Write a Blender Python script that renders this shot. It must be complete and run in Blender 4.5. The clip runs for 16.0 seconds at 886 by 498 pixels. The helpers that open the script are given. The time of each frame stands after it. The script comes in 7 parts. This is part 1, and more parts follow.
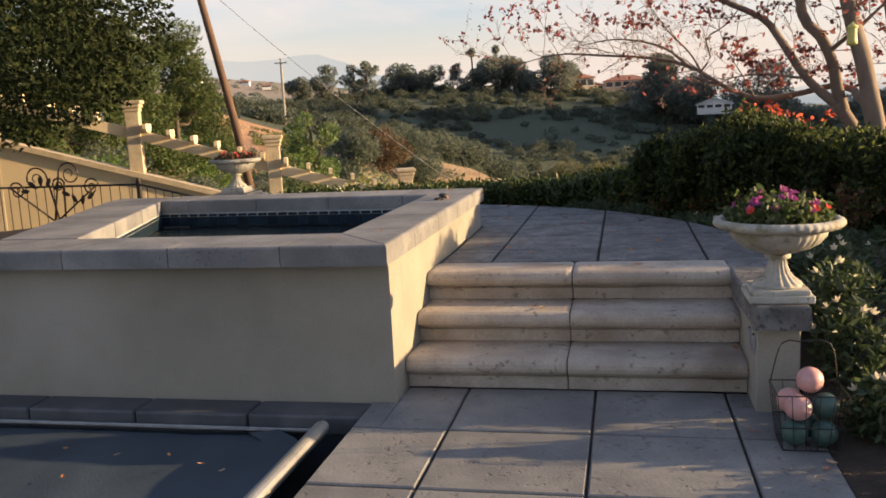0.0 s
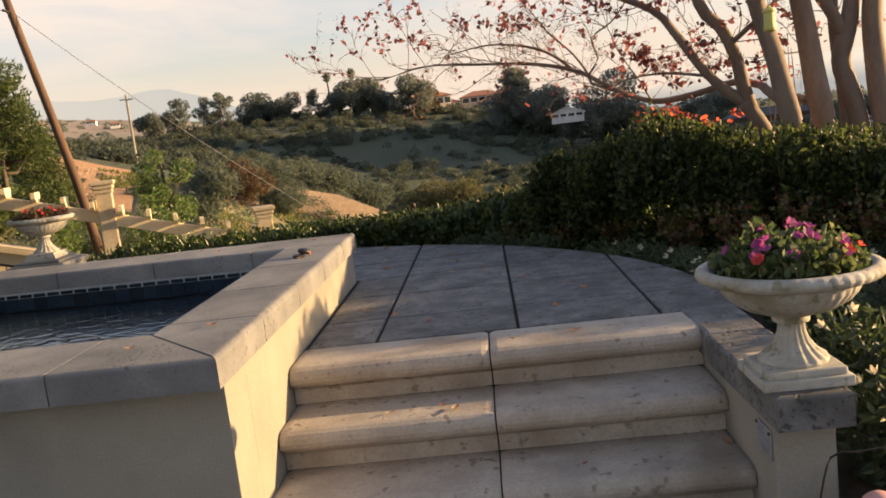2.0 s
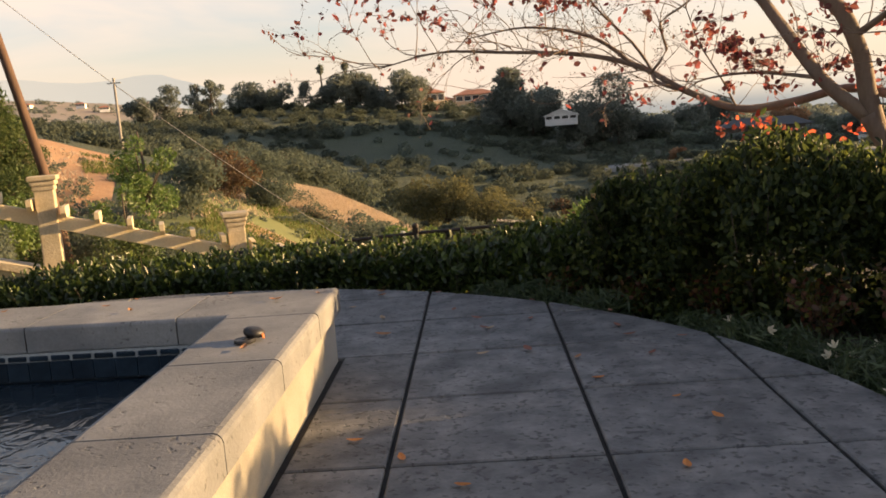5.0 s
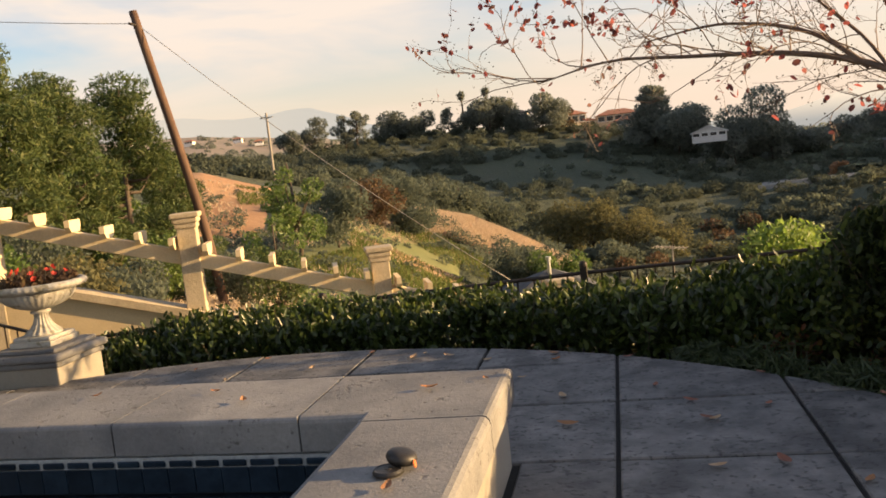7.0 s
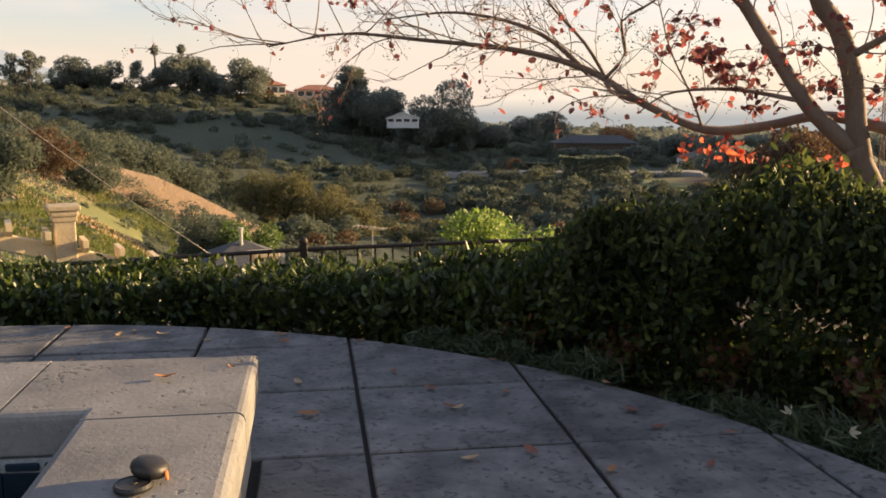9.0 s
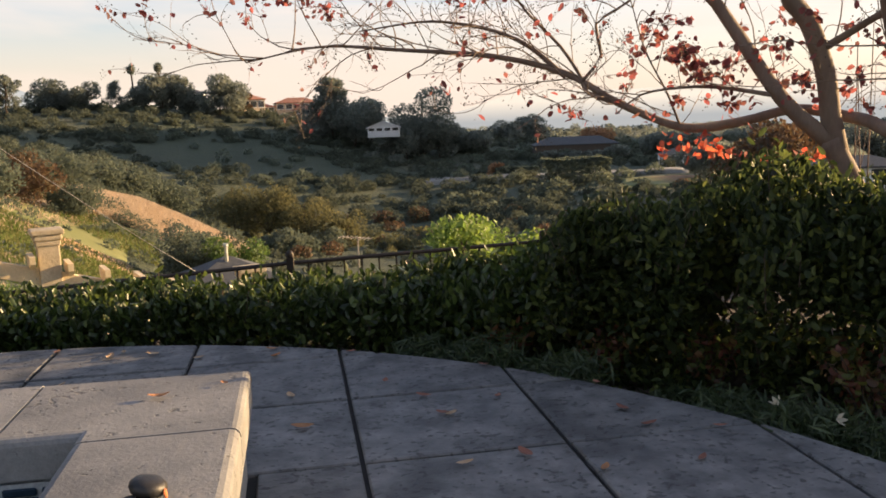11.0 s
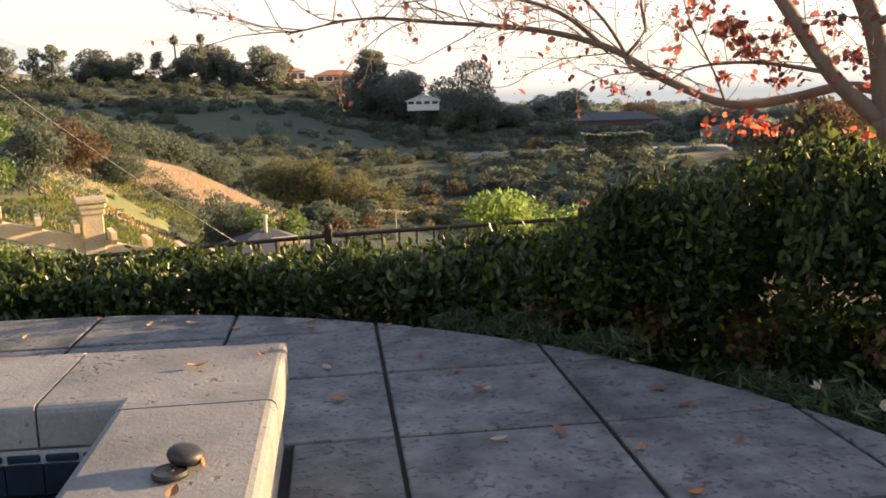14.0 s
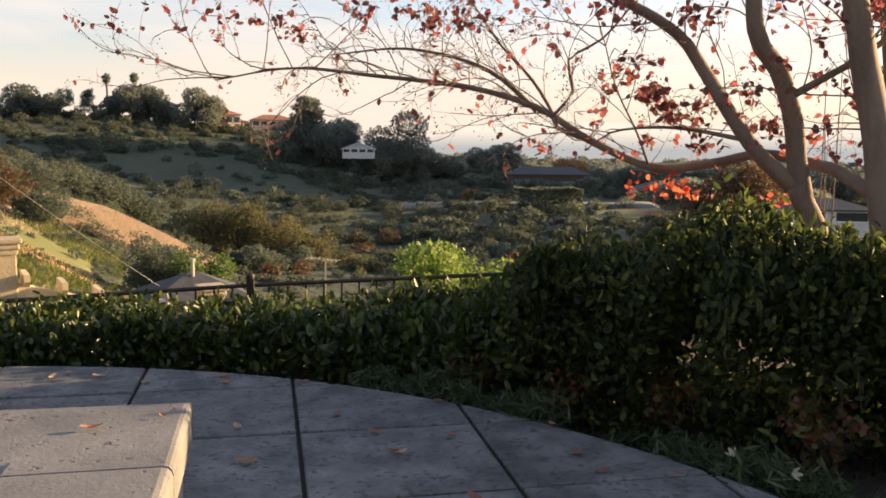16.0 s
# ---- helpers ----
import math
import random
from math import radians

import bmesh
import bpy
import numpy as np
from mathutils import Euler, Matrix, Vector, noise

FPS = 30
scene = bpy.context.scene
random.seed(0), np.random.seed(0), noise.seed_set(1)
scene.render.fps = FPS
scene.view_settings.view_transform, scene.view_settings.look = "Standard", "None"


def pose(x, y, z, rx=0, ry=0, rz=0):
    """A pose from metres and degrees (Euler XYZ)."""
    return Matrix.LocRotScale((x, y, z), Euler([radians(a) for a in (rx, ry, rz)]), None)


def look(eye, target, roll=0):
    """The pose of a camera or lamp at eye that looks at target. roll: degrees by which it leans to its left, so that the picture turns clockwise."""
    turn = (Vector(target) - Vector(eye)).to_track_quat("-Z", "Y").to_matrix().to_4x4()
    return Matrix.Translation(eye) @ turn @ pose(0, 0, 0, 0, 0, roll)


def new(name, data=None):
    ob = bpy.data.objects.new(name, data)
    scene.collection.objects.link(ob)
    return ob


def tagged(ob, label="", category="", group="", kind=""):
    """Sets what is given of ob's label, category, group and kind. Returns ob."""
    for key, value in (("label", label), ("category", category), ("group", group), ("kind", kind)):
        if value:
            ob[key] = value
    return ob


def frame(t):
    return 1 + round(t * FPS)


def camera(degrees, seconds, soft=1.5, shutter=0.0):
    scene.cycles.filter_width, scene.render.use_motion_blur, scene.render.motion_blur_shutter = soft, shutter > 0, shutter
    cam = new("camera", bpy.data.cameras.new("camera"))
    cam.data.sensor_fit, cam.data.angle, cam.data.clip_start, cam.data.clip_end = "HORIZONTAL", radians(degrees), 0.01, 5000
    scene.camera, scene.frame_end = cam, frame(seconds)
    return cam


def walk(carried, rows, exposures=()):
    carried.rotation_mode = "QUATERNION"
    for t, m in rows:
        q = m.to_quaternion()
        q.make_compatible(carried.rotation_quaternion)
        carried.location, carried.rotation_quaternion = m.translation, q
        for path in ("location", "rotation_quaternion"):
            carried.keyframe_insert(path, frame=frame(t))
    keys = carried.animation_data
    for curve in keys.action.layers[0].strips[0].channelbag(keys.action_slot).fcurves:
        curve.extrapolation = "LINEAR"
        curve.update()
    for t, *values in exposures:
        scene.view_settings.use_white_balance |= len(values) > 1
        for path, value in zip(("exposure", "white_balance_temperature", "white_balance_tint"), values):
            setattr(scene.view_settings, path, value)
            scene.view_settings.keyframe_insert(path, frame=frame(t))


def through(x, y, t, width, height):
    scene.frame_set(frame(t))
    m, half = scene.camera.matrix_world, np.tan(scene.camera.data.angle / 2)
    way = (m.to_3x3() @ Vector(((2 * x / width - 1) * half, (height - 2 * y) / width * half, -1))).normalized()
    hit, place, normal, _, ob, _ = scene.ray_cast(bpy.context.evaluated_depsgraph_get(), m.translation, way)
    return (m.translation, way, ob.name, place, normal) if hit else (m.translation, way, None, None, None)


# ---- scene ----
cam = camera(54.8, 16.0, soft=1.75)
PATH = [
    (0, (0.29, -4.122, 1.392), (-0.127, -2.191, 1.081), -2.8),
    (0.5, (0.203, -3.787, 1.414), (-0.117, -1.834, 1.126), -3.6),
    (1, (0.189, -3.417, 1.431), (-0.122, -1.461, 1.158), -4.8),
    (1.5, (0.091, -3.089, 1.413), (-0.146, -1.12, 1.147), -5.8),
    (2, (0.063, -2.776, 1.411), (-0.056, -0.8, 1.125), -6.7),
    (2.5, (0.046, -2.439, 1.433), (-0.088, -0.465, 1.135), -6.4),
    (3, (-0.047, -2.127, 1.435), (-0.067, -0.156, 1.098), -5.8),
    (3.5, (-0.045, -1.847, 1.424), (-0.045, 0.12, 1.06), -5.6),
    (3.7, (-0.037, -1.716, 1.433), (-0.061, 0.25, 1.067), -5.8),
    (5.8, (-0.297, -0.569, 1.466), (-0.404, 1.415, 1.23), -4.2),
    (6, (-0.312, -0.455, 1.459), (-0.43, 1.529, 1.235), -4.5),
    (6.5, (-0.365, -0.208, 1.466), (-0.676, 1.759, 1.28), -5.5),
    (7, (-0.424, -0.069, 1.478), (-0.837, 1.876, 1.268), -6.3),
    (7.5, (-0.546, 0.052, 1.509), (-0.749, 2.029, 1.284), -5.0),
    (8, (-0.619, 0.124, 1.493), (-0.592, 2.104, 1.213), -2.5),
    (8.5, (-0.633, 0.143, 1.482), (-0.433, 2.111, 1.183), -0.9),
    (9, (-0.637, 0.144, 1.475), (-0.34, 2.098, 1.166), 0.2),
    (9.2, (-0.64, 0.143, 1.471), (-0.317, 2.092, 1.155), 0.4),
    (11.5, (-0.641, 0.116, 1.486), (-0.319, 2.069, 1.199), -2.5),
    (12, (-0.643, 0.116, 1.489), (-0.337, 2.072, 1.205), -2.4),
    (12.5, (-0.64, 0.124, 1.488), (-0.392, 2.085, 1.184), -2.5),
    (13, (-0.659, 0.106, 1.491), (-0.519, 2.071, 1.143), -2.5),
    (13.5, (-0.659, 0.107, 1.486), (-0.52, 2.067, 1.113), -2.3),
    (14, (-0.639, 0.132, 1.483), (-0.399, 2.086, 1.133), -1.6),
    (14.5, (-0.608, 0.172, 1.499), (-0.197, 2.103, 1.184), -0.6),
    (15, (-0.539, 0.2, 1.503), (0.039, 2.086, 1.172), -1.5),
    (15.5, (-0.546, 0.191, 1.496), (-0.01, 2.094, 1.196), -1.1),
    (16, (-0.59, 0.179, 1.504), (-0.19, 2.124, 1.266), 0.6),
]
EXPOSURES = [(0.0, 1.3, 6350, 11), (1.5, 1.28, 6750, 11), (3.5, 1.4, 7200, 11), (7.0, 1.3, 7200, 11), (9.0, 1.37, 6800, 11), (12.5, 1.43, 6600, 11), (13.0, 1.44, 6600, 11), (13.5, 1.65, 6800, 11), (14.0, 1.85, 6700, 11), (14.5, 1.78, 6800, 11), (15.0, 1.72, 6900, 11), (15.5, 1.66, 6900, 11), (16.0, 1.48, 6700, 11)]
walk(cam, [(t, look(eye, target, roll)) for t, eye, target, roll in PATH], EXPOSURES)

# ---------------------------------------------------------------- light
SUN_AZ, SUN_EL = 80.0, 11.0          # degrees right of +y, degrees above the horizon
world = bpy.data.worlds.new("world")
scene.world = world
world.use_nodes = True
wn, wl = world.node_tree.nodes, world.node_tree.links
wn.clear()
w_out = wn.new("ShaderNodeOutputWorld")
w_bg = wn.new("ShaderNodeBackground")
w_sky = wn.new("ShaderNodeTexSky")
w_sky.sky_type = "NISHITA"
w_sky.sun_disc = False
w_sky.sun_elevation = radians(SUN_EL)
w_sky.sun_rotation = radians(SUN_AZ)
w_sky.air_density, w_sky.dust_density, w_sky.ozone_density = 1.0, 1.2, 2.0
w_co = wn.new("ShaderNodeTexCoord")
w_map = wn.new("ShaderNodeMapping")
w_map.inputs["Scale"].default_value = (1.6, 2.2, 9.0)
w_map.inputs["Rotation"].default_value = (0.10, 0.12, 0.4)
w_noise = wn.new("ShaderNodeTexNoise")
w_noise.inputs["Scale"].default_value = 1.3
w_noise.inputs["Detail"].default_value = 5.0
w_noise.inputs["Distortion"].default_value = 0.5
w_ramp = wn.new("ShaderNodeValToRGB")
w_ramp.color_ramp.elements[0].position, w_ramp.color_ramp.elements[1].position = 0.40, 0.62
w_ramp.color_ramp.elements[1].color = (0.92, 0.92, 0.92, 1)
w_mix = wn.new("ShaderNodeMix")
w_mix.data_type = "RGBA"
w_mix.inputs[7].default_value = (3.95, 3.5, 3.2, 1)
wl.new(w_co.outputs["Generated"], w_map.inputs["Vector"])
wl.new(w_map.outputs["Vector"], w_noise.inputs["Vector"])
wl.new(w_noise.outputs["Fac"], w_ramp.inputs["Fac"])
# the thin cloud lies low; overhead the sky is clear
w_sep = wn.new("ShaderNodeSeparateXYZ")
w_high = wn.new("ShaderNodeMapRange")
w_high.inputs["From Min"].default_value, w_high.inputs["From Max"].default_value = 0.28, 0.60
w_high.inputs["To Min"].default_value, w_high.inputs["To Max"].default_value = 1.0, 0.35
w_low = wn.new("ShaderNodeMath")
w_low.operation = "MULTIPLY"
wl.new(w_co.outputs["Generated"], w_sep.inputs[0])
wl.new(w_sep.outputs["Z"], w_high.inputs["Value"])
wl.new(w_ramp.outputs["Color"], w_low.inputs[0])
wl.new(w_high.outputs["Result"], w_low.inputs[1])
wl.new(w_low.outputs[0], w_mix.inputs[0])
w_tint = wn.new("ShaderNodeMix")
w_tint.data_type, w_tint.blend_type = "RGBA", "MULTIPLY"
w_tint.inputs[0].default_value = 1.0
w_tint.inputs[7].default_value = (1.0, 0.97, 1.04, 1)
wl.new(w_sky.outputs["Color"], w_tint.inputs[6])
wl.new(w_tint.outputs[2], w_mix.inputs[6])
# warm haze along the horizon, thinning upwards
w_hz = wn.new("ShaderNodeMapRange")
w_hz.interpolation_type = "SMOOTHSTEP"
w_hz.inputs["From Min"].default_value, w_hz.inputs["From Max"].default_value = 0.0, 0.20
w_hz.inputs["To Min"].default_value, w_hz.inputs["To Max"].default_value = 0.9, 0.0
w_haze = wn.new("ShaderNodeMix")
w_haze.data_type = "RGBA"
w_haze.inputs[7].default_value = (3.8, 3.12, 2.6, 1)
wl.new(w_sep.outputs["Z"], w_hz.inputs["Value"])
wl.new(w_hz.outputs["Result"], w_haze.inputs[0])
wl.new(w_mix.outputs[2], w_haze.inputs[6])
wl.new(w_haze.outputs[2], w_bg.inputs["Color"])
w_bg.inputs["Strength"].default_value = 0.102
wl.new(w_bg.outputs["Background"], w_out.inputs["Surface"])

sun = new("sun", bpy.data.lights.new("sun", "SUN"))
sun.data.energy, sun.data.angle, sun.data.color = 5.0, radians(0.6), (1.0, 0.68, 0.35)
s_az, s_el = radians(SUN_AZ), radians(SUN_EL)
SUN_DIR = Vector((math.sin(s_az) * math.cos(s_el), math.cos(s_az) * math.cos(s_el), math.sin(s_el)))
sun.matrix_world = look(tuple(SUN_DIR * 60), (0, 0, 0))


# ---------------------------------------------------------------- materials
def base_mat(name, rough=0.8, metal=0.0):
    m = bpy.data.materials.new(name)
    m.use_nodes = True
    b = m.node_tree.nodes["Principled BSDF"]
    b.inputs["Roughness"].default_value = rough
    b.inputs["Metallic"].default_value = metal
    return m, m.node_tree.nodes, m.node_tree.links, b


def rgb(c):
    return (c[0], c[1], c[2], 1)


def surface(name, c1, c2, scale=3.0, fine=60.0, rough=0.85, bump=0.3, spots=None, spot_scale=45.0, spot_cut=0.62,
            vary=0.12, metal=0.0, stretch=(1, 1, 1), bump_dist=0.004, island=False, stain=None):
    """Two colours mixed by coarse noise, fine grain in value and relief, pits or spots, and a little change from piece to piece."""
    m, n, l, b = base_mat(name, rough, metal)
    co = n.new("ShaderNodeTexCoord")
    mp = n.new("ShaderNodeMapping")
    mp.inputs["Scale"].default_value = stretch
    geo = n.new("ShaderNodeNewGeometry")
    l.new(geo.outputs["Position"], mp.inputs["Vector"])

    def noise_node(s, detail=4.0, r=0.6):
        t = n.new("ShaderNodeTexNoise")
        t.inputs["Scale"].default_value, t.inputs["Detail"].default_value, t.inputs["Roughness"].default_value = s, detail, r
        l.new(mp.outputs["Vector"], t.inputs["Vector"])
        return t

    def mix(a, c, fac, mode="MIX"):
        x = n.new("ShaderNodeMix")
        x.data_type, x.blend_type = "RGBA", mode
        for sock, v in ((6, a), (7, c), (0, fac)):
            if hasattr(v, "links"):
                l.new(v, x.inputs[sock])
            else:
                x.inputs[sock].default_value = v
        return x.outputs[2]

    def ramp(src, lo, hi):
        r = n.new("ShaderNodeMapRange")
        r.inputs["From Min"].default_value, r.inputs["From Max"].default_value = lo, hi
        l.new(src, r.inputs["Value"])
        return r.outputs["Result"]

    big = noise_node(scale, 5.0)
    small = noise_node(fine, 3.0, 0.7)
    col = mix(rgb(c1), rgb(c2), ramp(big.outputs["Fac"], 0.32, 0.68))
    if stain:
        st = noise_node(scale * 0.45, 3.0, 0.5)
        col = mix(col, rgb(stain), ramp(st.outputs["Fac"], 0.52, 0.72))
    grain = mix((0.85, 0.85, 0.85, 1), (1.13, 1.13, 1.13, 1), ramp(small.outputs["Fac"], 0.25, 0.75))
    col = mix(col, grain, 1.0, "MULTIPLY")
    height = small.outputs["Fac"]
    if spots:
        sp = noise_node(spot_scale, 2.0, 0.5)
        where = noise_node(scale * 1.3, 3.0, 0.6)
        lift_ = n.new("ShaderNodeMath")
        lift_.operation = "MULTIPLY_ADD"
        l.new(where.outputs["Fac"], lift_.inputs[0])
        lift_.inputs[1].default_value, lift_.inputs[2].default_value = 0.5, -0.27
        thr = n.new("ShaderNodeMath")
        thr.operation = "ADD"
        l.new(sp.outputs["Fac"], thr.inputs[0])
        l.new(lift_.outputs[0], thr.inputs[1])
        mask = ramp(thr.outputs[0], spot_cut, spot_cut + 0.10)
        soft = n.new("ShaderNodeMath")
        soft.operation = "MULTIPLY"
        l.new(mask, soft.inputs[0])
        soft.inputs[1].default_value = 0.75
        col = mix(col, rgb(spots), soft.outputs[0])
        h = n.new("ShaderNodeMath")
        h.operation = "SUBTRACT"
        l.new(small.outputs["Fac"], h.inputs[0])
        l.new(mask, h.inputs[1])
        height = h.outputs[0]
    if vary:
        if island:
            src = geo.outputs["Random Per Island"]
        else:
            src = n.new("ShaderNodeObjectInfo").outputs["Random"]
        v = n.new("ShaderNodeMapRange")
        v.inputs["To Min"].default_value, v.inputs["To Max"].default_value = 1 - vary, 1 + vary
        l.new(src, v.inputs["Value"])
        hs = n.new("ShaderNodeHueSaturation")
        l.new(v.outputs["Result"], hs.inputs["Value"])
        l.new(col, hs.inputs["Color"])
        col = hs.outputs["Color"]
    l.new(col, b.inputs["Base Color"])
    if bump:
        bp = n.new("ShaderNodeBump")
        bp.inputs["Strength"].default_value, bp.inputs["Distance"].default_value = bump, bump_dist
        l.new(height, bp.inputs["Height"])
        l.new(bp.outputs["Normal"], b.inputs["Normal"])
    return m


def leaf_mat(name, colours, rough=0.45, through=0.35, spec=0.5):
    """Leaves whose colour changes from leaf to leaf, with some light passing through."""
    m, n, l, b = base_mat(name, rough)
    geo = n.new("ShaderNodeNewGeometry")
    r = n.new("ShaderNodeValToRGB")
    r.color_ramp.interpolation = "LINEAR"
    els = r.color_ramp.elements
    while len(els) < len(colours):
        els.new(0.5)
    for i, c in enumerate(colours):
        els[i].position = i / max(1, len(colours) - 1)
        els[i].color = rgb(c)
    l.new(geo.outputs["Random Per Island"], r.inputs["Fac"])
    l.new(r.outputs["Color"], b.inputs["Base Color"])
    b.inputs["Specular IOR Level"].default_value = spec
    tr = n.new("ShaderNodeBsdfTranslucent")
    hs = n.new("ShaderNodeHueSaturation")
    hs.inputs["Value"].default_value, hs.inputs["Saturation"].default_value = 1.6, 1.0
    l.new(r.outputs["Color"], hs.inputs["Color"])
    l.new(hs.outputs["Color"], tr.inputs["Color"])
    ms = n.new("ShaderNodeMixShader")
    ms.inputs[0].default_value = through
    l.new(b.outputs["BSDF"], ms.inputs[1])
    l.new(tr.outputs["BSDF"], ms.inputs[2])
    l.new(ms.outputs["Shader"], n["Material Output"].inputs["Surface"])
    return m


M_DECK = surface("deck_concrete", (0.074, 0.074, 0.075), (0.195, 0.19, 0.182), 8.0, 38, 0.66, 0.7, (0.036, 0.036, 0.036), 44, 0.56, 0.16, stain=(0.056, 0.056, 0.056))
M_PATIO = surface("patio_concrete", (0.145, 0.146, 0.145), (0.245, 0.24, 0.228), 3.0, 70, 0.8, 0.4, (0.10, 0.095, 0.085), 26, 0.60, 0.12, stain=(0.10, 0.099, 0.097))
M_STEP = surface("step_stone", (0.33, 0.285, 0.235), (0.47, 0.415, 0.35), 5.0, 80, 0.75, 0.45, (0.17, 0.135, 0.10), 26, 0.64, 0.05, stain=(0.27, 0.22, 0.17))
M_COPING = surface("coping_stone", (0.135, 0.137, 0.14), (0.26, 0.254, 0.243), 3.2, 90, 0.75, 0.45, (0.08, 0.075, 0.07), 48, 0.63, 0.10, stain=(0.105, 0.105, 0.107))
M_STUCCO = surface("stucco", (0.245, 0.225, 0.185), (0.31, 0.282, 0.23), 2.2, 140, 0.9, 0.4, None, vary=0, stain=(0.35, 0.325, 0.28))
M_WALL = surface("garden_wall_stucco", (0.52, 0.41, 0.25), (0.60, 0.48, 0.30), 1.2, 90, 0.9, 0.3, None, vary=0.05)
M_PERG = surface("painted_timber", (0.60, 0.48, 0.30), (0.68, 0.56, 0.37), 2.0, 60, 0.8, 0.2, None, vary=0.06)
M_COL = surface("column_stucco", (0.40, 0.33, 0.22), (0.52, 0.43, 0.30), 5.0, 40, 0.9, 0.5, None, vary=0.05, bump_dist=0.01)
M_URN = surface("urn_stone", (0.35, 0.335, 0.29), (0.50, 0.48, 0.425), 9.0, 150, 0.88, 0.5, (0.20, 0.18, 0.11), 22, 0.57, 0.05, stain=(0.25, 0.22, 0.145))
M_JOINT = surface("joint_dirt", (0.014, 0.013, 0.012), (0.03, 0.028, 0.025), 20, 90, 0.95, 0.3, None, vary=0)
M_SOIL = surface("soil", (0.035, 0.026, 0.018), (0.075, 0.055, 0.038), 8, 60, 0.95, 0.9, None, vary=0, bump_dist=0.02)
M_IRON = surface("dark_iron", (0.018, 0.015, 0.013), (0.045, 0.034, 0.026), 20, 120, 0.55, 0.2, None, vary=0, metal=0.4)
M_WIRE = surface("wire", (0.02, 0.02, 0.02), (0.04, 0.038, 0.035), 30, 120, 0.5, 0.1, None, vary=0, metal=0.5)
M_TILE = surface("spa_tile", (0.006, 0.013, 0.022), (0.016, 0.03, 0.045), 14, 60, 0.30, 0.05, None, vary=0.3)
M_TILE.node_tree.nodes["Principled BSDF"].inputs["Specular IOR Level"].default_value = 0.12
M_GROUT = surface("grout", (0.26, 0.28, 0.28), (0.40, 0.42, 0.41), 30, 120, 0.9, 0.1, None, vary=0)
M_PLASTER = surface("dark_pool_plaster", (0.015, 0.025, 0.035), (0.03, 0.045, 0.06), 5, 60, 0.7, 0.1, None, vary=0)
M_COVER = surface("pool_cover_vinyl", (0.030, 0.046, 0.066), (0.050, 0.070, 0.092), 2.2, 70, 0.5, 0.3, None, vary=0, stain=(0.014, 0.019, 0.027), bump_dist=0.006)
M_ALU = surface("aluminium", (0.55, 0.54, 0.50), (0.65, 0.64, 0.60), 10, 120, 0.4, 0.08, None, vary=0, metal=0.8)
M_BARK = surface("smooth_bark", (0.165, 0.118, 0.09), (0.25, 0.185, 0.145), 7, 60, 0.8, 0.4, None, vary=0, stretch=(1, 1, 0.25), bump_dist=0.006, stain=(0.26, 0.195, 0.135))
M_BARKD = surface("rough_bark", (0.06, 0.045, 0.033), (0.11, 0.085, 0.062), 8, 40, 0.95, 0.8, None, vary=0, stretch=(1, 1, 0.3), bump_dist=0.02)
M_POLE = surface("weathered_pole_wood", (0.075, 0.042, 0.028), (0.14, 0.08, 0.05), 6, 60, 0.85, 0.4, None, vary=0, stretch=(1, 1, 0.08), bump_dist=0.01)
M_GREYWOOD = surface("grey_pole_wood", (0.24, 0.22, 0.19), (0.34, 0.31, 0.27), 6, 60, 0.9, 0.3, None, vary=0)
M_PINK = surface("pink_ball", (0.52, 0.27, 0.25), (0.60, 0.34, 0.31), 12, 90, 0.45, 0.1, None, vary=0.05)
M_GREEN = surface("green_ball", (0.035, 0.075, 0.065), (0.06, 0.11, 0.095), 12, 90, 0.45, 0.1, None, vary=0.1)
M_RUBBER = surface("black_plastic", (0.014, 0.013, 0.012), (0.03, 0.027, 0.025), 25, 120, 0.5, 0.2, None, vary=0)
M_ORANGE = surface("orange_plastic", (0.5, 0.13, 0.04), (0.6, 0.18, 0.06), 25, 120, 0.5, 0.1, None, vary=0)
M_FEEDER = surface("yellow_plastic", (0.52, 0.46, 0.11), (0.64, 0.58, 0.19), 15, 90, 0.45, 0.1, None, vary=0)
M_PLATE = surface("zinc_plate", (0.30, 0.31, 0.32), (0.44, 0.44, 0.44), 15, 90, 0.45, 0.1, None, vary=0, metal=0.6)
M_ROOF_G = surface("grey_shingle", (0.05, 0.054, 0.06), (0.085, 0.088, 0.092), 3, 30, 0.9, 0.4, None, vary=0.05)
M_ROOF_R = surface("red_tile_roof", (0.30, 0.13, 0.08), (0.42, 0.20, 0.13), 0.8, 12, 0.9, 0.4, None, vary=0.1)
M_HOUSE_W = surface("white_siding", (0.70, 0.69, 0.66), (0.80, 0.79, 0.76), 1.0, 20, 0.8, 0.1, None, vary=0)
M_HOUSE_P = surface("weathered_white_siding", (0.52, 0.51, 0.50), (0.62, 0.61, 0.59), 0.8, 20, 0.8, 0.1, None, vary=0)
M_HOUSE_T = surface("tan_house_stucco", (0.52, 0.40, 0.27), (0.62, 0.49, 0.34), 0.6, 20, 0.9, 0.1, None, vary=0.1)
M_GLASSD = surface("dark_window", (0.02, 0.025, 0.03), (0.05, 0.055, 0.06), 1.0, 10, 0.15, 0.0, None, vary=0)
M_ASPHALT = surface("asphalt", (0.045, 0.044, 0.043), (0.075, 0.072, 0.07), 0.5, 30, 0.9, 0.2, None, vary=0)

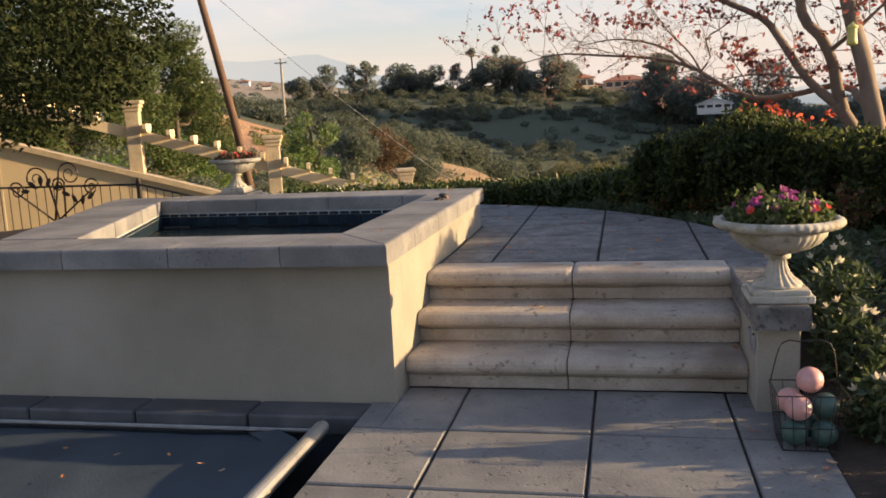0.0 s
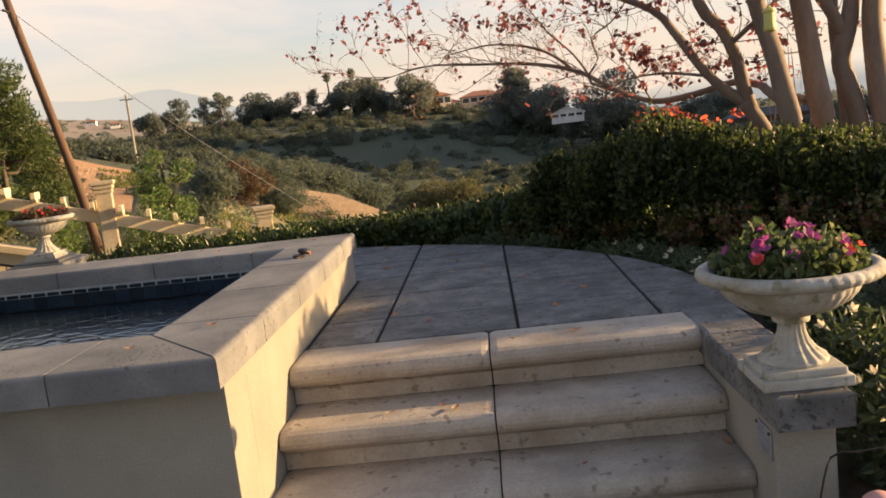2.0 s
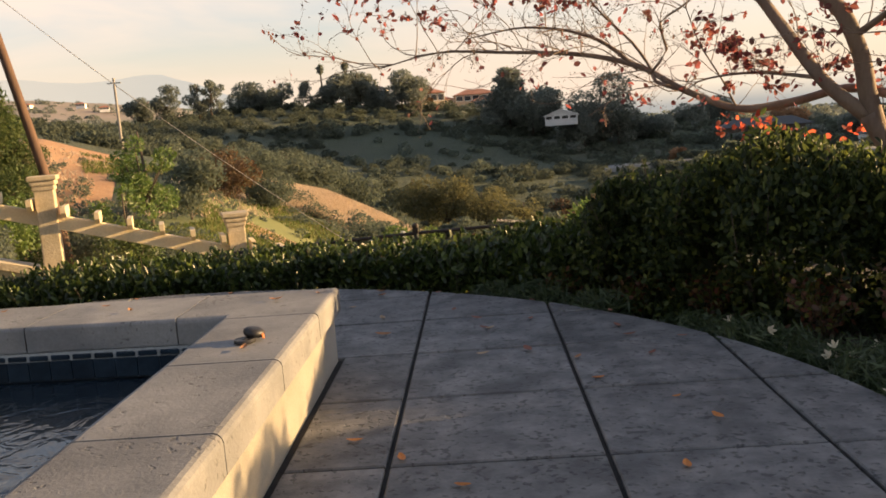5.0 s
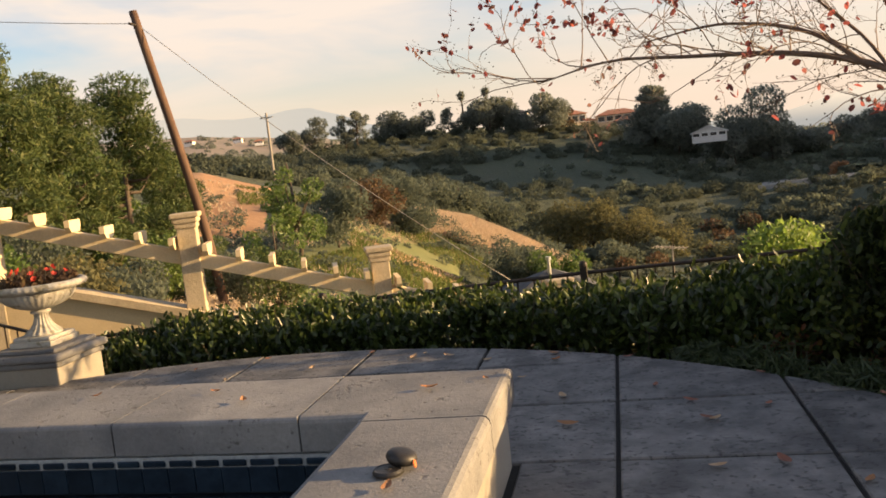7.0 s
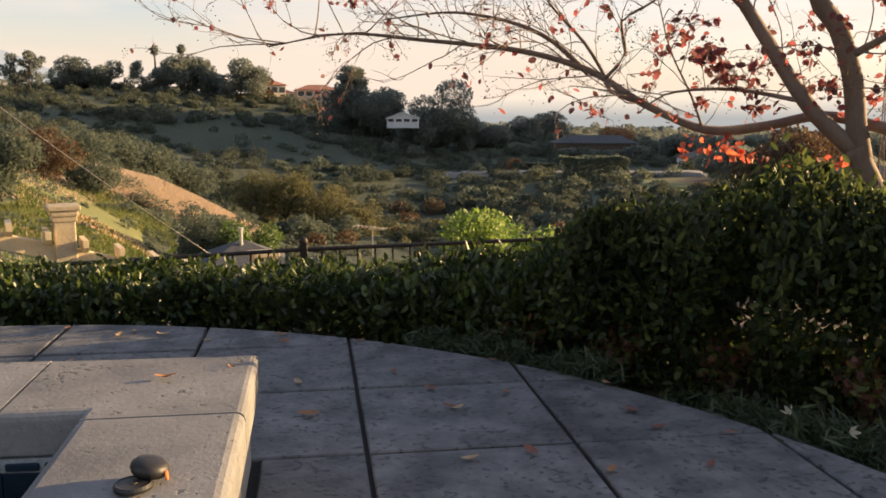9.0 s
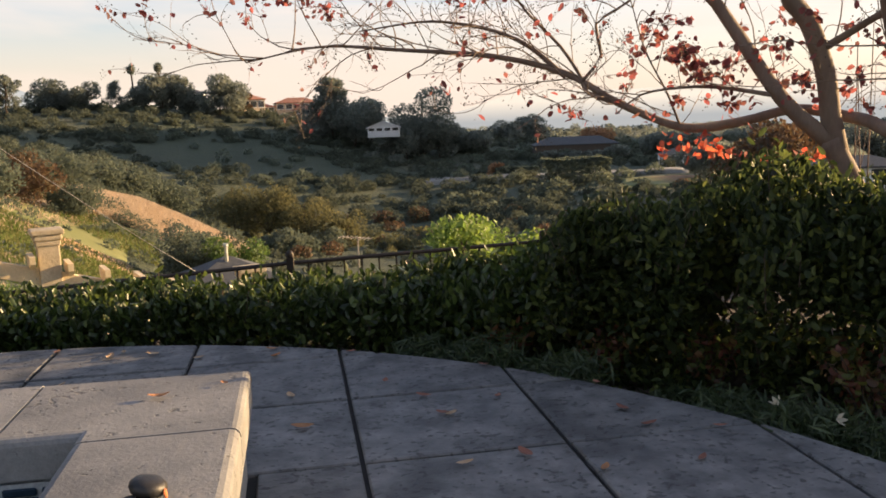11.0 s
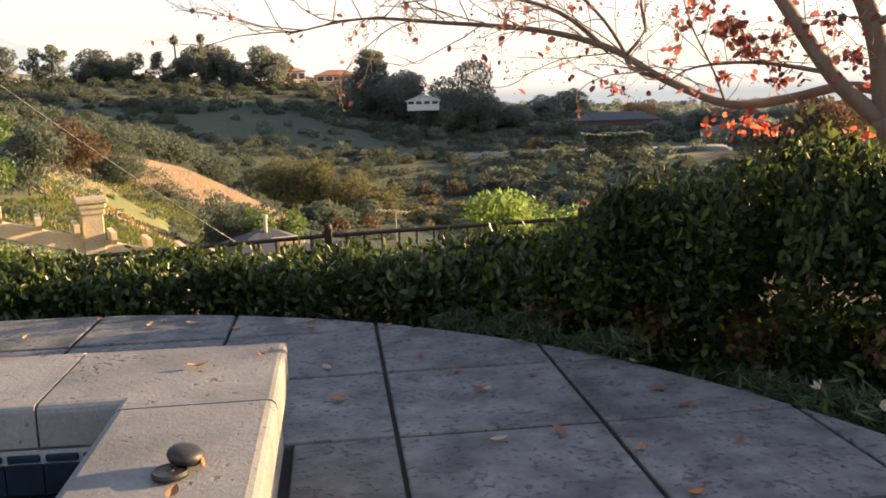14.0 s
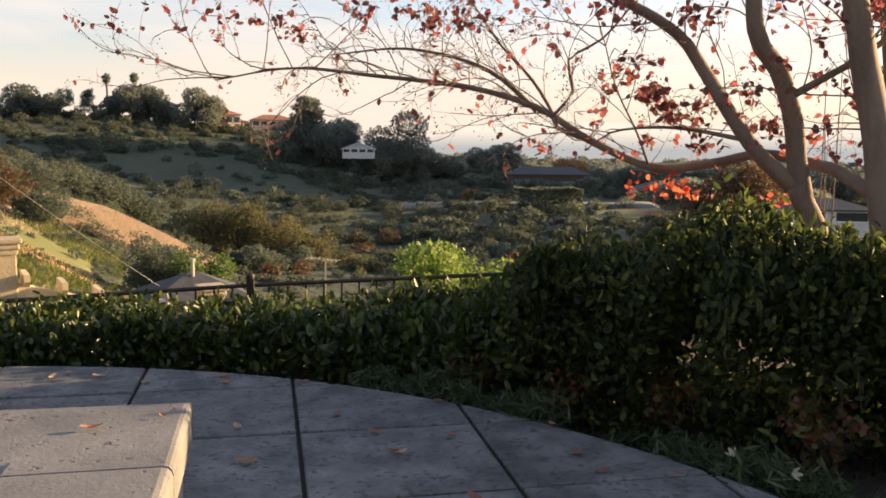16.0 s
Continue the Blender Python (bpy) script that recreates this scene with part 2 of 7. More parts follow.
L_HEDGE = leaf_mat("hedge_leaf", [(0.018, 0.030, 0.009), (0.028, 0.046, 0.012), (0.046, 0.070, 0.017), (0.10, 0.13, 0.03)], 0.34, 0.36, 0.5)
L_DARK = leaf_mat("dark_hedge_leaf", [(0.018, 0.027, 0.010), (0.027, 0.040, 0.014), (0.046, 0.064, 0.020), (0.12, 0.14, 0.036)], 0.42, 0.45, 0.24)
L_AUTUMN = leaf_mat("autumn_leaf", [(0.11, 0.05, 0.045), (0.17, 0.065, 0.06), (0.25, 0.078, 0.075), (0.33, 0.092, 0.088), (0.15, 0.075, 0.055)], 0.55, 0.52, 0.25)
L_RED = leaf_mat("bright_red_leaf", [(0.34, 0.06, 0.04), (0.46, 0.12, 0.06), (0.40, 0.075, 0.05)], 0.5, 0.55)
L_OAK = leaf_mat("oak_leaf", [(0.014, 0.020, 0.008), (0.020, 0.028, 0.011), (0.034, 0.042, 0.015)], 0.7, 0.10, 0.08)
L_PINE = leaf_mat("pine_needles", [(0.035, 0.058, 0.020), (0.055, 0.085, 0.028), (0.085, 0.115, 0.036), (0.12, 0.135, 0.045)], 0.6, 0.3, 0.3)
# leaf colour greyed and raised to paint in the haze of distance
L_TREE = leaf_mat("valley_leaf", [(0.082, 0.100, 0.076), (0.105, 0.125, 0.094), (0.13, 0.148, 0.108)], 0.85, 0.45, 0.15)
L_FRESH = leaf_mat("fresh_leaf", [(0.10, 0.16, 0.03), (0.15, 0.22, 0.045), (0.21, 0.27, 0.06)], 0.5, 0.45)
L_MIDGREEN = leaf_mat("mid_green_leaf", [(0.06, 0.10, 0.025), (0.095, 0.15, 0.035), (0.14, 0.19, 0.05)], 0.5, 0.4)
L_GOLD = leaf_mat("gold_scrub_leaf", [(0.088, 0.092, 0.05), (0.125, 0.122, 0.06), (0.165, 0.148, 0.066)], 0.75, 0.4, 0.2)
L_BROWN = leaf_mat("brown_scrub_leaf", [(0.08, 0.045, 0.025), (0.12, 0.07, 0.035), (0.09, 0.065, 0.03)], 0.7, 0.3)
L_ORANGE = leaf_mat("orange_leaf", [(0.24, 0.13, 0.065), (0.32, 0.19, 0.10)], 0.6, 0.4)
# scrub and ridge leaf colours carry painted haze, the ridge palest
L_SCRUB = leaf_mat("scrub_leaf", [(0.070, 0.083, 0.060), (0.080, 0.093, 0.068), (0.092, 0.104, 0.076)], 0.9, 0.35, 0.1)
L_RIDGE = leaf_mat("hazed_ridge_leaf", [(0.125, 0.142, 0.122), (0.15, 0.168, 0.142), (0.175, 0.19, 0.16)], 0.9, 0.5, 0.1)
L_GRASS = leaf_mat("dry_grass", [(0.34, 0.27, 0.19), (0.46, 0.36, 0.26), (0.40, 0.31, 0.225)], 0.8, 0.35)
L_SLOPE = leaf_mat("slope_grass_leaf", [(0.085, 0.12, 0.032), (0.125, 0.15, 0.046), (0.18, 0.165, 0.075)], 0.85, 0.3, 0.15)
M_WETSTONE = surface("wet_dark_coping", (0.045, 0.05, 0.06), (0.085, 0.09, 0.10), 4.0, 90, 0.5, 0.3, None, vary=0.1, stain=(0.16, 0.16, 0.165))
L_BED = leaf_mat("bed_leaf", [(0.026, 0.042, 0.016), (0.044, 0.066, 0.026), (0.095, 0.125, 0.055)], 0.5, 0.3)
L_CREAM = leaf_mat("cream_petal", [(0.46, 0.40, 0.27), (0.56, 0.50, 0.38)], 0.6, 0.4)
L_PETAL = leaf_mat("magenta_petal", [(0.26, 0.03, 0.13), (0.34, 0.06, 0.18), (0.25, 0.05, 0.19)], 0.6, 0.4)
L_PETALR = leaf_mat("red_petal", [(0.65, 0.04, 0.04), (0.72, 0.08, 0.05)], 0.6, 0.4)
L_FLOWER = leaf_mat("petunia_leaf", [(0.04, 0.065, 0.02), (0.08, 0.11, 0.035), (0.17, 0.18, 0.07)], 0.5, 0.4)
L_FALLEN = leaf_mat("fallen_leaf", [(0.30, 0.13, 0.06), (0.40, 0.19, 0.08), (0.24, 0.09, 0.05)], 0.7, 0.2)


def water_mat():
    m, n, l, b = base_mat("spa_water", 0.06)
    b.inputs["Base Color"].default_value = (0.012, 0.022, 0.032, 1)
    b.inputs["Specular IOR Level"].default_value = 0.5
    t = n.new("ShaderNodeTexNoise")
    t.inputs["Scale"].default_value, t.inputs["Detail"].default_value, t.inputs["Distortion"].default_value = 9.0, 3.0, 0.8
    geo = n.new("ShaderNodeNewGeometry")
    l.new(geo.outputs["Position"], t.inputs["Vector"])
    bp = n.new("ShaderNodeBump")
    bp.inputs["Strength"].default_value, bp.inputs["Distance"].default_value = 0.5, 0.02
    l.new(t.outputs["Fac"], bp.inputs["Height"])
    l.new(bp.outputs["Normal"], b.inputs["Normal"])
    return m


M_WATER = water_mat()


# ---------------------------------------------------------------- building helpers
def mesh_of(name, bm, material, smooth=False):
    me = bpy.data.meshes.new(name)
    bm.to_mesh(me)
    bm.free()
    me.materials.append(material)
    if smooth:
        me.polygons.foreach_set("use_smooth", [True] * len(me.polygons))
    return me


def part(name, bm, material, parent, label="", smooth=False):
    ob = new(name, mesh_of(name, bm, material, smooth))
    if parent is not None:
        ob.parent = parent
    if label:
        tagged(ob, label)
    return ob


def thing(name, label, category, at=(0, 0, 0), group="", kind=""):
    e = new(name)
    e.location = at
    e.empty_display_size = 0.1
    return tagged(e, label, category, group, kind)


def raw_mesh(name, verts, faces, material, smooth=False):
    me = bpy.data.meshes.new(name)
    me.from_pydata(verts, [], faces)
    me.materials.append(material)
    if smooth:
        me.polygons.foreach_set("use_smooth", [True] * len(me.polygons))
    me.update()
    return me


def box(bm, lo, hi, bevel=0.0, seg=1, m=None):
    r = bmesh.ops.create_cube(bm, size=1.0)
    vs = r["verts"]
    for v in vs:
        v.co = Vector([lo[i] + (v.co[i] + 0.5) * (hi[i] - lo[i]) for i in range(3)])
    if bevel:
        es = list({e for v in vs for e in v.link_edges})
        g = bmesh.ops.bevel(bm, geom=es, offset=bevel, segments=seg, affect="EDGES", profile=0.5)
        vs = list({v for f in g["faces"] for v in f.verts} | {v for v in vs if v.is_valid})
    if m is not None:
        bmesh.ops.transform(bm, matrix=m, verts=vs)
    return vs


def prism(bm, poly, z0, z1, bevel=0.0, seg=1):
    """An upright block over a polygon, its top edge rounded."""
    bot = [bm.verts.new((p[0], p[1], z0)) for p in poly]
    if bevel:
        c = Vector((sum(p[0] for p in poly) / len(poly), sum(p[1] for p in poly) / len(poly)))
        rings = [bot]
        for k in range(seg + 1):
            a = k / seg * math.pi / 2
            inset, z = bevel * (1 - math.cos(a)), z1 - bevel + bevel * math.sin(a)
            rings.append([bm.verts.new((*offset_in(poly, i, inset), z)) for i in range(len(poly))])
    else:
        rings = [bot, [bm.verts.new((p[0], p[1], z1)) for p in poly]]
    n = len(poly)
    for a, b in zip(rings, rings[1:]):
        for i in range(n):
            bm.faces.new((a[i], a[(i + 1) % n], b[(i + 1) % n], b[i]))
    bm.faces.new(rings[-1])
    bm.faces.new(list(reversed(bot)))


def offset_in(poly, i, d, e=None):
    """The i-th corner of a counter-clockwise polygon moved inwards by d from the side before it and by e from the side after it."""
    e = d if e is None else e
    a, b, c = Vector(poly[i - 1]), Vector(poly[i]), Vector(poly[(i + 1) % len(poly)])
    e1, e2 = (b - a).normalized(), (c - b).normalized()
    n1, n2 = Vector((-e1.y, e1.x)), Vector((-e2.y, e2.x))
    det = n1.x * n2.y - n1.y * n2.x
    if abs(det) < 0.05:
        return tuple(b + n1 * d)
    return (b.x + (d * n2.y - e * n1.y) / det, b.y + (e * n1.x - d * n2.x) / det)


def joint_stone(bm, poly, z0, z1, exposed, bevel, seg=3, joint=0.003):
    """A block over a polygon: its exposed sides are well rounded at the top, those at a joint hardly."""
    n = len(poly)
    wide = [bevel if exposed(poly[i], poly[(i + 1) % n]) else joint for i in range(n)]
    rings = [[bm.verts.new((p[0], p[1], z0)) for p in poly]]
    for k in range(seg + 1):
        a = k / seg * math.pi / 2
        f, z = 1 - math.cos(a), z1 - bevel + bevel * math.sin(a)
        rings.append([bm.verts.new((*offset_in(poly, i, wide[i - 1] * f, wide[i] * f), z)) for i in range(n)])
    for a, b in zip(rings, rings[1:]):
        for i in range(n):
            bm.faces.new((a[i], a[(i + 1) % n], b[(i + 1) % n], b[i]))
    bm.faces.new(rings[-1])
    bm.faces.new(list(reversed(rings[0])))


def clip_poly(poly, clip):
    """A convex polygon cut to a convex counter-clockwise one."""
    out = list(poly)
    for i in range(len(clip)):
        a, b = clip[i - 1], clip[i]
        side = lambda p: (b[0] - a[0]) * (p[1] - a[1]) - (b[1] - a[1]) * (p[0] - a[0])
        src, out = out, []
        for j in range(len(src)):
            p, q = src[j - 1], src[j]
            sp, sq = side(p), side(q)
            if (sp >= 0) != (sq >= 0):
                t = sp / (sp - sq)
                out.append((p[0] + t * (q[0] - p[0]), p[1] + t * (q[1] - p[1])))
            if sq >= 0:
                out.append(q)
        if not out:
            return []
    clean = [p for i, p in enumerate(out) if math.dist(p, out[i - 1]) > 0.004]
    return clean


def poly_area(p):
    return 0.5 * sum(p[i - 1][0] * p[i][1] - p[i][0] * p[i - 1][1] for i in range(len(p)))


def lathe(bm, profile, seg=32, flute=None):
    """Turns (radius, height) pairs round the z axis; flute(k, angle) scales the radius."""
    rings = []
    for k, (r, z) in enumerate(profile):
        ring = []
        for i in range(seg):
            a = 2 * math.pi * i / seg
            rr = r * (flute(k, a) if flute else 1)
            ring.append(bm.verts.new((rr * math.cos(a), rr * math.sin(a), z)))
        rings.append(ring)
    for a, b in zip(rings, rings[1:]):
        for i in range(seg):
            bm.faces.new((a[i], a[(i + 1) % seg], b[(i + 1) % seg], b[i]))
    if profile[0][0] > 1e-4:
        bm.faces.new(list(reversed(rings[0])))
    if profile[-1][0] > 1e-4:
        bm.faces.new(rings[-1])


def smooth_line(points, step=0.12):
    """A Catmull-Rom line through the points."""
    p = [Vector(q) for q in points]
    p = [p[0] * 2 - p[1]] + p + [p[-1] * 2 - p[-2]]
    out = []
    for i in range(1, len(p) - 2):
        n = max(2, int((p[i + 1] - p[i]).length / step))
        for k in range(n):
            t = k / n
            a, b, c, d = p[i - 1], p[i], p[i + 1], p[i + 2]
            out.append(0.5 * ((2 * b) + (c - a) * t + (2 * a - 5 * b + 4 * c - d) * t * t + (3 * b - a - 3 * c + d) * t ** 3))
    out.append(p[-2])
    return out


def tube(verts, faces, line, r0, r1, sides=6, wob=0.0, rng=random):
    """Adds a tapered tube along a line to the lists."""
    start = len(verts)
    n = len(line)
    for i, c in enumerate(line):
        d = (line[min(i + 1, n - 1)] - line[max(i - 1, 0)]).normalized()
        up = Vector((0, 0, 1)) if abs(d.z) < 0.9 else Vector((1, 0, 0))
        u = d.cross(up).normalized()
        w = d.cross(u)
        t = i / max(1, n - 1)
        r = r0 + (r1 - r0) * t
        for k in range(sides):
            a = 2 * math.pi * k / sides
            rr = r * (1 + wob * noise.noise((c.x * 3 + math.cos(a), c.y * 3 + math.sin(a), c.z * 2.2)))
            verts.append(tuple(c + u * (rr * math.cos(a)) + w * (rr * math.sin(a))))
    for i in range(n - 1):
        for k in range(sides):
            a, b = start + i * sides + k, start + i * sides + (k + 1) % sides
            faces.append((a, b, b + sides, a + sides))
    faces.append(tuple(start + k for k in reversed(range(sides))))
    faces.append(tuple(start + (n - 1) * sides + k for k in range(sides)))


def tube_part(name, points, r0, r1, material, parent, sides=8, step=0.12, wob=0.0, label=""):
    v, f = [], []
    tube(v, f, smooth_line(points, step), r0, r1, sides, wob)
    ob = new(name, raw_mesh(name, v, f, material, True))
    if parent is not None:
        ob.parent = parent
    if label:
        tagged(ob, label)
    return ob


def rod(bm, a, b, r, sides=6):
    a, b = Vector(a), Vector(b)
    d = b - a
    m = Matrix.Translation((a + b) / 2) @ d.to_track_quat("Z", "Y").to_matrix().to_4x4()
    bmesh.ops.create_cone(bm, cap_ends=True, segments=sides, radius1=r, radius2=r, depth=d.length, matrix=m)


def leaf_mesh(name, centres, length, width, material, rng, up=0.35, fold=0.25, outward=None, droop=0.0, oval=False):
    """A mesh of small folded leaves at the centres (n, 3): two triangles each, leaning outwards and upwards."""
    n = len(centres)
    d = rng.normal(size=(n, 3))
    if outward is not None:
        d = d * 0.75 + outward
    d[:, 2] += up - droop
    d /= np.linalg.norm(d, axis=1)[:, None] + 1e-9
    s = rng.normal(size=(n, 3))
    s -= d * np.sum(s * d, axis=1)[:, None]
    s /= np.linalg.norm(s, axis=1)[:, None] + 1e-9
    nn = np.cross(d, s)
    ln = length * rng.uniform(0.7, 1.3, n)[:, None]
    wd = width * rng.uniform(0.75, 1.25, n)[:, None]
    b = centres - d * ln * 0.5
    t = centres + d * ln * 0.5
    lft = centres + s * wd * 0.5 + nn * wd * fold - d * ln * 0.06
    rgt = centres - s * wd * 0.5 + nn * wd * fold - d * ln * 0.06
    if oval:
        e, g = d * ln * 0.22, d * ln * 0.06
        lf, rf, lb, rb = lft + e + g, rgt + e + g, lft - e + g, rgt - e + g
        t = t - nn * wd * fold * 0.8
        v = np.stack([b, rb, rf, t, lf, lb], axis=1).reshape(-1, 3)
        i = np.arange(n)[:, None] * 6
        f = np.concatenate([i + np.array(q) for q in ([0, 1, 2], [0, 2, 3], [0, 3, 4], [0, 4, 5])], axis=1).reshape(-1, 3)
    else:
        v = np.stack([b, rgt, t, lft], axis=1).reshape(-1, 3)
        i = np.arange(n)[:, None] * 4
        f = np.concatenate([i + np.array([0, 1, 2]), i + np.array([0, 2, 3])], axis=1).reshape(-1, 3)
    me = bpy.data.meshes.new(name)
    me.vertices.add(len(v))
    me.vertices.foreach_set("co", v.astype(np.float32).ravel())
    me.loops.add(len(f) * 3)
    me.loops.foreach_set("vertex_index", f.astype(np.int32).ravel())
    me.polygons.add(len(f))
    me.polygons.foreach_set("loop_start", np.arange(0, len(f) * 3, 3, dtype=np.int32))
    me.update(calc_edges=True)
    me.materials.append(material)
    return me


def blob_points(rng, n, centre, radii, shell=0.55):
    """Points in an ellipsoid, most of them near its skin."""
    d = rng.normal(size=(n, 3))
    d /= np.linalg.norm(d, axis=1)[:, None]
    r = shell + (1 - shell) * rng.random(n) ** 0.7
    return np.array(centre) + d * r[:, None] * np.array(radii), d


# ---------------------------------------------------------------- the lie of the land
STATION_AZ = [-60, -27, -18, -10, -2, 8, 22]
STATION_R = [0, 6.5, 12, 30, 60, 90, 150, 220, 300, 420, 900]
STATION_Z = [
    [-0.6] * 7,
    [-0.4, -0.4, -0.4, -0.5, -0.5, -0.5, -0.5],
    [0.0, -0.9, -1.6, -2.4, -2.8, -3.0, -2.8],
    [1.0, -2.6, -4.2, -6.0, -7.0, -8.0, -7.5],
    [3.0, -1.6, -2.6, -7.5, -11.0, -12.0, -12.0],
    [8.0, 2.8, -1.8, -5.6, -13.0, -15.0, -14.0],
    [14.0, 4.5, -3.0, -13.0, -17.0, -17.0, -13.0],
    [15.0, 5.0, 1.0, -6.0, -8.0, -13.0, -12.0],
    [20.0, 7.0, 8.5, 9.5, 6.0, -4.0, -9.5],
    [25.0, 14.0, 9.0, 6.0, 3.0, -6.0, -10.0],
    [60.0, 48.0, 32.0, 8.0, 0.0, -8.0, -10.0],
]


def ground_z(x, y):
    r = math.hypot(x + 0.5, y)
    az = math.degrees(math.atan2(x + 0.5, y))
    if az < -60 or az > 22:
        az = -60 if az < -100 or az > 150 and az > 180 else max(-60, min(22, az))
    col = [float(np.interp(az, STATION_AZ, row)) for row in STATION_Z]
    k = max(0, min(len(STATION_R) - 2, int(np.searchsorted(STATION_R, r)) - 1))
    t = max(0.0, min(1.0, (r - STATION_R[k]) / (STATION_R[k + 1] - STATION_R[k])))
    t = t * t * (3 - 2 * t) * 0.45 + t * 0.55
    z = col[k] + (col[k + 1] - col[k]) * t
    far_az = math.degrees(math.atan2(x + 0.5, y))
    # unseen hill added to the right to keep the sun off the far ridge
    if 52 < far_az < 90 and y > 250 and r > 380:
        sx, sy = min(1.0, (far_az - 52) / 8) * min(1.0, (r - 380) / 200), min(1.0, (y - 250) / 90)
        z += 150 * sx * sx * (3 - 2 * sx) * sy * sy * (3 - 2 * sy)
    if y < 0:
        w = min(1.0, -y / 12.0)
        z = z * (1 - w) - 0.6 * w
    if r > 14:
        amp = min(1.0, (r - 14) / 60)
        z += amp * (1.4 * noise.noise((x * 0.022, y * 0.022, 3.1)) + 0.5 * noise.noise((x * 0.09, y * 0.09, 7.7)))
    return z


def polar(az, r):
    a = radians(az)
    return -0.5 + r * math.sin(a), r * math.cos(a)


# ---------------------------------------------------------------- ground sheet
def build_ground():
    rs = [0.01] + [6.0 * 1.062 ** k for k in range(112)]
    rs = [r for r in rs if r < 4600]
    azs = [-180 + 360 * k / 240 for k in range(240)]
    verts, faces = [], []
    for r in rs:
        for a in azs:
            x, y = polar(a, r)
            z = ground_z(x, y)
            if r > 900:
                z = z + (-6 - z) * min(1, (r - 900) / 900)
            verts.append((x, y, z))
    n = len(azs)
    for i in range(len(rs) - 1):
        for k in range(n):
            faces.append((i * n + k, i * n + (k + 1) % n, (i + 1) * n + (k + 1) % n, (i + 1) * n + k))
    m = surface("hillside_ground", (0.046, 0.060, 0.034), (0.062, 0.076, 0.042), 0.05, 0.9, 0.95, 1.0, None, vary=0, stain=(0.074, 0.078, 0.048), bump_dist=0.8)
    ob = new("ground", raw_mesh("ground", verts, faces, m, True))
    return tagged(ob, "brushy canyon ground with scrub and dry grass", "ground", kind="structure")


build_ground()


def ground_patch(name, label, category, az0, az1, r0, r1, material, lift=0.12, n=26, wave=0.2):
    """A sheet that lies on the ground between two bearings and two distances, with an uneven edge."""
    verts, faces = [], []
    for i in range(n + 1):
        for k in range(n + 1):
            u, v = i / n, k / n
            e = 1 + wave * noise.noise((u * 4 + az0, v * 4, r0)) * (1 if k in (0, n) or i in (0, n) else 0.3)
            az = az0 + (az1 - az0) * (0.5 + (u - 0.5) * e)
            r = r0 + (r1 - r0) * (0.5 + (v - 0.5) * e)
            x, y = polar(az, r)
            edge = min(u, 1 - u, v, 1 - v)
            verts.append((x, y, ground_z(x, y) + (lift if edge > 0.01 else -0.5)))
    w = n + 1
    for i in range(n):
        for k in range(n):
            faces.append((i * w + k, (i + 1) * w + k, (i + 1) * w + k + 1, i * w + k + 1))
    ob = new(name, raw_mesh(name, verts, faces, material, True))
    return tagged(ob, label, category, kind="structure")


M_DIRT = surface("bare_orange_dirt", (0.30, 0.165, 0.085), (0.40, 0.24, 0.13), 0.12, 2.0, 0.95, 0.6, None, vary=0, bump_dist=0.15, stain=(0.22, 0.13, 0.075))
M_GRASSG = surface("green_grass_slope", (0.105, 0.13, 0.038), (0.165, 0.17, 0.062), 0.10, 2.0, 0.95, 0.5, None, vary=0, bump_dist=0.1, stain=(0.17, 0.105, 0.065))
M_GRASSD = surface("dry_grass_slope", (0.36, 0.28, 0.195), (0.46, 0.36, 0.26), 0.15, 2.0, 0.95, 0.6, None, vary=0, bump_dist=0.15)
M_HILLBROWN = surface("brown_far_hill", (0.24, 0.195, 0.155), (0.31, 0.255, 0.20), 0.02, 0.4, 0.95, 0.2, None, vary=0, stain=(0.15, 0.15, 0.11))
ground_patch("dirt_bank", "bare orange dirt bank cut into the hillside", "bank", -28.5, -22.5, 62, 92, M_DIRT)
ground_patch("grass_slope", "green grassy slope with bare streaks", "slope", -24, -10.5, 40, 76, M_GRASSG, 0.15)
ground_patch("dry_slope", "slope of dry pinkish grass", "slope", -15.5, -3.5, 76, 104, M_GRASSD, 0.2, n=40, wave=0.55)
ground_patch("garden_slope", "dry yellow garden slope behind the pergola", "slope", -52, -22, 13, 36, M_GRASSD, 0.08)
ground_patch("lower_slope", "bare dirt track below the grassy slope", "slope", -17, -9.5, 54, 60, M_DIRT, 0.3)
ground_patch("road", "grey road at the foot of the dirt bank", "road", -40, -22.5, 56, 60, M_ASPHALT, 0.3, wave=0.0)
ground_patch("far_road", "pale road across the far slope", "road", 8, 26, 205, 211, surface("pale_road", (0.2, 0.19, 0.17), (0.26, 0.25, 0.22), 0.2, 3, 0.9, 0.1, None, vary=0), 0.9, wave=0.0)
ground_patch("far_hill", "brown far hill with scattered houses", "hill", -44, -18, 430, 880, M_HILLBROWN, 1.0)


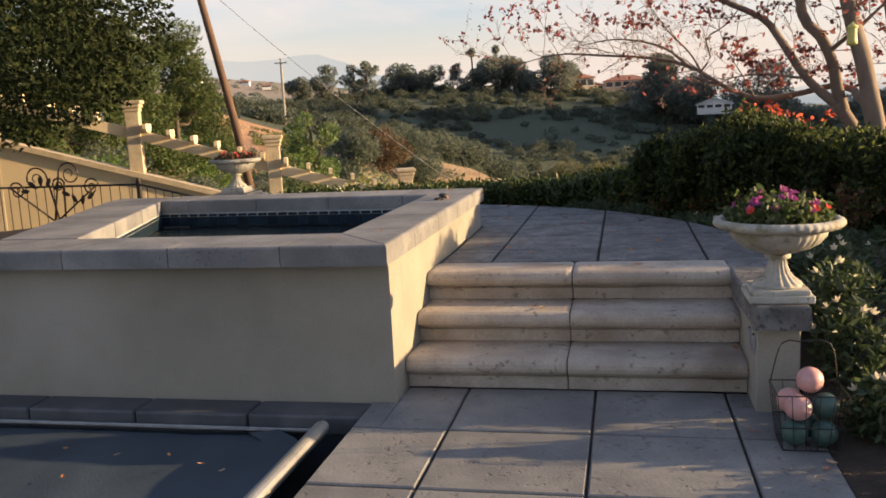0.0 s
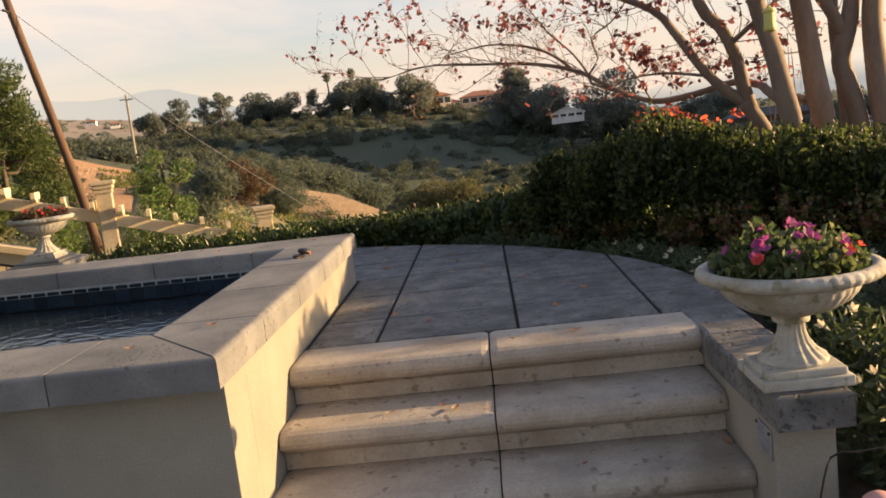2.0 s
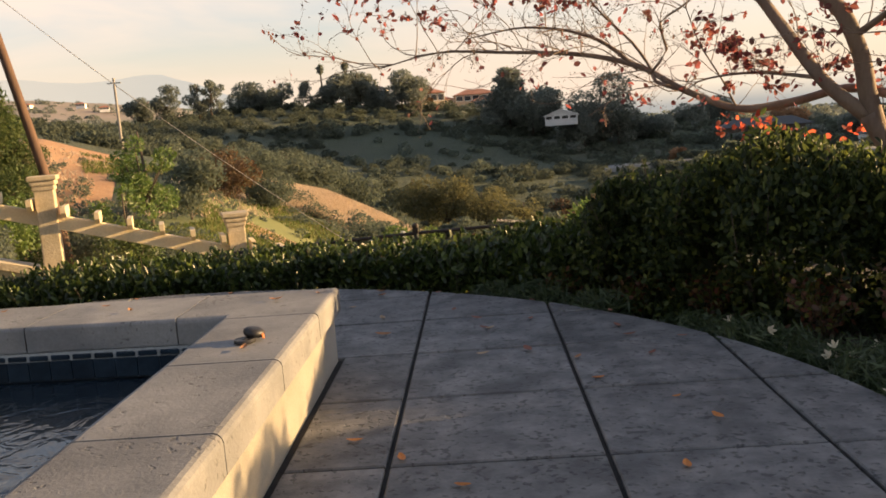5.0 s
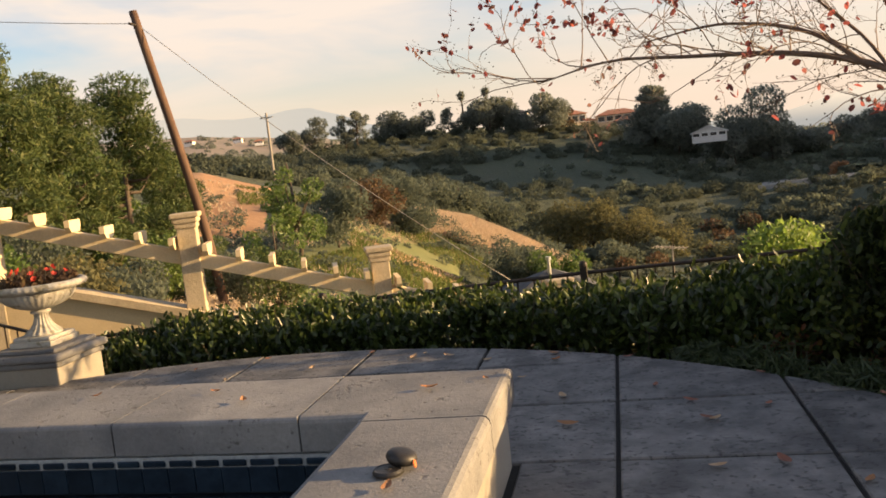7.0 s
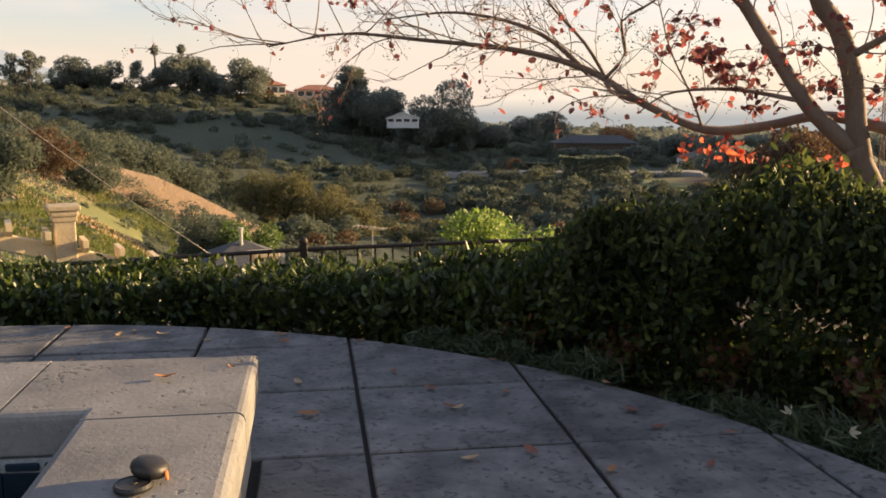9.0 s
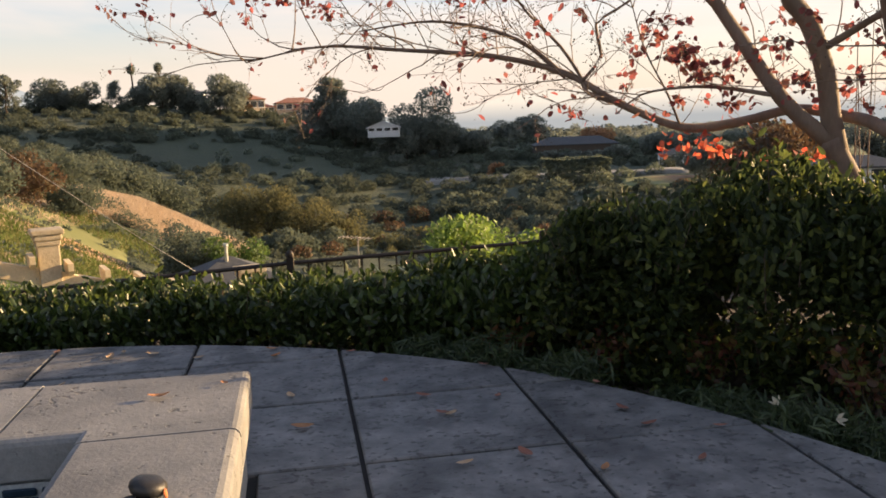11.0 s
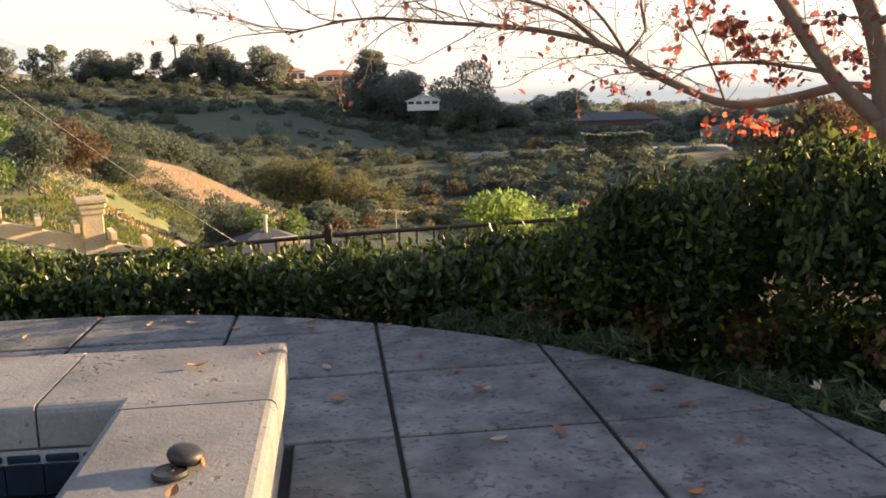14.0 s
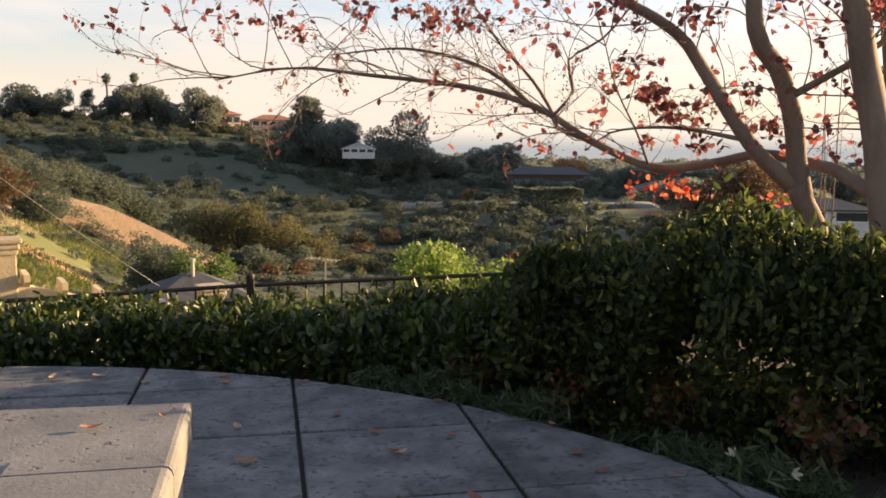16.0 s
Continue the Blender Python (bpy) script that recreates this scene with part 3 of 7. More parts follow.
def build_mountains():
    """Hazy ranges on the skyline, so far off that they do not shift."""
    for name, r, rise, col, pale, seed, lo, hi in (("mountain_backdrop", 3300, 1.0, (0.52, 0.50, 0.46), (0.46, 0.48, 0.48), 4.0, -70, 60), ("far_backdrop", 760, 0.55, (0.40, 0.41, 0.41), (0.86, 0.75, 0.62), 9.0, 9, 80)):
        verts, faces = [], []
        n = 160
        for k in range(n + 1):
            az = lo + (hi - lo) * k / n
            x, y = polar(az, r)
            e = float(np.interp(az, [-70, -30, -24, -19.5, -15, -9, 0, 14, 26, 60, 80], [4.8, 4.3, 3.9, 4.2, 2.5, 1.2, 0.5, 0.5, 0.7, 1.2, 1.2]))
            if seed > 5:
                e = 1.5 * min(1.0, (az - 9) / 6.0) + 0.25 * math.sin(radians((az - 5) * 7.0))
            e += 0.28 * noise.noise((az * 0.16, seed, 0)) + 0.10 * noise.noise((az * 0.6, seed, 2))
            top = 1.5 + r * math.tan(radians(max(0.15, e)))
            verts += [(x, y, -40), (x, y, top)]
        for k in range(n):
            faces.append((2 * k, 2 * k + 2, 2 * k + 3, 2 * k + 1))
        # the haze is painted: a glow that shifts from col to pale upwards
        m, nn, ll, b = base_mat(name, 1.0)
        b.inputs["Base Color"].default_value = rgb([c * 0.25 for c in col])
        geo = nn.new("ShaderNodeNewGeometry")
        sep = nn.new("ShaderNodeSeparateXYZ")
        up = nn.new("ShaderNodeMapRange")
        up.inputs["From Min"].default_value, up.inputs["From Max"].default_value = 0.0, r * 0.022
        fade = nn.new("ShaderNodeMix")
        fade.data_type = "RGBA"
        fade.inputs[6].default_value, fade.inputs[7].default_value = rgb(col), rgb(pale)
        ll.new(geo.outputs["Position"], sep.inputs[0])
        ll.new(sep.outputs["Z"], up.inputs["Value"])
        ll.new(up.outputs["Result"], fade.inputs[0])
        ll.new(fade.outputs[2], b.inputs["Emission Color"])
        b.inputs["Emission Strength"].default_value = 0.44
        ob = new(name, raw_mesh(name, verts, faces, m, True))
        tagged(ob, "mountain range on the skyline, haze painted as a glow", "mountains", kind="structure")


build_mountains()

# ---------------------------------------------------------------- raised deck, steps, spa and pool
DECK_Z = 0.504
CX, CY, CR = -2.12, 1.02, 3.24
CIRCLE = [(CX + CR * math.cos(2 * math.pi * k / 128), CY + CR * math.sin(2 * math.pi * k / 128)) for k in range(128)]
JX = [-4.92, -4.29, -3.66, -3.03, -2.40, -1.765, -1.13, -0.497, 0.131, 0.750, 1.40]
JY = [0.86, 1.32, 1.92, 2.513, 3.118, 3.72, 4.40]


def build_deck():
    bm = bmesh.new()
    prism(bm, clip_poly(CIRCLE, [(-9, 0.86), (9, 0.86), (9, 9), (-9, 9)]), -0.5, DECK_Z - 0.014)
    slab = part("deck", bm, M_JOINT, None)
    tagged(slab, "raised curved concrete deck of scored grey slabs", "deck", kind="structure")
    for i in range(len(JX) - 1):
        for k in range(len(JY) - 1):
            x0, x1, y0, y1 = JX[i] + 0.0075, JX[i + 1] - 0.0075, JY[k] + 0.0085, JY[k + 1] - 0.0085
            if x1 <= -0.49 and y0 < 2.49:          # the spa stands here
                if x1 < -0.55:
                    continue
                x0 = -0.800
                if k in (1, 2):
                    x0 = -0.798
            poly = clip_poly([(x0, y0), (x1, y0), (x1, y1), (x0, y1)], CIRCLE)
            if len(poly) < 3 or poly_area(poly) < 0.004:
                continue
            bm = bmesh.new()
            prism(bm, poly, DECK_Z - 0.05, DECK_Z + random.uniform(-0.0015, 0.0015), 0.005, 1)
            part("slab", bm, M_DECK, slab)
    return slab


build_deck()

STEP_FOOT = [0.0, 0.295, 0.575]
STEP_BACK = [0.335, 0.615, 0.855]
R = 0.168


def step_block(x0, x1, foot, back, z0, z1):
    """One cast step: a square riser, a cove and a fat rounded nose."""
    prof = [(foot + 0.035, z0), (foot + 0.035, z0 + 0.062), (foot + 0.022, z0 + 0.068), (foot + 0.016, z0 + 0.074)]
    rad = (z1 - z0 - 0.076) / 2
    for k in range(9):
        a = -math.pi / 2 + math.pi * k / 8
        prof.append((foot + 0.024 - 0.052 * math.cos(a), z0 + 0.076 + rad + rad * math.sin(a)))
    prof += [(foot + 0.08, z1), (back, z1 - 0.001), (back, z0)]
    bm = bmesh.new()
    xs = [x0, x0 + 0.012, x0 + 0.03] + [x0 + 0.03 + (x1 - x0 - 0.06) * k / 8 for k in range(1, 8)] + [x1 - 0.03, x1 - 0.012, x1]
    rings = []
    for x in xs:
        e = min(x - x0, x1 - x)
        dip = 0.007 * max(0.0, 1 - e / 0.03) ** 2
        ring = []
        for y, z in prof:
            w = 0.0022 * noise.noise((x * 9, y * 14, z * 14))
            ring.append(bm.verts.new((x, y + (dip if y < foot + 0.03 else 0) + w, z - (dip if z > z0 + 0.1 else 0) + w)))
        rings.append(ring)
    n = len(prof)
    for a, b in zip(rings, rings[1:]):
        for i in range(n):
            bm.faces.new((a[i], b[i], b[(i + 1) % n], a[(i + 1) % n]))
    bm.faces.new(rings[0])
    bm.faces.new(list(reversed(rings[-1])))
    bmesh.ops.recalc_face_normals(bm, faces=bm.faces)
    return bm


def build_steps():
    t = thing("garden_steps", "three cream cast-stone steps with rounded noses", "steps", kind="structure")
    for i in range(3):
        for x0, x1 in ((-0.822, -0.003), (0.003, 0.853)):
            bm = step_block(x0, x1, STEP_FOOT[i], STEP_BACK[i], i * R + 0.001, (i + 1) * R)
            part("step_slab", bm, M_STEP, t, smooth=False)
    bm = bmesh.new()
    box(bm, (-0.82, 0.06, -0.3), (0.834, 0.84, 0.155))
    box(bm, (-0.82, 0.34, 0.10), (0.834, 0.84, 0.325))
    part("core", bm, M_JOINT, t)


build_steps()

# ---- the low wall beside the steps, with its stone cap
SIDE_WALL = thing("side_wall", "low stucco wall with grey stone cap beside the steps", "wall", kind="structure")
bm = bmesh.new()
box(bm, (0.856, -0.225, -0.2), (1.042, 1.3, 0.40), 0.008, 2)
part("wall", bm, M_STUCCO, SIDE_WALL)
for y0, y1 in ((-0.315, 0.452), (0.458, 0.93)):
    bm = bmesh.new()
    prism(bm, [(0.840, y0), (1.066, y0), (1.070, y1), (0.828, y1)], 0.398, DECK_Z + 0.002, 0.014, 3)
    part("cap_stone", bm, M_DECK, SIDE_WALL)
bm = bmesh.new()
box(bm, (0.848, -0.20, 0.26), (0.8555, -0.07, 0.36), 0.0015)
for k in range(5):
    box(bm, (0.8455, -0.19, 0.276 + k * 0.016), (0.8485, -0.08, 0.282 + k * 0.016))
part("step_light_grille", bm, M_PLATE, SIDE_WALL, "grey metal louvred light plate")
for y in (-0.22, -0.10):
    bm = bmesh.new()
    bmesh.ops.create_uvsphere(bm, u_segments=8, v_segments=5, radius=0.006, matrix=Matrix.Translation((0.848, y + 0.025, 0.35)))
    part("screw", bm, M_IRON, SIDE_WALL)

# ---- spa
SPA_IN = [(-1.17, 0.10), (-1.17, 2.11), (-3.42, 2.20), (-2.72, 0.13)]
SPA_Z = 0.806


def build_spa():
    spa = thing("spa", "raised stucco spa with grey stone coping and dark tile", "spa", kind="structure")
    bm = bmesh.new()
    box(bm, (-6.0, -0.215, -0.6), (-0.826, 0.02, 0.703), 0.001)
    part("front_wall", bm, M_STUCCO, spa)
    bm = bmesh.new()
    box(bm, (-1.10, 0.0202, -0.6), (-0.826, 2.185, 0.703), 0.001)
    part("side_wall", bm, M_STUCCO, spa)
    bm = bmesh.new()
    box(bm, (-4.0, 2.19, -0.6), (-0.828, 2.52, 0.703), 0.004, 1)
    part("back_wall", bm, M_STUCCO, spa)
    bm = bmesh.new()
    prism(bm, [(-3.9, 2.188), (-3.50, 2.188), (-2.84, 0.022), (-3.4, 0.022)], -0.6, 0.703)
    part("left_wall", bm, M_STUCCO, spa)
    zt, zb = SPA_Z, 0.705
    # coping stones, each with a rounded upper edge
    def stone(poly, bev=0.016):
        b = bmesh.new()
        joint_stone(b, poly, zb, zt + 0.0016 * (sum(q[0] for q in poly) / len(poly) + 1.0), exposed, bev, joint=0.002)
        part("coping_stone", b, M_COPING, spa)

    def exposed(p, q):
        mx, my = (p[0] + q[0]) / 2, (p[1] + q[1]) / 2
        across, level = abs(p[0] - q[0]) < 0.02, abs(p[1] - q[1]) < 0.05
        if across and (abs(mx + 0.80) < 0.01 or abs(mx + 1.17) < 0.01):
            return True
        if level and (my < -0.33 or my > 2.5 or abs(my - 0.10) < 0.003 or mx < -1.2 and 2.10 < my < 2.23):
            return True
        return mx < -2.7 and my > 0.12 and not level
    g = 0.0025
    ys = [0.10, 0.235, 0.84, 1.445, 2.055]
    stone([(-1.17, 0.105), (-0.80, -0.326), (-0.80, 0.235 - g), (-1.17, 0.235 - g)], 0.02)
    for a, b_ in zip(ys[1:], ys[2:]):
        stone([(-1.17, a + g), (-0.80, a + g), (-0.80, b_ - g), (-1.17, b_ - g)], 0.024)
    stone([(-1.17, 2.055 + g), (-0.80, 2.055 + g), (-0.80, 2.545), (-1.3525, 2.56), (-1.3525, 2.118), (-1.17, 2.118)], 0.02)
    xs = [-1.33, -1.92, -2.51, -3.10, -3.69, -4.28, -4.87, -5.5]
    stone([(-1.33 + g, 0.10), (-1.33 + g, -0.335), (-0.800, -0.335), (-1.1735, 0.10)], 0.014)
    for a, b_ in zip(xs, xs[1:]):
        stone([(b_ + g, -0.335), (a - g, -0.335), (a - g, 0.10), (b_ + g, 0.10)], 0.014)
    bx = [-1.355, -1.955, -2.56, -3.16, -3.42]
    for a, b_ in zip(bx, bx[1:]):
        ya, yb = 2.11 + (a + 1.17) * -0.04, 2.11 + (b_ + 1.17) * -0.04
        stone([(a - g, ya), (a - g, 2.56 - 0.03 * (a + 1.3)), (b_ + g, 2.56 - 0.03 * (b_ + 1.3)), (b_ + g, yb)], 0.014)
    left = [(-2.72, 0.115), (-2.95, 0.83), (-3.18, 1.53), (-3.42, 2.235)]
    for a, b_ in zip(left, left[1:]):
        stone([(a[0], a[1] + g), (b_[0], b_[1] - g), (b_[0] - 0.52, b_[1] - g), (a[0] - 0.52, a[1] + g)], 0.014)
    stone([(-3.425, 2.24), (-3.43, 2.565), (-4.0, 2.57), (-3.95, 2.24)], 0.014)
    # tile band under the coping, a row of blue-black tiles in pale grout
    band = [(-1.172, 0.11), (-1.172, 2.105), (-3.415, 2.195), (-2.722, 0.14)]
    for (x0, y0), (x1, y1) in zip(band, band[1:] + band[:1]):
        d = Vector((x1 - x0, y1 - y0))
        n = max(1, int(d.length / 0.085))
        nrm = Vector((-d.y, d.x)).normalized()
        bm = bmesh.new()
        u = d.normalized()
        a0, a1 = Vector((x0, y0)), Vector((x1, y1))
        quad = [bm.verts.new((*(p + nrm * 0.006), z)) for p, z in ((a0, 0.595), (a1, 0.595), (a1, 0.704), (a0, 0.704))]
        bm.faces.new(quad)
        quad = [bm.verts.new((*(p + nrm * -0.03), z)) for p, z in ((a0, 0.595), (a1, 0.595), (a1, 0.704), (a0, 0.704))]
        bm.faces.new(quad)
        band_ob = part("grout_band", bm, M_GROUT, spa)
        for k in range(n):
            c = a0 + u * (d.length * (k + 0.5) / n)
            for z, h in ((0.684, 0.020), (0.6335, 0.075)):
                b2 = bmesh.new()
                mm = Matrix.Translation((*(c + nrm * 0.009), z)) @ Matrix.Rotation(math.atan2(u.y, u.x), 4, "Z")
                w = d.length / n * (0.435 if h < 0.03 else 0.492)
                box(b2, (-w, -0.004, -h / 2), (w, 0.004, h / 2), 0.0038 if h < 0.03 else 0.002, 1, mm)
                part("tile", b2, M_TILE, band_ob)
    bm = bmesh.new()
    prism(bm, SPA_IN, -0.3, -0.28)
    for i in range(4):
        a, b_ = SPA_IN[i], SPA_IN[(i + 1) % 4]
        bm.faces.new([bm.verts.new((*p, z)) for p, z in ((a, -0.29), (b_, -0.29), (b_, 0.60), (a, 0.60))])
    part("basin", bm, M_PLASTER, spa)
    bm = bmesh.new()
    bm.faces.new([bm.verts.new((p[0], p[1], 0.588)) for p in SPA_IN])
    part("water", bm, M_WATER, spa, "dark rippled spa water")
    bm = bmesh.new()
    rod(bm, (-5.5, -0.232, 0.690), (-1.70, -0.232, 0.694), 0.006, 6)
    part("trim_rod", bm, M_ALU, spa, "thin pale metal strip under the coping")
    return spa


build_spa()


def build_pool():
    pool = thing("pool", "swimming pool under a dark blue vinyl cover", "pool", kind="structure")
    xs = [-0.945, -1.53, -2.14, -2.75, -3.36, -3.97, -4.58, -5.2, -5.8]
    for a, b_ in zip(xs, xs[1:]):
        bm = bmesh.new()
        box(bm, (b_ + 0.004, -0.42, -0.105), (a - 0.004, -0.219, -0.004), 0.014, 3)
        part("coping_stone", bm, M_WETSTONE, pool)
    bm = bmesh.new()
    box(bm, (-6.0, -0.40, -1.2), (-0.95, -0.25, -0.10))
    box(bm, (-1.0, -7.5, -1.2), (-0.955, -0.40, -0.12))
    box(bm, (-6.0, -7.6, -0.9), (-0.95, -0.3, -0.85))
    part("shell", bm, M_PLASTER, pool)
    bm = bmesh.new()
    box(bm, (-6.0, -0.447, -0.080), (-1.18, -0.432, -0.063), 0.003)
    part("cover_track", bm, M_PLATE, pool, "pale metal cover track")
    # the cover: a sagging sheet with folds
    verts, faces = [], []
    nx, ny = 60, 70
    for i in range(nx + 1):
        for k in range(ny + 1):
            x, y = -6.0 + (4.85) * i / nx, -0.46 - 6.6 * k / ny
            e = min(1.0, (x + 1.15) / -0.25)
            z = -0.098 + 0.02 * noise.noise((x * 1.3, y * 1.6, 0)) + 0.008 * noise.noise((x * 5, y * 4, 2)) + 0.03 * (1 - e)
            if x > -1.35 and y > -0.62:
                x -= 0.2 * (1 - (-0.46 - y) / 0.16)
            verts.append((x, y, z))
    w = ny + 1
    for i in range(nx):
        for k in range(ny):
            faces.append((i * w + k, i * w + k + 1, (i + 1) * w + k + 1, (i + 1) * w + k))
    c = new("cover", raw_mesh("cover", verts, faces, M_COVER, True))
    c.parent = pool
    tagged(c, "dark blue vinyl cover sheet")
    bm = bmesh.new()
    rod(bm, (-1.118, -7.0, -0.035), (-1.118, -0.50, -0.035), 0.036, 16)
    rod(bm, (-1.118, -0.50, -0.035), (-1.118, -0.47, -0.035), 0.028, 16)
    part("cover_bar", bm, M_ALU, pool, "round aluminium leading bar of the cover", smooth=False)


build_pool()

LOWER_JX = [-0.945, -0.500, 0.137, 0.750, 1.075]
LOWER_JY = [0.03, -0.557, -1.165, -1.77, -2.38, -2.99, -3.6, -4.2, -4.8, -5.4, -6.0]


def build_patio():
    bm = bmesh.new()
    box(bm, (-0.95, -7.0, -0.5), (1.08, 0.1, -0.012))
    slab = part("patio", bm, M_JOINT, None)
    tagged(slab, "lower concrete patio of scored pale slabs", "patio", kind="structure")
    for i in range(4):
        for k in range(len(LOWER_JY) - 1):
            gx = 0.006
            x0, x1, y1, y0 = LOWER_JX[i] + (gx if i else 0), LOWER_JX[i + 1] - gx, LOWER_JY[k] - 0.010, LOWER_JY[k + 1] + 0.010
            if i == 0 and k == 0:
                x0 = -0.818
                bm = bmesh.new()
                prism(bm, [(-0.945, y0), (-0.8185, y0), (-0.8185, -0.22), (-0.945, -0.22)], -0.05, 0.0, 0.004, 1)
                part("slab", bm, M_PATIO, slab)
            bm = bmesh.new()
            prism(bm, [(x0, y0), (x1, y0), (x1, y1), (x0, y1)], -0.05, random.uniform(-0.0015, 0.0015), 0.006, 1)
            part("slab", bm, M_PATIO, slab)
    return slab


build_patio()
bm = bmesh.new()
box(bm, (-0.945, -0.22, -0.3), (-0.82, 0.0, -0.004))
tagged(part("patio_edge", bm, M_PATIO, None), "narrow concrete edge beside the spa wall", "edge", kind="structure")

# ---- planting beds: soil beside the patio and round the deck
def build_bed(name, label, x0, x1, y0, y1, zf, n=24):
    verts, faces = [], []
    for i in range(n + 1):
        for k in range(n + 1):
            x, y = x0 + (x1 - x0) * i / n, y0 + (y1 - y0) * k / n
            verts.append((x, y, zf(x, y) + 0.02 * noise.noise((x * 5, y * 5, 1))))
    w = n + 1
    for i in range(n):
        for k in range(n):
            faces.append((i * w + k, (i + 1) * w + k, (i + 1) * w + k + 1, i * w + k + 1))
    ob = new(name, raw_mesh(name, verts, faces, M_SOIL, True))
    return tagged(ob, label, "soil", kind="structure")


def bed_z(x, y):
    d = math.hypot(x - CX, y - CY) - CR
    rise = 0.42 * max(0.0, min(1.0, (y + 0.6) / 1.8))
    if y > 4.2 or d > 1.6:
        rise -= 0.30 * max(0.0, min(1.0, (max(y - 4.2, (d - 1.6)) / 1.5)))
    return -0.02 + rise


build_bed("flower_bed", "dark soil of the flower bed", 1.06, 6.0, -7.0, 6.2, bed_z, 40)
build_bed("edge_bed", "dark soil along the curved deck edge", 0.30, 1.07, 1.65, 3.3, bed_z, 16)
build_bed("hedge_bed", "dark soil under the hedge", -6.5, 1.06, 2.9, 6.2, lambda x, y: bed_z(x, y) if y > 3.2 else 0.38, 30)


# ---------------------------------------------------------------- hedge
# the last two points lie out of view, added to shade the deck
HEDGE = [(-5.6, 3.0, 0.22), (-4.9, 3.95, 0.26), (-4.0, 4.75, 0.40), (-3.0, 4.95, 0.52), (-2.1, 4.98, 0.54), (-1.1, 4.86, 0.56), (-0.2, 4.45, 0.60), (0.35, 4.12, 0.70),
         (0.75, 3.85, 0.94), (1.18, 3.36, 1.12), (1.95, 2.88, 0.99), (2.9, 2.6, 0.85), (4.2, 2.0, 1.48), (5.6, 1.3, 0.9)]


def hedge_samples(rng, n, u0, u1, half, skin=0.72):
    """Points in the hedge's body between two places along its line, most near its skin, with outward directions."""
    p = np.array(HEDGE)
    u = rng.uniform(u0, u1, n)
    k = np.clip(u.astype(int), 0, len(p) - 2)
    t = (u - k)[:, None]
    c = p[k] * (1 - t) + p[k + 1] * t
    d = p[k + 1, :2] - p[k, :2]
    d /= np.linalg.norm(d, axis=1)[:, None]
    nrm = np.stack([-d[:, 1], d[:, 0]], axis=1)
    a = rng.uniform(-0.5 * math.pi, 1.5 * math.pi, n)
    rr = skin + (1 - skin) * rng.random(n) + 0.06 * rng.normal(size=n)
    low = 0.12 + np.zeros(n)
    mid = (c[:, 2] + low) / 2
    hh = (c[:, 2] - low) / 2 + 0.03
    sq = lambda v: np.sign(v) * np.abs(v) ** 0.55
    off = sq(np.cos(a)) * half * rr * (1 + 0.22 * np.array([noise.noise((x * 2.1, y * 2.1, 9.0)) for x, y in c[:, :2]]))
    hz = sq(np.sin(a)) * hh * rr
    lump = np.array([noise.noise((x * 1.7, y * 1.7, 5.0)) + 0.6 * noise.noise((x * 4.5, y * 4.5, 2.0)) for x, y in c[:, :2] + nrm * off[:, None]])
    pts = np.column_stack([c[:, 0] + nrm[:, 0] * off, c[:, 1] + nrm[:, 1] * off, mid + hz + (0.07 + 0.05 * (c[:, 2] > 0.8)) * lump * (np.sin(a) > 0)])
    out = np.column_stack([nrm[:, 0] * np.cos(a), nrm[:, 1] * np.cos(a), np.sin(a)])
    return pts, out


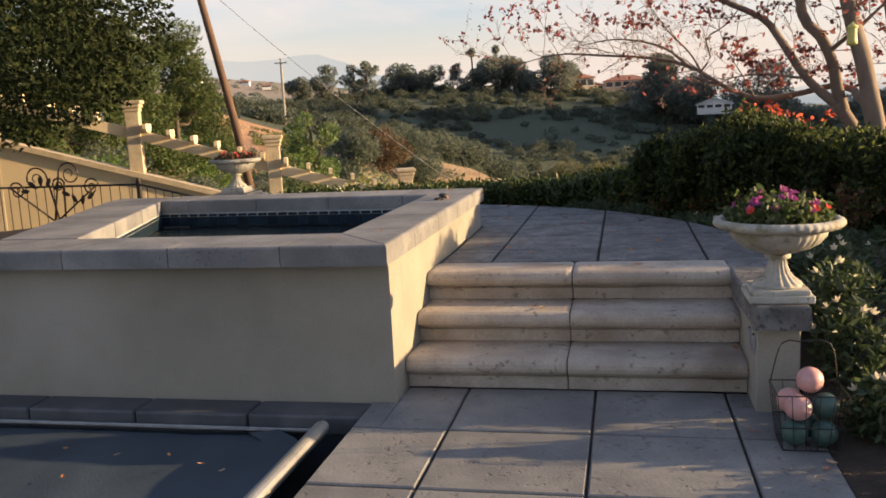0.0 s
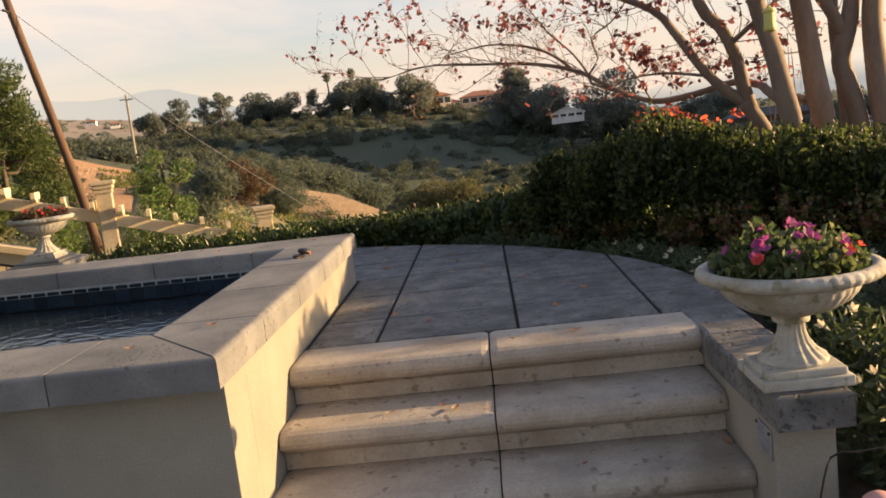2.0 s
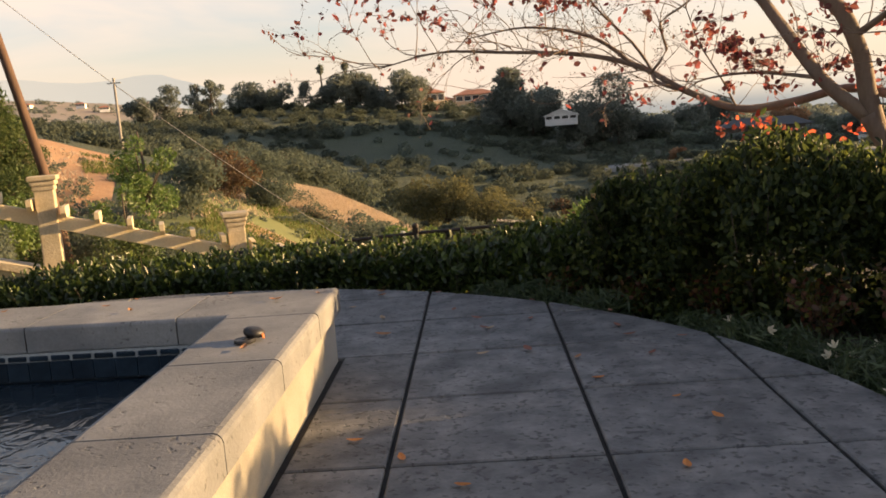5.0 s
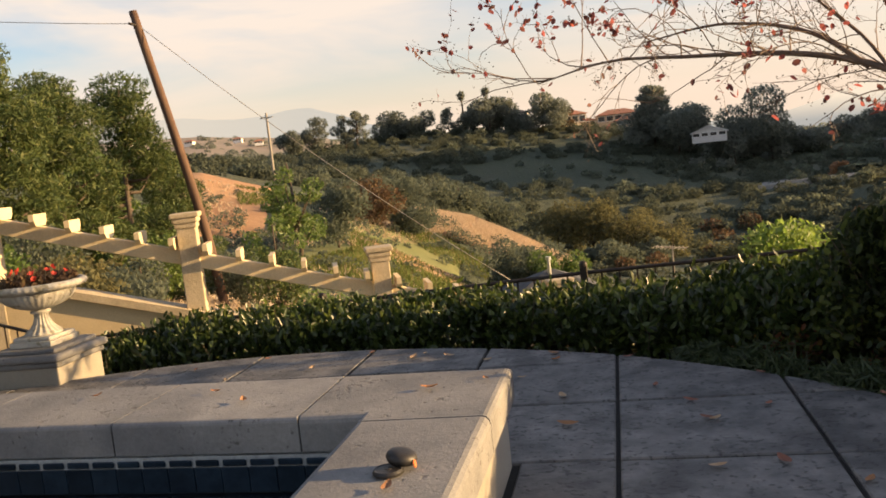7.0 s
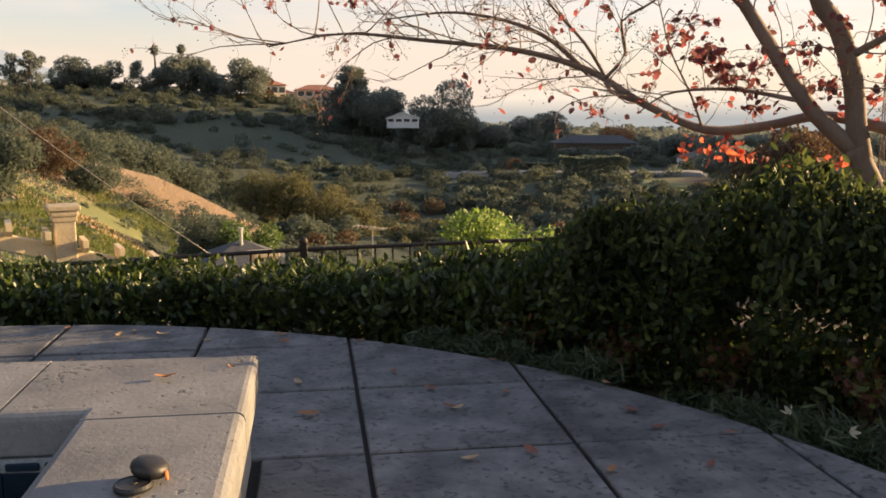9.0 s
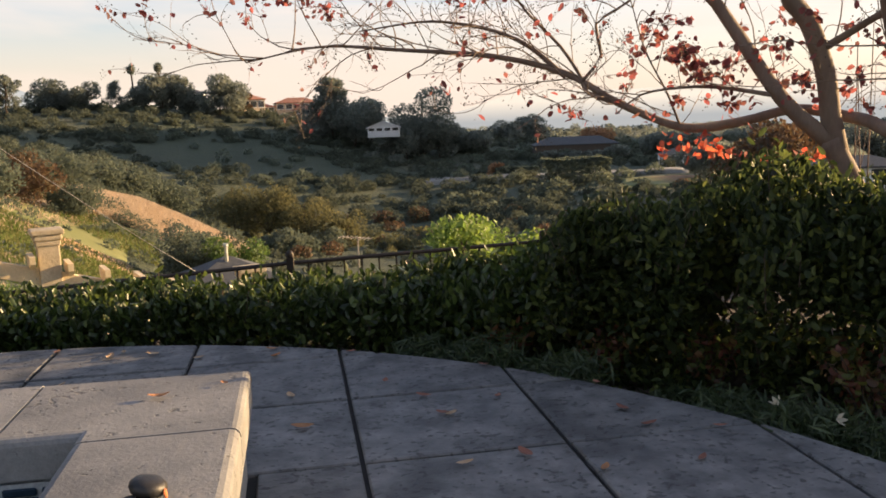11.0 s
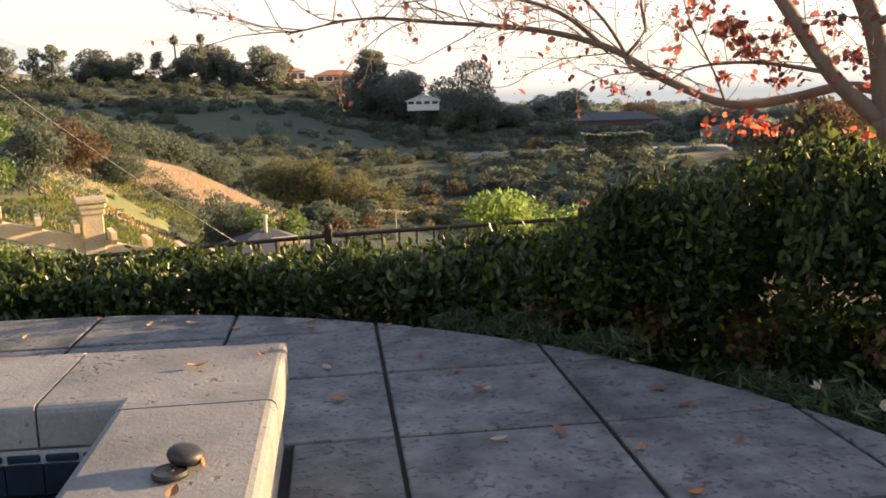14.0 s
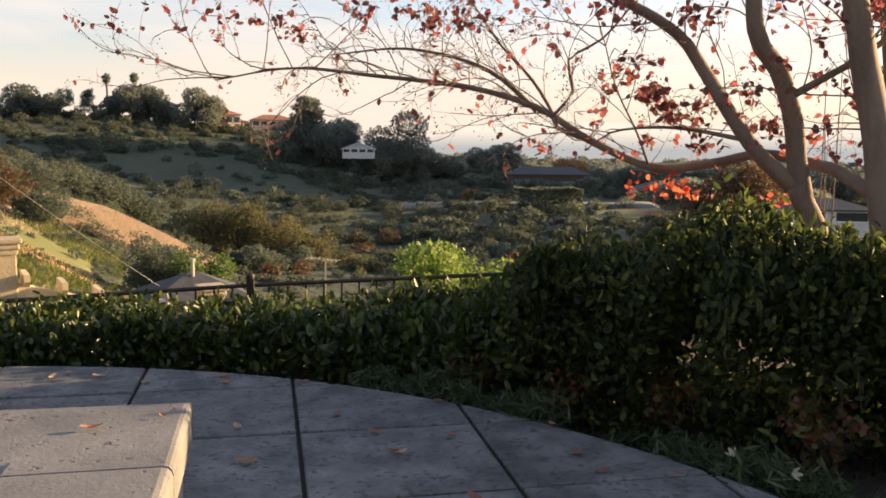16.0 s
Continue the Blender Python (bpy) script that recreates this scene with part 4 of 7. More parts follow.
def build_hedge():
    rng = np.random.default_rng(5)
    low = thing("hedge", "clipped green hedge of glossy leaves along the deck", "hedge")
    tall = thing("hedge", "tall dark camellia hedge under the tree", "hedge")
    for owner, u0, u1, n, half, mat, size in ((low, 0, 8.3, 36000, 0.44, L_HEDGE, 0.044), (tall, 7.7, 13, 70000, 0.58, L_DARK, 0.036)):
        pts, out = hedge_samples(rng, n, u0, u1, half, 0.62)
        ob = new("foliage", leaf_mesh("foliage", pts, size, size * 0.54, mat, rng, 0.45, 0.2, out * 0.6, oval=True))
        ob.parent = owner
        tagged(ob, kind="stuff")
        # upright young shoots above the clipped top
        m = n // 14
        pts, out = hedge_samples(rng, m * 3, u0, u1, half * 0.9, 0.95)
        keep = out[:, 2] > 0.55
        pts = pts[keep][:m]
        shoots = np.repeat(pts, 4, axis=0) + rng.normal(size=(len(pts) * 4, 3)) * 0.022
        shoots[:, 2] += np.tile([0.015, 0.03, 0.05, 0.07], len(pts))
        ob = new("young_growth", leaf_mesh("young_growth", shoots, size * 1.2, size * 0.5, mat, rng, 1.6, 0.2, oval=True))
        ob.parent = owner
        tagged(ob, kind="stuff")
        # loose sprigs that stick out of the skin
        pts, out = hedge_samples(rng, 200 if owner is low else 420, u0, u1, half, 0.98)
        keep = out[:, 2] > -0.1
        v, f, tufts = [], [], []
        for q, o in zip(pts[keep], out[keep]):
            way = Vector(o) * 0.8 + Vector((rng.normal() * 0.35, rng.normal() * 0.35, 0.7))
            way.normalize()
            reach = rng.uniform(0.06, 0.17)
            a = Vector(q) - way * 0.08
            tube(v, f, [a, a + way * (reach * 0.6 + 0.04), a + way * (reach + 0.08)], 0.0028, 0.0014, 4)
            for k in range(7):
                tufts.append(tuple(a + way * (0.06 + reach * k / 6) + Vector(rng.normal(size=3) * 0.014)))
        ob = new("sprig_leaves", leaf_mesh("sprig_leaves", np.array(tufts), size * 1.25, size * 0.6, mat, rng, 0.6, 0.2, oval=True))
        ob.parent = owner
        tagged(ob, kind="stuff")
        ob = new("sprig_mass", raw_mesh("sprig_mass", v, f, M_BARKD))
        ob.parent = owner
        tagged(ob, kind="stuff")
        # inner twigs
        v, f = [], []
        pts, out = hedge_samples(rng, 420, u0, u1, half * 0.75, 0.5)
        p = np.array(HEDGE)
        for q, o in zip(pts, out):
            base = Vector((q[0] - o[0] * half * 0.6, q[1] - o[1] * half * 0.6, 0.30))
            mid = (base + Vector(q)) / 2 + Vector(rng.normal(size=3) * 0.05)
            tube(v, f, [base, mid, Vector(q)], 0.008, 0.003, 4)
        ob = new("twig_mass", raw_mesh("twig_mass", v, f, M_BARKD))
        ob.parent = owner
        tagged(ob, kind="stuff")
        # dense dark leaves inside that stop the light
        pts, out = hedge_samples(rng, n // 3, u0, u1, half * 0.74, 0.2)
        ob = new("inner_foliage", leaf_mesh("inner_foliage", pts, size * 1.7, size * 1.1, L_DARK, rng, 0.2, 0.1))
        ob.parent = owner
        tagged(ob, kind="stuff")


build_hedge()


# ---------------------------------------------------------------- crape myrtle with its last red leaves
def build_myrtle():
    rng = np.random.default_rng(11)
    tree = thing("autumn_tree", "multi-trunked crape myrtle with sparse red autumn leaves", "tree", (2.75, 4.3, 0.1))
    stems = [
        ([(2.50, 4.36, 0.1), (2.44, 4.34, 0.7), (2.36, 4.32, 1.02), (2.26, 4.32, 1.21), (2.20, 4.32, 1.32)], 0.074, 0.058),
        ([(2.21, 4.32, 1.29), (1.96, 4.40, 1.54), (1.73, 4.50, 1.92), (1.59, 4.55, 2.12), (1.28, 4.60, 2.30), (0.8, 4.7, 2.55)], 0.046, 0.020),
        ([(2.25, 4.32, 1.24), (2.19, 4.31, 1.45), (2.15, 4.30, 1.65), (2.03, 4.28, 1.92), (1.87, 4.25, 2.12), (1.8, 4.2, 2.7), (1.7, 4.1, 3.3)], 0.056, 0.028),
        ([(2.55, 3.90, 0.1), (2.48, 3.86, 0.7), (2.41, 3.85, 1.08), (2.35, 3.85, 1.35), (2.28, 3.85, 1.69), (2.18, 3.85, 2.04), (2.05, 3.85, 2.6), (1.95, 3.8, 3.3)], 0.088, 0.045),
        ([(2.86, 4.12, 0.1), (2.79, 4.1, 0.7), (2.74, 4.10, 1.03), (2.69, 4.10, 1.34), (2.64, 4.10, 1.73), (2.59, 4.10, 2.08), (2.5, 4.1, 2.7), (2.5, 4.1, 3.4)], 0.098, 0.060),
        ([(3.02, 4.32, 0.1), (2.99, 4.30, 0.91), (2.93, 4.30, 1.65), (2.92, 4.30, 2.0), (2.98, 4.35, 2.7), (3.0, 4.4, 3.3)], 0.046, 0.034),
        ([(3.16, 4.26, 0.1), (3.07, 4.25, 1.01), (2.99, 4.25, 1.33), (2.94, 4.25, 1.55), (3.02, 4.25, 1.85), (3.12, 4.3, 2.3), (3.3, 4.3, 3.3)], 0.085, 0.055),
        ([(2.98, 4.25, 1.74), (2.86, 4.22, 1.95), (2.72, 4.2, 2.2), (2.6, 4.2, 2.8)], 0.050, 0.030),
        ([(2.36, 3.86, 1.27), (2.30, 4.10, 1.39), (2.35, 4.4, 1.43), (2.23, 4.70, 1.48), (1.92, 4.76, 1.42), (1.56, 4.74, 1.40),
          (1.25, 4.92, 1.55), (0.98, 5.1, 1.74), (0.62, 5.3, 1.86), (0.1, 5.62, 1.94), (-0.42, 5.92, 2.0), (-0.92, 6.17, 1.93)], 0.036, 0.004),
        ([(0.98, 5.10, 1.72), (0.79, 5.2, 1.91), (0.60, 5.27, 2.01), (0.38, 5.35, 2.07), (0.16, 5.42, 2.09), (-0.2, 5.5, 2.05)], 0.017, 0.004),
        ([(1.24, 4.93, 1.55), (1.08, 5.0, 1.62), (1.06, 5.05, 1.71), (0.95, 5.1, 1.9), (0.77, 5.15, 2.1), (0.6, 5.2, 2.35)], 0.014, 0.005),
        ([(1.06, 5.03, 1.69), (1.15, 4.95, 1.83), (1.10, 4.9, 2.0), (1.28, 4.85, 2.12), (1.43, 4.8, 2.3)], 0.011, 0.005),
        ([(1.96, 4.40, 1.55), (1.66, 4.49, 1.61), (1.47, 4.58, 1.62), (1.27, 4.66, 1.59), (1.16, 4.75, 1.49)], 0.014, 0.004),
        ([(1.54, 4.74, 1.41), (1.44, 4.69, 1.59), (1.29, 4.65, 1.83), (1.2, 4.6, 2.05)], 0.008, 0.003),
        ([(2.11, 4.29, 1.78), (2.2, 4.1, 1.88), (2.3, 3.95, 1.98), (2.5, 3.8, 2.2)], 0.024, 0.010),
        ([(3.30, 4.12, 0.1), (3.24, 4.15, 0.9), (3.16, 4.15, 1.55), (3.17, 4.15, 2.1), (3.3, 4.1, 3.2)], 0.095, 0.06),
    ]
    lines = []
    for pts, r0, r1 in stems:
        v, f = [], []
        line = smooth_line([Vector(p) - Vector((2.75, 4.3, 0.1)) for p in pts], 0.07)
        tube(v, f, line, r0, r1, 14 if r0 > 0.04 else 8, 0.16)
        ob = new("trunk" if pts[0][2] < 0.2 else "limb", raw_mesh("limb", v, f, M_BARK, True))
        ob.parent = tree
        lines.append((line, r0, r1))
    # long thin twigs that arch over, and their side shoots
    v, f, tips, sprays = [], [], [], []
    rnd = random.Random(4)

    def twig(start, way, length, r, depth):
        pts, p, d = [start.copy()], start.copy(), way.normalized()
        bend = Vector((rnd.gauss(0, 0.10), rnd.gauss(0, 0.10), rnd.gauss(0.01, 0.07)))
        n = 9
        for k in range(n):
            d = (d + bend + Vector((rnd.gauss(0, 0.09), rnd.gauss(0, 0.09), rnd.gauss(0, 0.09)))).normalized()
            p = p + d * (length / n)
            pts.append(p.copy())
            if depth > 0 and k > 1 and rnd.random() < 0.42:
                side = Vector((rnd.gauss(0, 1), rnd.gauss(0, 1), rnd.gauss(0, 0.8)))
                twig(p, d * 0.8 + side * 0.5, length * rnd.uniform(0.3, 0.6), r * 0.6, depth - 1)
        tube(v, f, pts, r, r * 0.4, 4)
        tips.append((pts[-1], d))
        if depth == 0:
            sprays.append(pts)

    for i, (line, r0, r1) in enumerate(lines):
        if i in (0, 15):
            continue
        thin = r0 < 0.02
        for k, c in enumerate(line):
            wz = c.z + 0.1
            t = k / len(line)
            if wz < 1.5 and i not in (8, 12, 13) or i == 8 and t < 0.40:
                continue
            if rnd.random() < (0.72 if i >= 8 else 0.46):
                d = (line[min(k + 1, len(line) - 1)] - line[max(k - 1, 0)]).normalized()
                side = Vector((rnd.gauss(-0.2, 0.8), rnd.gauss(0, 0.7), rnd.gauss(0.35, 0.6) if i < 8 else rnd.gauss(0.55, 0.4)))
                twig(c, d * 0.6 + side, rnd.uniform(0.22, 0.6) if thin else rnd.uniform(0.35, 0.9), 0.0034 if thin else 0.0048, 2)
    # leaves in loose bunches on short twigs of their own, more singly along the shoots
    pts, seeds = [], []
    home = Vector((2.75, 4.3, 0.1))
    bunches = [(1.46, 4.45, 1.80), (1.59, 4.45, 1.74), (1.33, 4.45, 1.93), (1.66, 4.45, 1.71), (1.53, 4.45, 1.69), (1.40, 4.45, 1.74), (1.34, 5.0, 1.71), (1.32, 5.0, 1.52), (0.96, 5.0, 1.51), (0.87, 5.0, 1.56),
               (1.28, 4.45, 1.48), (1.65, 4.45, 1.51), (1.73, 4.45, 1.55), (1.24, 4.45, 1.98), (1.21, 4.45, 1.88), (2.37, 4.45, 1.61), (2.37, 4.45, 1.91), (2.08, 4.45, 1.95), (1.85, 4.45, 1.83), (0.42, 5.0, 1.83)]
    bunches += [(0.23, 5.1, 1.73), (1.07, 5.0, 2.11), (0.71, 5.0, 2.0), (1.99, 4.45, 1.61), (2.27, 4.45, 1.49), (2.5, 4.3, 1.75), (2.62, 4.4, 1.55), (2.9, 4.5, 1.8)]
    full = (0, 1, 3, 4, 5, 12, 15, 16, 17)
    for q in range(34):
        bunches.append((rnd.uniform(0.9, 3.2), rnd.uniform(3.7, 4.9), rnd.uniform(2.15, 3.1)))
    all_pts = [c for line, r0, r1 in lines for c in line if c.z > 1.2]
    for q, b in enumerate(bunches):
        c = Vector(b) - home
        near = min(all_pts, key=lambda w: (w - c).length + 0.4 * max(0.0, w.z - c.z))
        mid = near.lerp(c, 0.55) + Vector((rnd.gauss(0, 0.05), rnd.gauss(0, 0.05), 0.06))
        tube(v, f, smooth_line([near, mid, c], 0.06), 0.0035, 0.0015, 4)
        for _ in range(3):
            e = c + Vector((rnd.gauss(0, 0.09), rnd.gauss(0, 0.09), rnd.gauss(0, 0.06)))
            tube(v, f, [mid.lerp(c, 0.7), (c + e) / 2 + Vector((0, 0, 0.015)), e], 0.002, 0.001, 4)
            for k in range(rnd.randint(5, 7) if q in full or q > 27 else rnd.randint(2, 4)):
                w = c.lerp(e, rnd.uniform(0.1, 1.15))
                pts.append(w + Vector((rnd.gauss(0, 0.026), rnd.gauss(0, 0.026), rnd.gauss(-0.01, 0.024))))
    for p, d in tips:
        if rnd.random() < 0.6:
            for _ in range(rnd.randint(2, 6)):
                seeds.append(p + Vector((rnd.gauss(0, 0.022), rnd.gauss(0, 0.022), rnd.gauss(0, 0.022))))
    for line in sprays:
        w = line[4] + home
        dens = 0.26 if w.x > 1.2 else 0.03
        if w.z > 2.2:
            dens = 0.5
        if w.z < 1.6 and w.x < 1.3:
            dens = 0.05
        for a, b in zip(line[2:], line[3:]):
            if rnd.random() < dens:
                pts.append(a.lerp(b, 0.5) + Vector((rnd.gauss(0, 0.012), rnd.gauss(0, 0.012), rnd.gauss(-0.015, 0.012))))
    ob = new("twig_mass", raw_mesh("twig_mass", v, f, M_BARK))
    ob.parent = tree
    tagged(ob, kind="stuff")
    ob = new("leaves", leaf_mesh("leaves", np.array([tuple(p) for p in pts]), 0.047, 0.027, L_AUTUMN, rng, 0.0, 0.12, droop=0.5, oval=True))
    ob.parent = tree
    tagged(ob, "dull red and brown autumn leaves", kind="stuff")
    ob = new("seed_growth", leaf_mesh("seed_growth", np.array([tuple(p) for p in seeds]), 0.012, 0.011, M_BARKD, rng, 0.0, 0.4))
    ob.parent = tree
    tagged(ob, kind="stuff")
    # the vivid red sprays that hang below the low limb
    pts = []
    for cx, cy, cz, n in ((1.43, 4.7, 1.30, 7), (1.66, 4.7, 1.33, 13), (1.79, 4.7, 1.25, 14), (1.57, 4.7, 1.26, 10), (1.94, 4.45, 1.17, 14), (2.17, 4.45, 1.22, 14), (2.22, 4.45, 1.38, 8), (1.49, 4.7, 1.33, 8), (1.73, 4.7, 1.29, 10)):
        for _ in range(n):
            pts.append((cx - 2.75 + rnd.gauss(0, 0.035), cy - 4.3 + rnd.gauss(0, 0.05), cz - 0.1 + rnd.gauss(0, 0.026)))
    ob = new("red_leaves", leaf_mesh("red_leaves", np.array(pts), 0.050, 0.030, L_RED, rng, 0.0, 0.12, droop=0.6, oval=True))
    ob.parent = tree
    tagged(ob, "vivid red leaf sprays", kind="stuff")


build_myrtle()

for k, (x, y, h, lean) in enumerate([(2.75, 4.9, 1.75, 0.03), (2.86, 4.95, 1.62, -0.04), (2.66, 5.0, 1.50, -0.06), (2.98, 5.1, 1.9, 0.05)]):
    sap = thing("sapling", "thin bare sapling stem behind the hedge", "sapling", (x, y, 0.1), group="bare saplings")
    tube_part("stem", [(0, 0, 0), (lean * 0.4, 0, h * 0.5), (lean, 0.03, h)], 0.007, 0.003, M_BARK, sap, 5, 0.15)
    tube_part("shoot", [(lean * 0.5, 0.01, h * 0.6), (lean * 0.5 + 0.04, 0.02, h * 0.72), (lean * 0.5 + 0.05, 0.03, h * 0.88)], 0.0035, 0.0015, M_BARK, sap, 4, 0.1)

# hanging feeder
feeder = thing("bird_feeder", "small yellow plastic bird feeder hanging in the tree", "feeder", (1.99, 3.0, 1.78))
bm = bmesh.new()
lathe(bm, [(0.036, -0.005), (0.040, 0.0), (0.036, 0.03), (0.034, 0.10), (0.036, 0.105)], 14)
part("tube", bm, M_FEEDER, feeder, smooth=False)
bm = bmesh.new()
lathe(bm, [(0.044, 0.105), (0.040, 0.118), (0.015, 0.135), (0.006, 0.15)], 14)
part("lid", bm, M_FEEDER, feeder)
bm = bmesh.new()
lathe(bm, [(0.020, -0.025), (0.040, -0.012), (0.040, -0.005)], 14)
part("tray", bm, M_FEEDER, feeder)
bm = bmesh.new()
rod(bm, (0, 0, 0.145), (0.14, 0.75, 0.9), 0.002, 5)
part("hanger", bm, M_WIRE, feeder)


# ---------------------------------------------------------------- urns
def urn(name, label, at, scale, flower_seed, lush):
    u = thing(name, label, "urn", at, group="stone garden urns")
    u.scale = (0.89, 0.89, 1.0)
    s = scale
    bm = bmesh.new()
    box(bm, (-0.148 * s, -0.148 * s, 0), (0.148 * s, 0.148 * s, 0.032 * s), 0.005, 2)
    box(bm, (-0.132 * s, -0.132 * s, 0.030 * s), (0.132 * s, 0.132 * s, 0.055 * s), 0.008, 2)
    part("plinth", bm, M_URN, u)
    bm = bmesh.new()
    prof = [(0.112, 0.054), (0.116, 0.062), (0.104, 0.072), (0.078, 0.09), (0.056, 0.115), (0.044, 0.145), (0.040, 0.172), (0.060, 0.178), (0.062, 0.190), (0.046, 0.197)]
    fl = lambda k, a: 1 + (0.07 * math.cos(16 * a) if 2 <= k <= 6 else 0)
    lathe(bm, [(r * s, z * s) for r, z in prof], 96, fl)
    part("foot", bm, M_URN, u, smooth=True)
    bm = bmesh.new()
    prof = [(0.046, 0.196), (0.09, 0.205), (0.145, 0.222), (0.190, 0.248), (0.214, 0.275), (0.222, 0.298), (0.222, 0.305)]
    fl = lambda k, a: 1 + (0.028 * abs(math.sin(18 * a)) if 1 <= k <= 5 else 0)
    lathe(bm, [(r * s, z * s) for r, z in prof], 144, fl)
    part("bowl", bm, M_URN, u, smooth=True)
    bm = bmesh.new()
    prof = [(0.222, 0.305), (0.262, 0.308), (0.290, 0.318), (0.302, 0.332), (0.296, 0.346), (0.280, 0.354), (0.262, 0.352), (0.250, 0.340), (0.245, 0.318)]
    fl = lambda k, a: 1 + (0.010 * math.cos(46 * a + k * 0.7) if 2 <= k <= 5 else 0)
    lathe(bm, [(r * s, z * s) for r, z in prof], 184, fl)
    part("rim", bm, M_URN, u, smooth=True)
    bm = bmesh.new()
    lathe(bm, [(0.252 * s, 0.322 * s), (0.15 * s, 0.335 * s), (0.0001, 0.34 * s)], 24)
    part("soil", bm, M_SOIL, u)
    # planting
    rng = np.random.default_rng(flower_seed)
    fl_t = thing("petunias" if lush else "dried_flowers", "petunias with magenta and red blooms in the urn" if lush else "half-dried plants with red blooms in the urn", "flowers", (at[0], at[1], at[2] + 0.33 * s))
    fl_t.scale = (0.9, 0.9, 1.0)
    n = 1700 if lush else 1100
    a, r = rng.uniform(0, 2 * math.pi, n), 0.245 * s * np.sqrt(rng.random(n))
    top = 0.125 * s * (1 - (r / (0.31 * s)) ** 2) * (1 if lush else 0.6)
    z = top * rng.uniform(0.0, 1.0, n) * (0.75 + 0.45 * np.sin(a * 4 + r * 30) * np.cos(a * 2.3)) + 0.01 + 0.02 * rng.random(n) ** 3
    pts = np.column_stack([r * np.cos(a), r * np.sin(a), z + 0.012 * np.sin(a * 3) * s])
    ob = new("foliage", leaf_mesh("foliage", pts, 0.034 * s, 0.020 * s, L_FLOWER if lush else L_BROWN, rng, 0.6, 0.25, oval=True))
    ob.parent = fl_t
    tagged(ob, kind="stuff")
    v, f = [], []
    for _ in range(60):
        aa, rr = rng.uniform(0, 2 * math.pi), 0.2 * s * math.sqrt(rng.random())
        p = Vector((rr * math.cos(aa), rr * math.sin(aa), 0))
        tube(v, f, [p * 0.6, p + Vector((0, 0, 0.05)), p * 1.15 + Vector((0, 0, 0.09 * s))], 0.003, 0.002, 4)
    ob = new("stem_mass", raw_mesh("stem_mass", v, f, L_FLOWER if lush else M_BARKD))
    ob.parent = fl_t
    tagged(ob, kind="stuff")
    count = 24 if lush else 10
    for k in range(count):
        aa, rr = rng.uniform(0, 2 * math.pi), 0.24 * s * math.sqrt(rng.random())
        if lush and k < 15:
            aa = rng.uniform(-2.6, -0.4)
        zz = (0.135 if lush else 0.10) * s * (1 - (rr / (0.31 * s)) ** 2) + 0.012
        bm = bmesh.new()
        tilt = Matrix.Rotation(rng.uniform(0.3, 1.1), 4, Vector((-math.sin(aa), math.cos(aa), 0)))
        c = bm.verts.new(tilt @ Vector((0, 0, -0.012)))
        ring = []
        rad = 0.018 * s * rng.uniform(0.8, 1.15)
        for q in range(15):
            w = 2 * math.pi * q / 15
            ring.append(bm.verts.new(tilt @ Vector((rad * (1 + 0.10 * math.cos(5 * w)) * math.cos(w), rad * (1 + 0.10 * math.cos(5 * w)) * math.sin(w), 0.003 * math.cos(5 * w)))))
        for q in range(15):
            bm.faces.new((c, ring[q], ring[(q + 1) % 15]))
        bmesh.ops.translate(bm, verts=bm.verts, vec=(rr * math.cos(aa), rr * math.sin(aa), zz))
        part("bloom", bm, L_PETALR if k % 8 == 3 or not lush else L_PETAL, fl_t)
    return u


urn("stone_urn", "weathered cream stone urn with fluted bowl on the wall cap", (0.955, -0.135, DECK_Z + 0.002), 1.03, 3, True)

PED = thing("urn_pedestal", "square stone pedestal with cap at the deck edge", "pedestal", (-3.62, 4.08, 0), kind="structure")
bm = bmesh.new()
box(bm, (-0.20, -0.20, 0.1), (0.20, 0.20, 0.60), 0.008, 2)
part("shaft", bm, M_STUCCO, PED)
bm = bmesh.new()
box(bm, (-0.215, -0.215, 0.598), (0.215, 0.215, 0.632), 0.012, 3)
box(bm, (-0.235, -0.235, 0.63), (0.235, 0.235, 0.675), 0.018, 3)
box(bm, (-0.19, -0.19, 0.674), (0.19, 0.19, 0.70), 0.010, 2)
part("cap", bm, M_COPING, PED)
urn("stone_urn", "weathered pale stone urn with reddish plants on a pedestal", (-3.62, 4.08, 0.70), 0.98, 8, False)


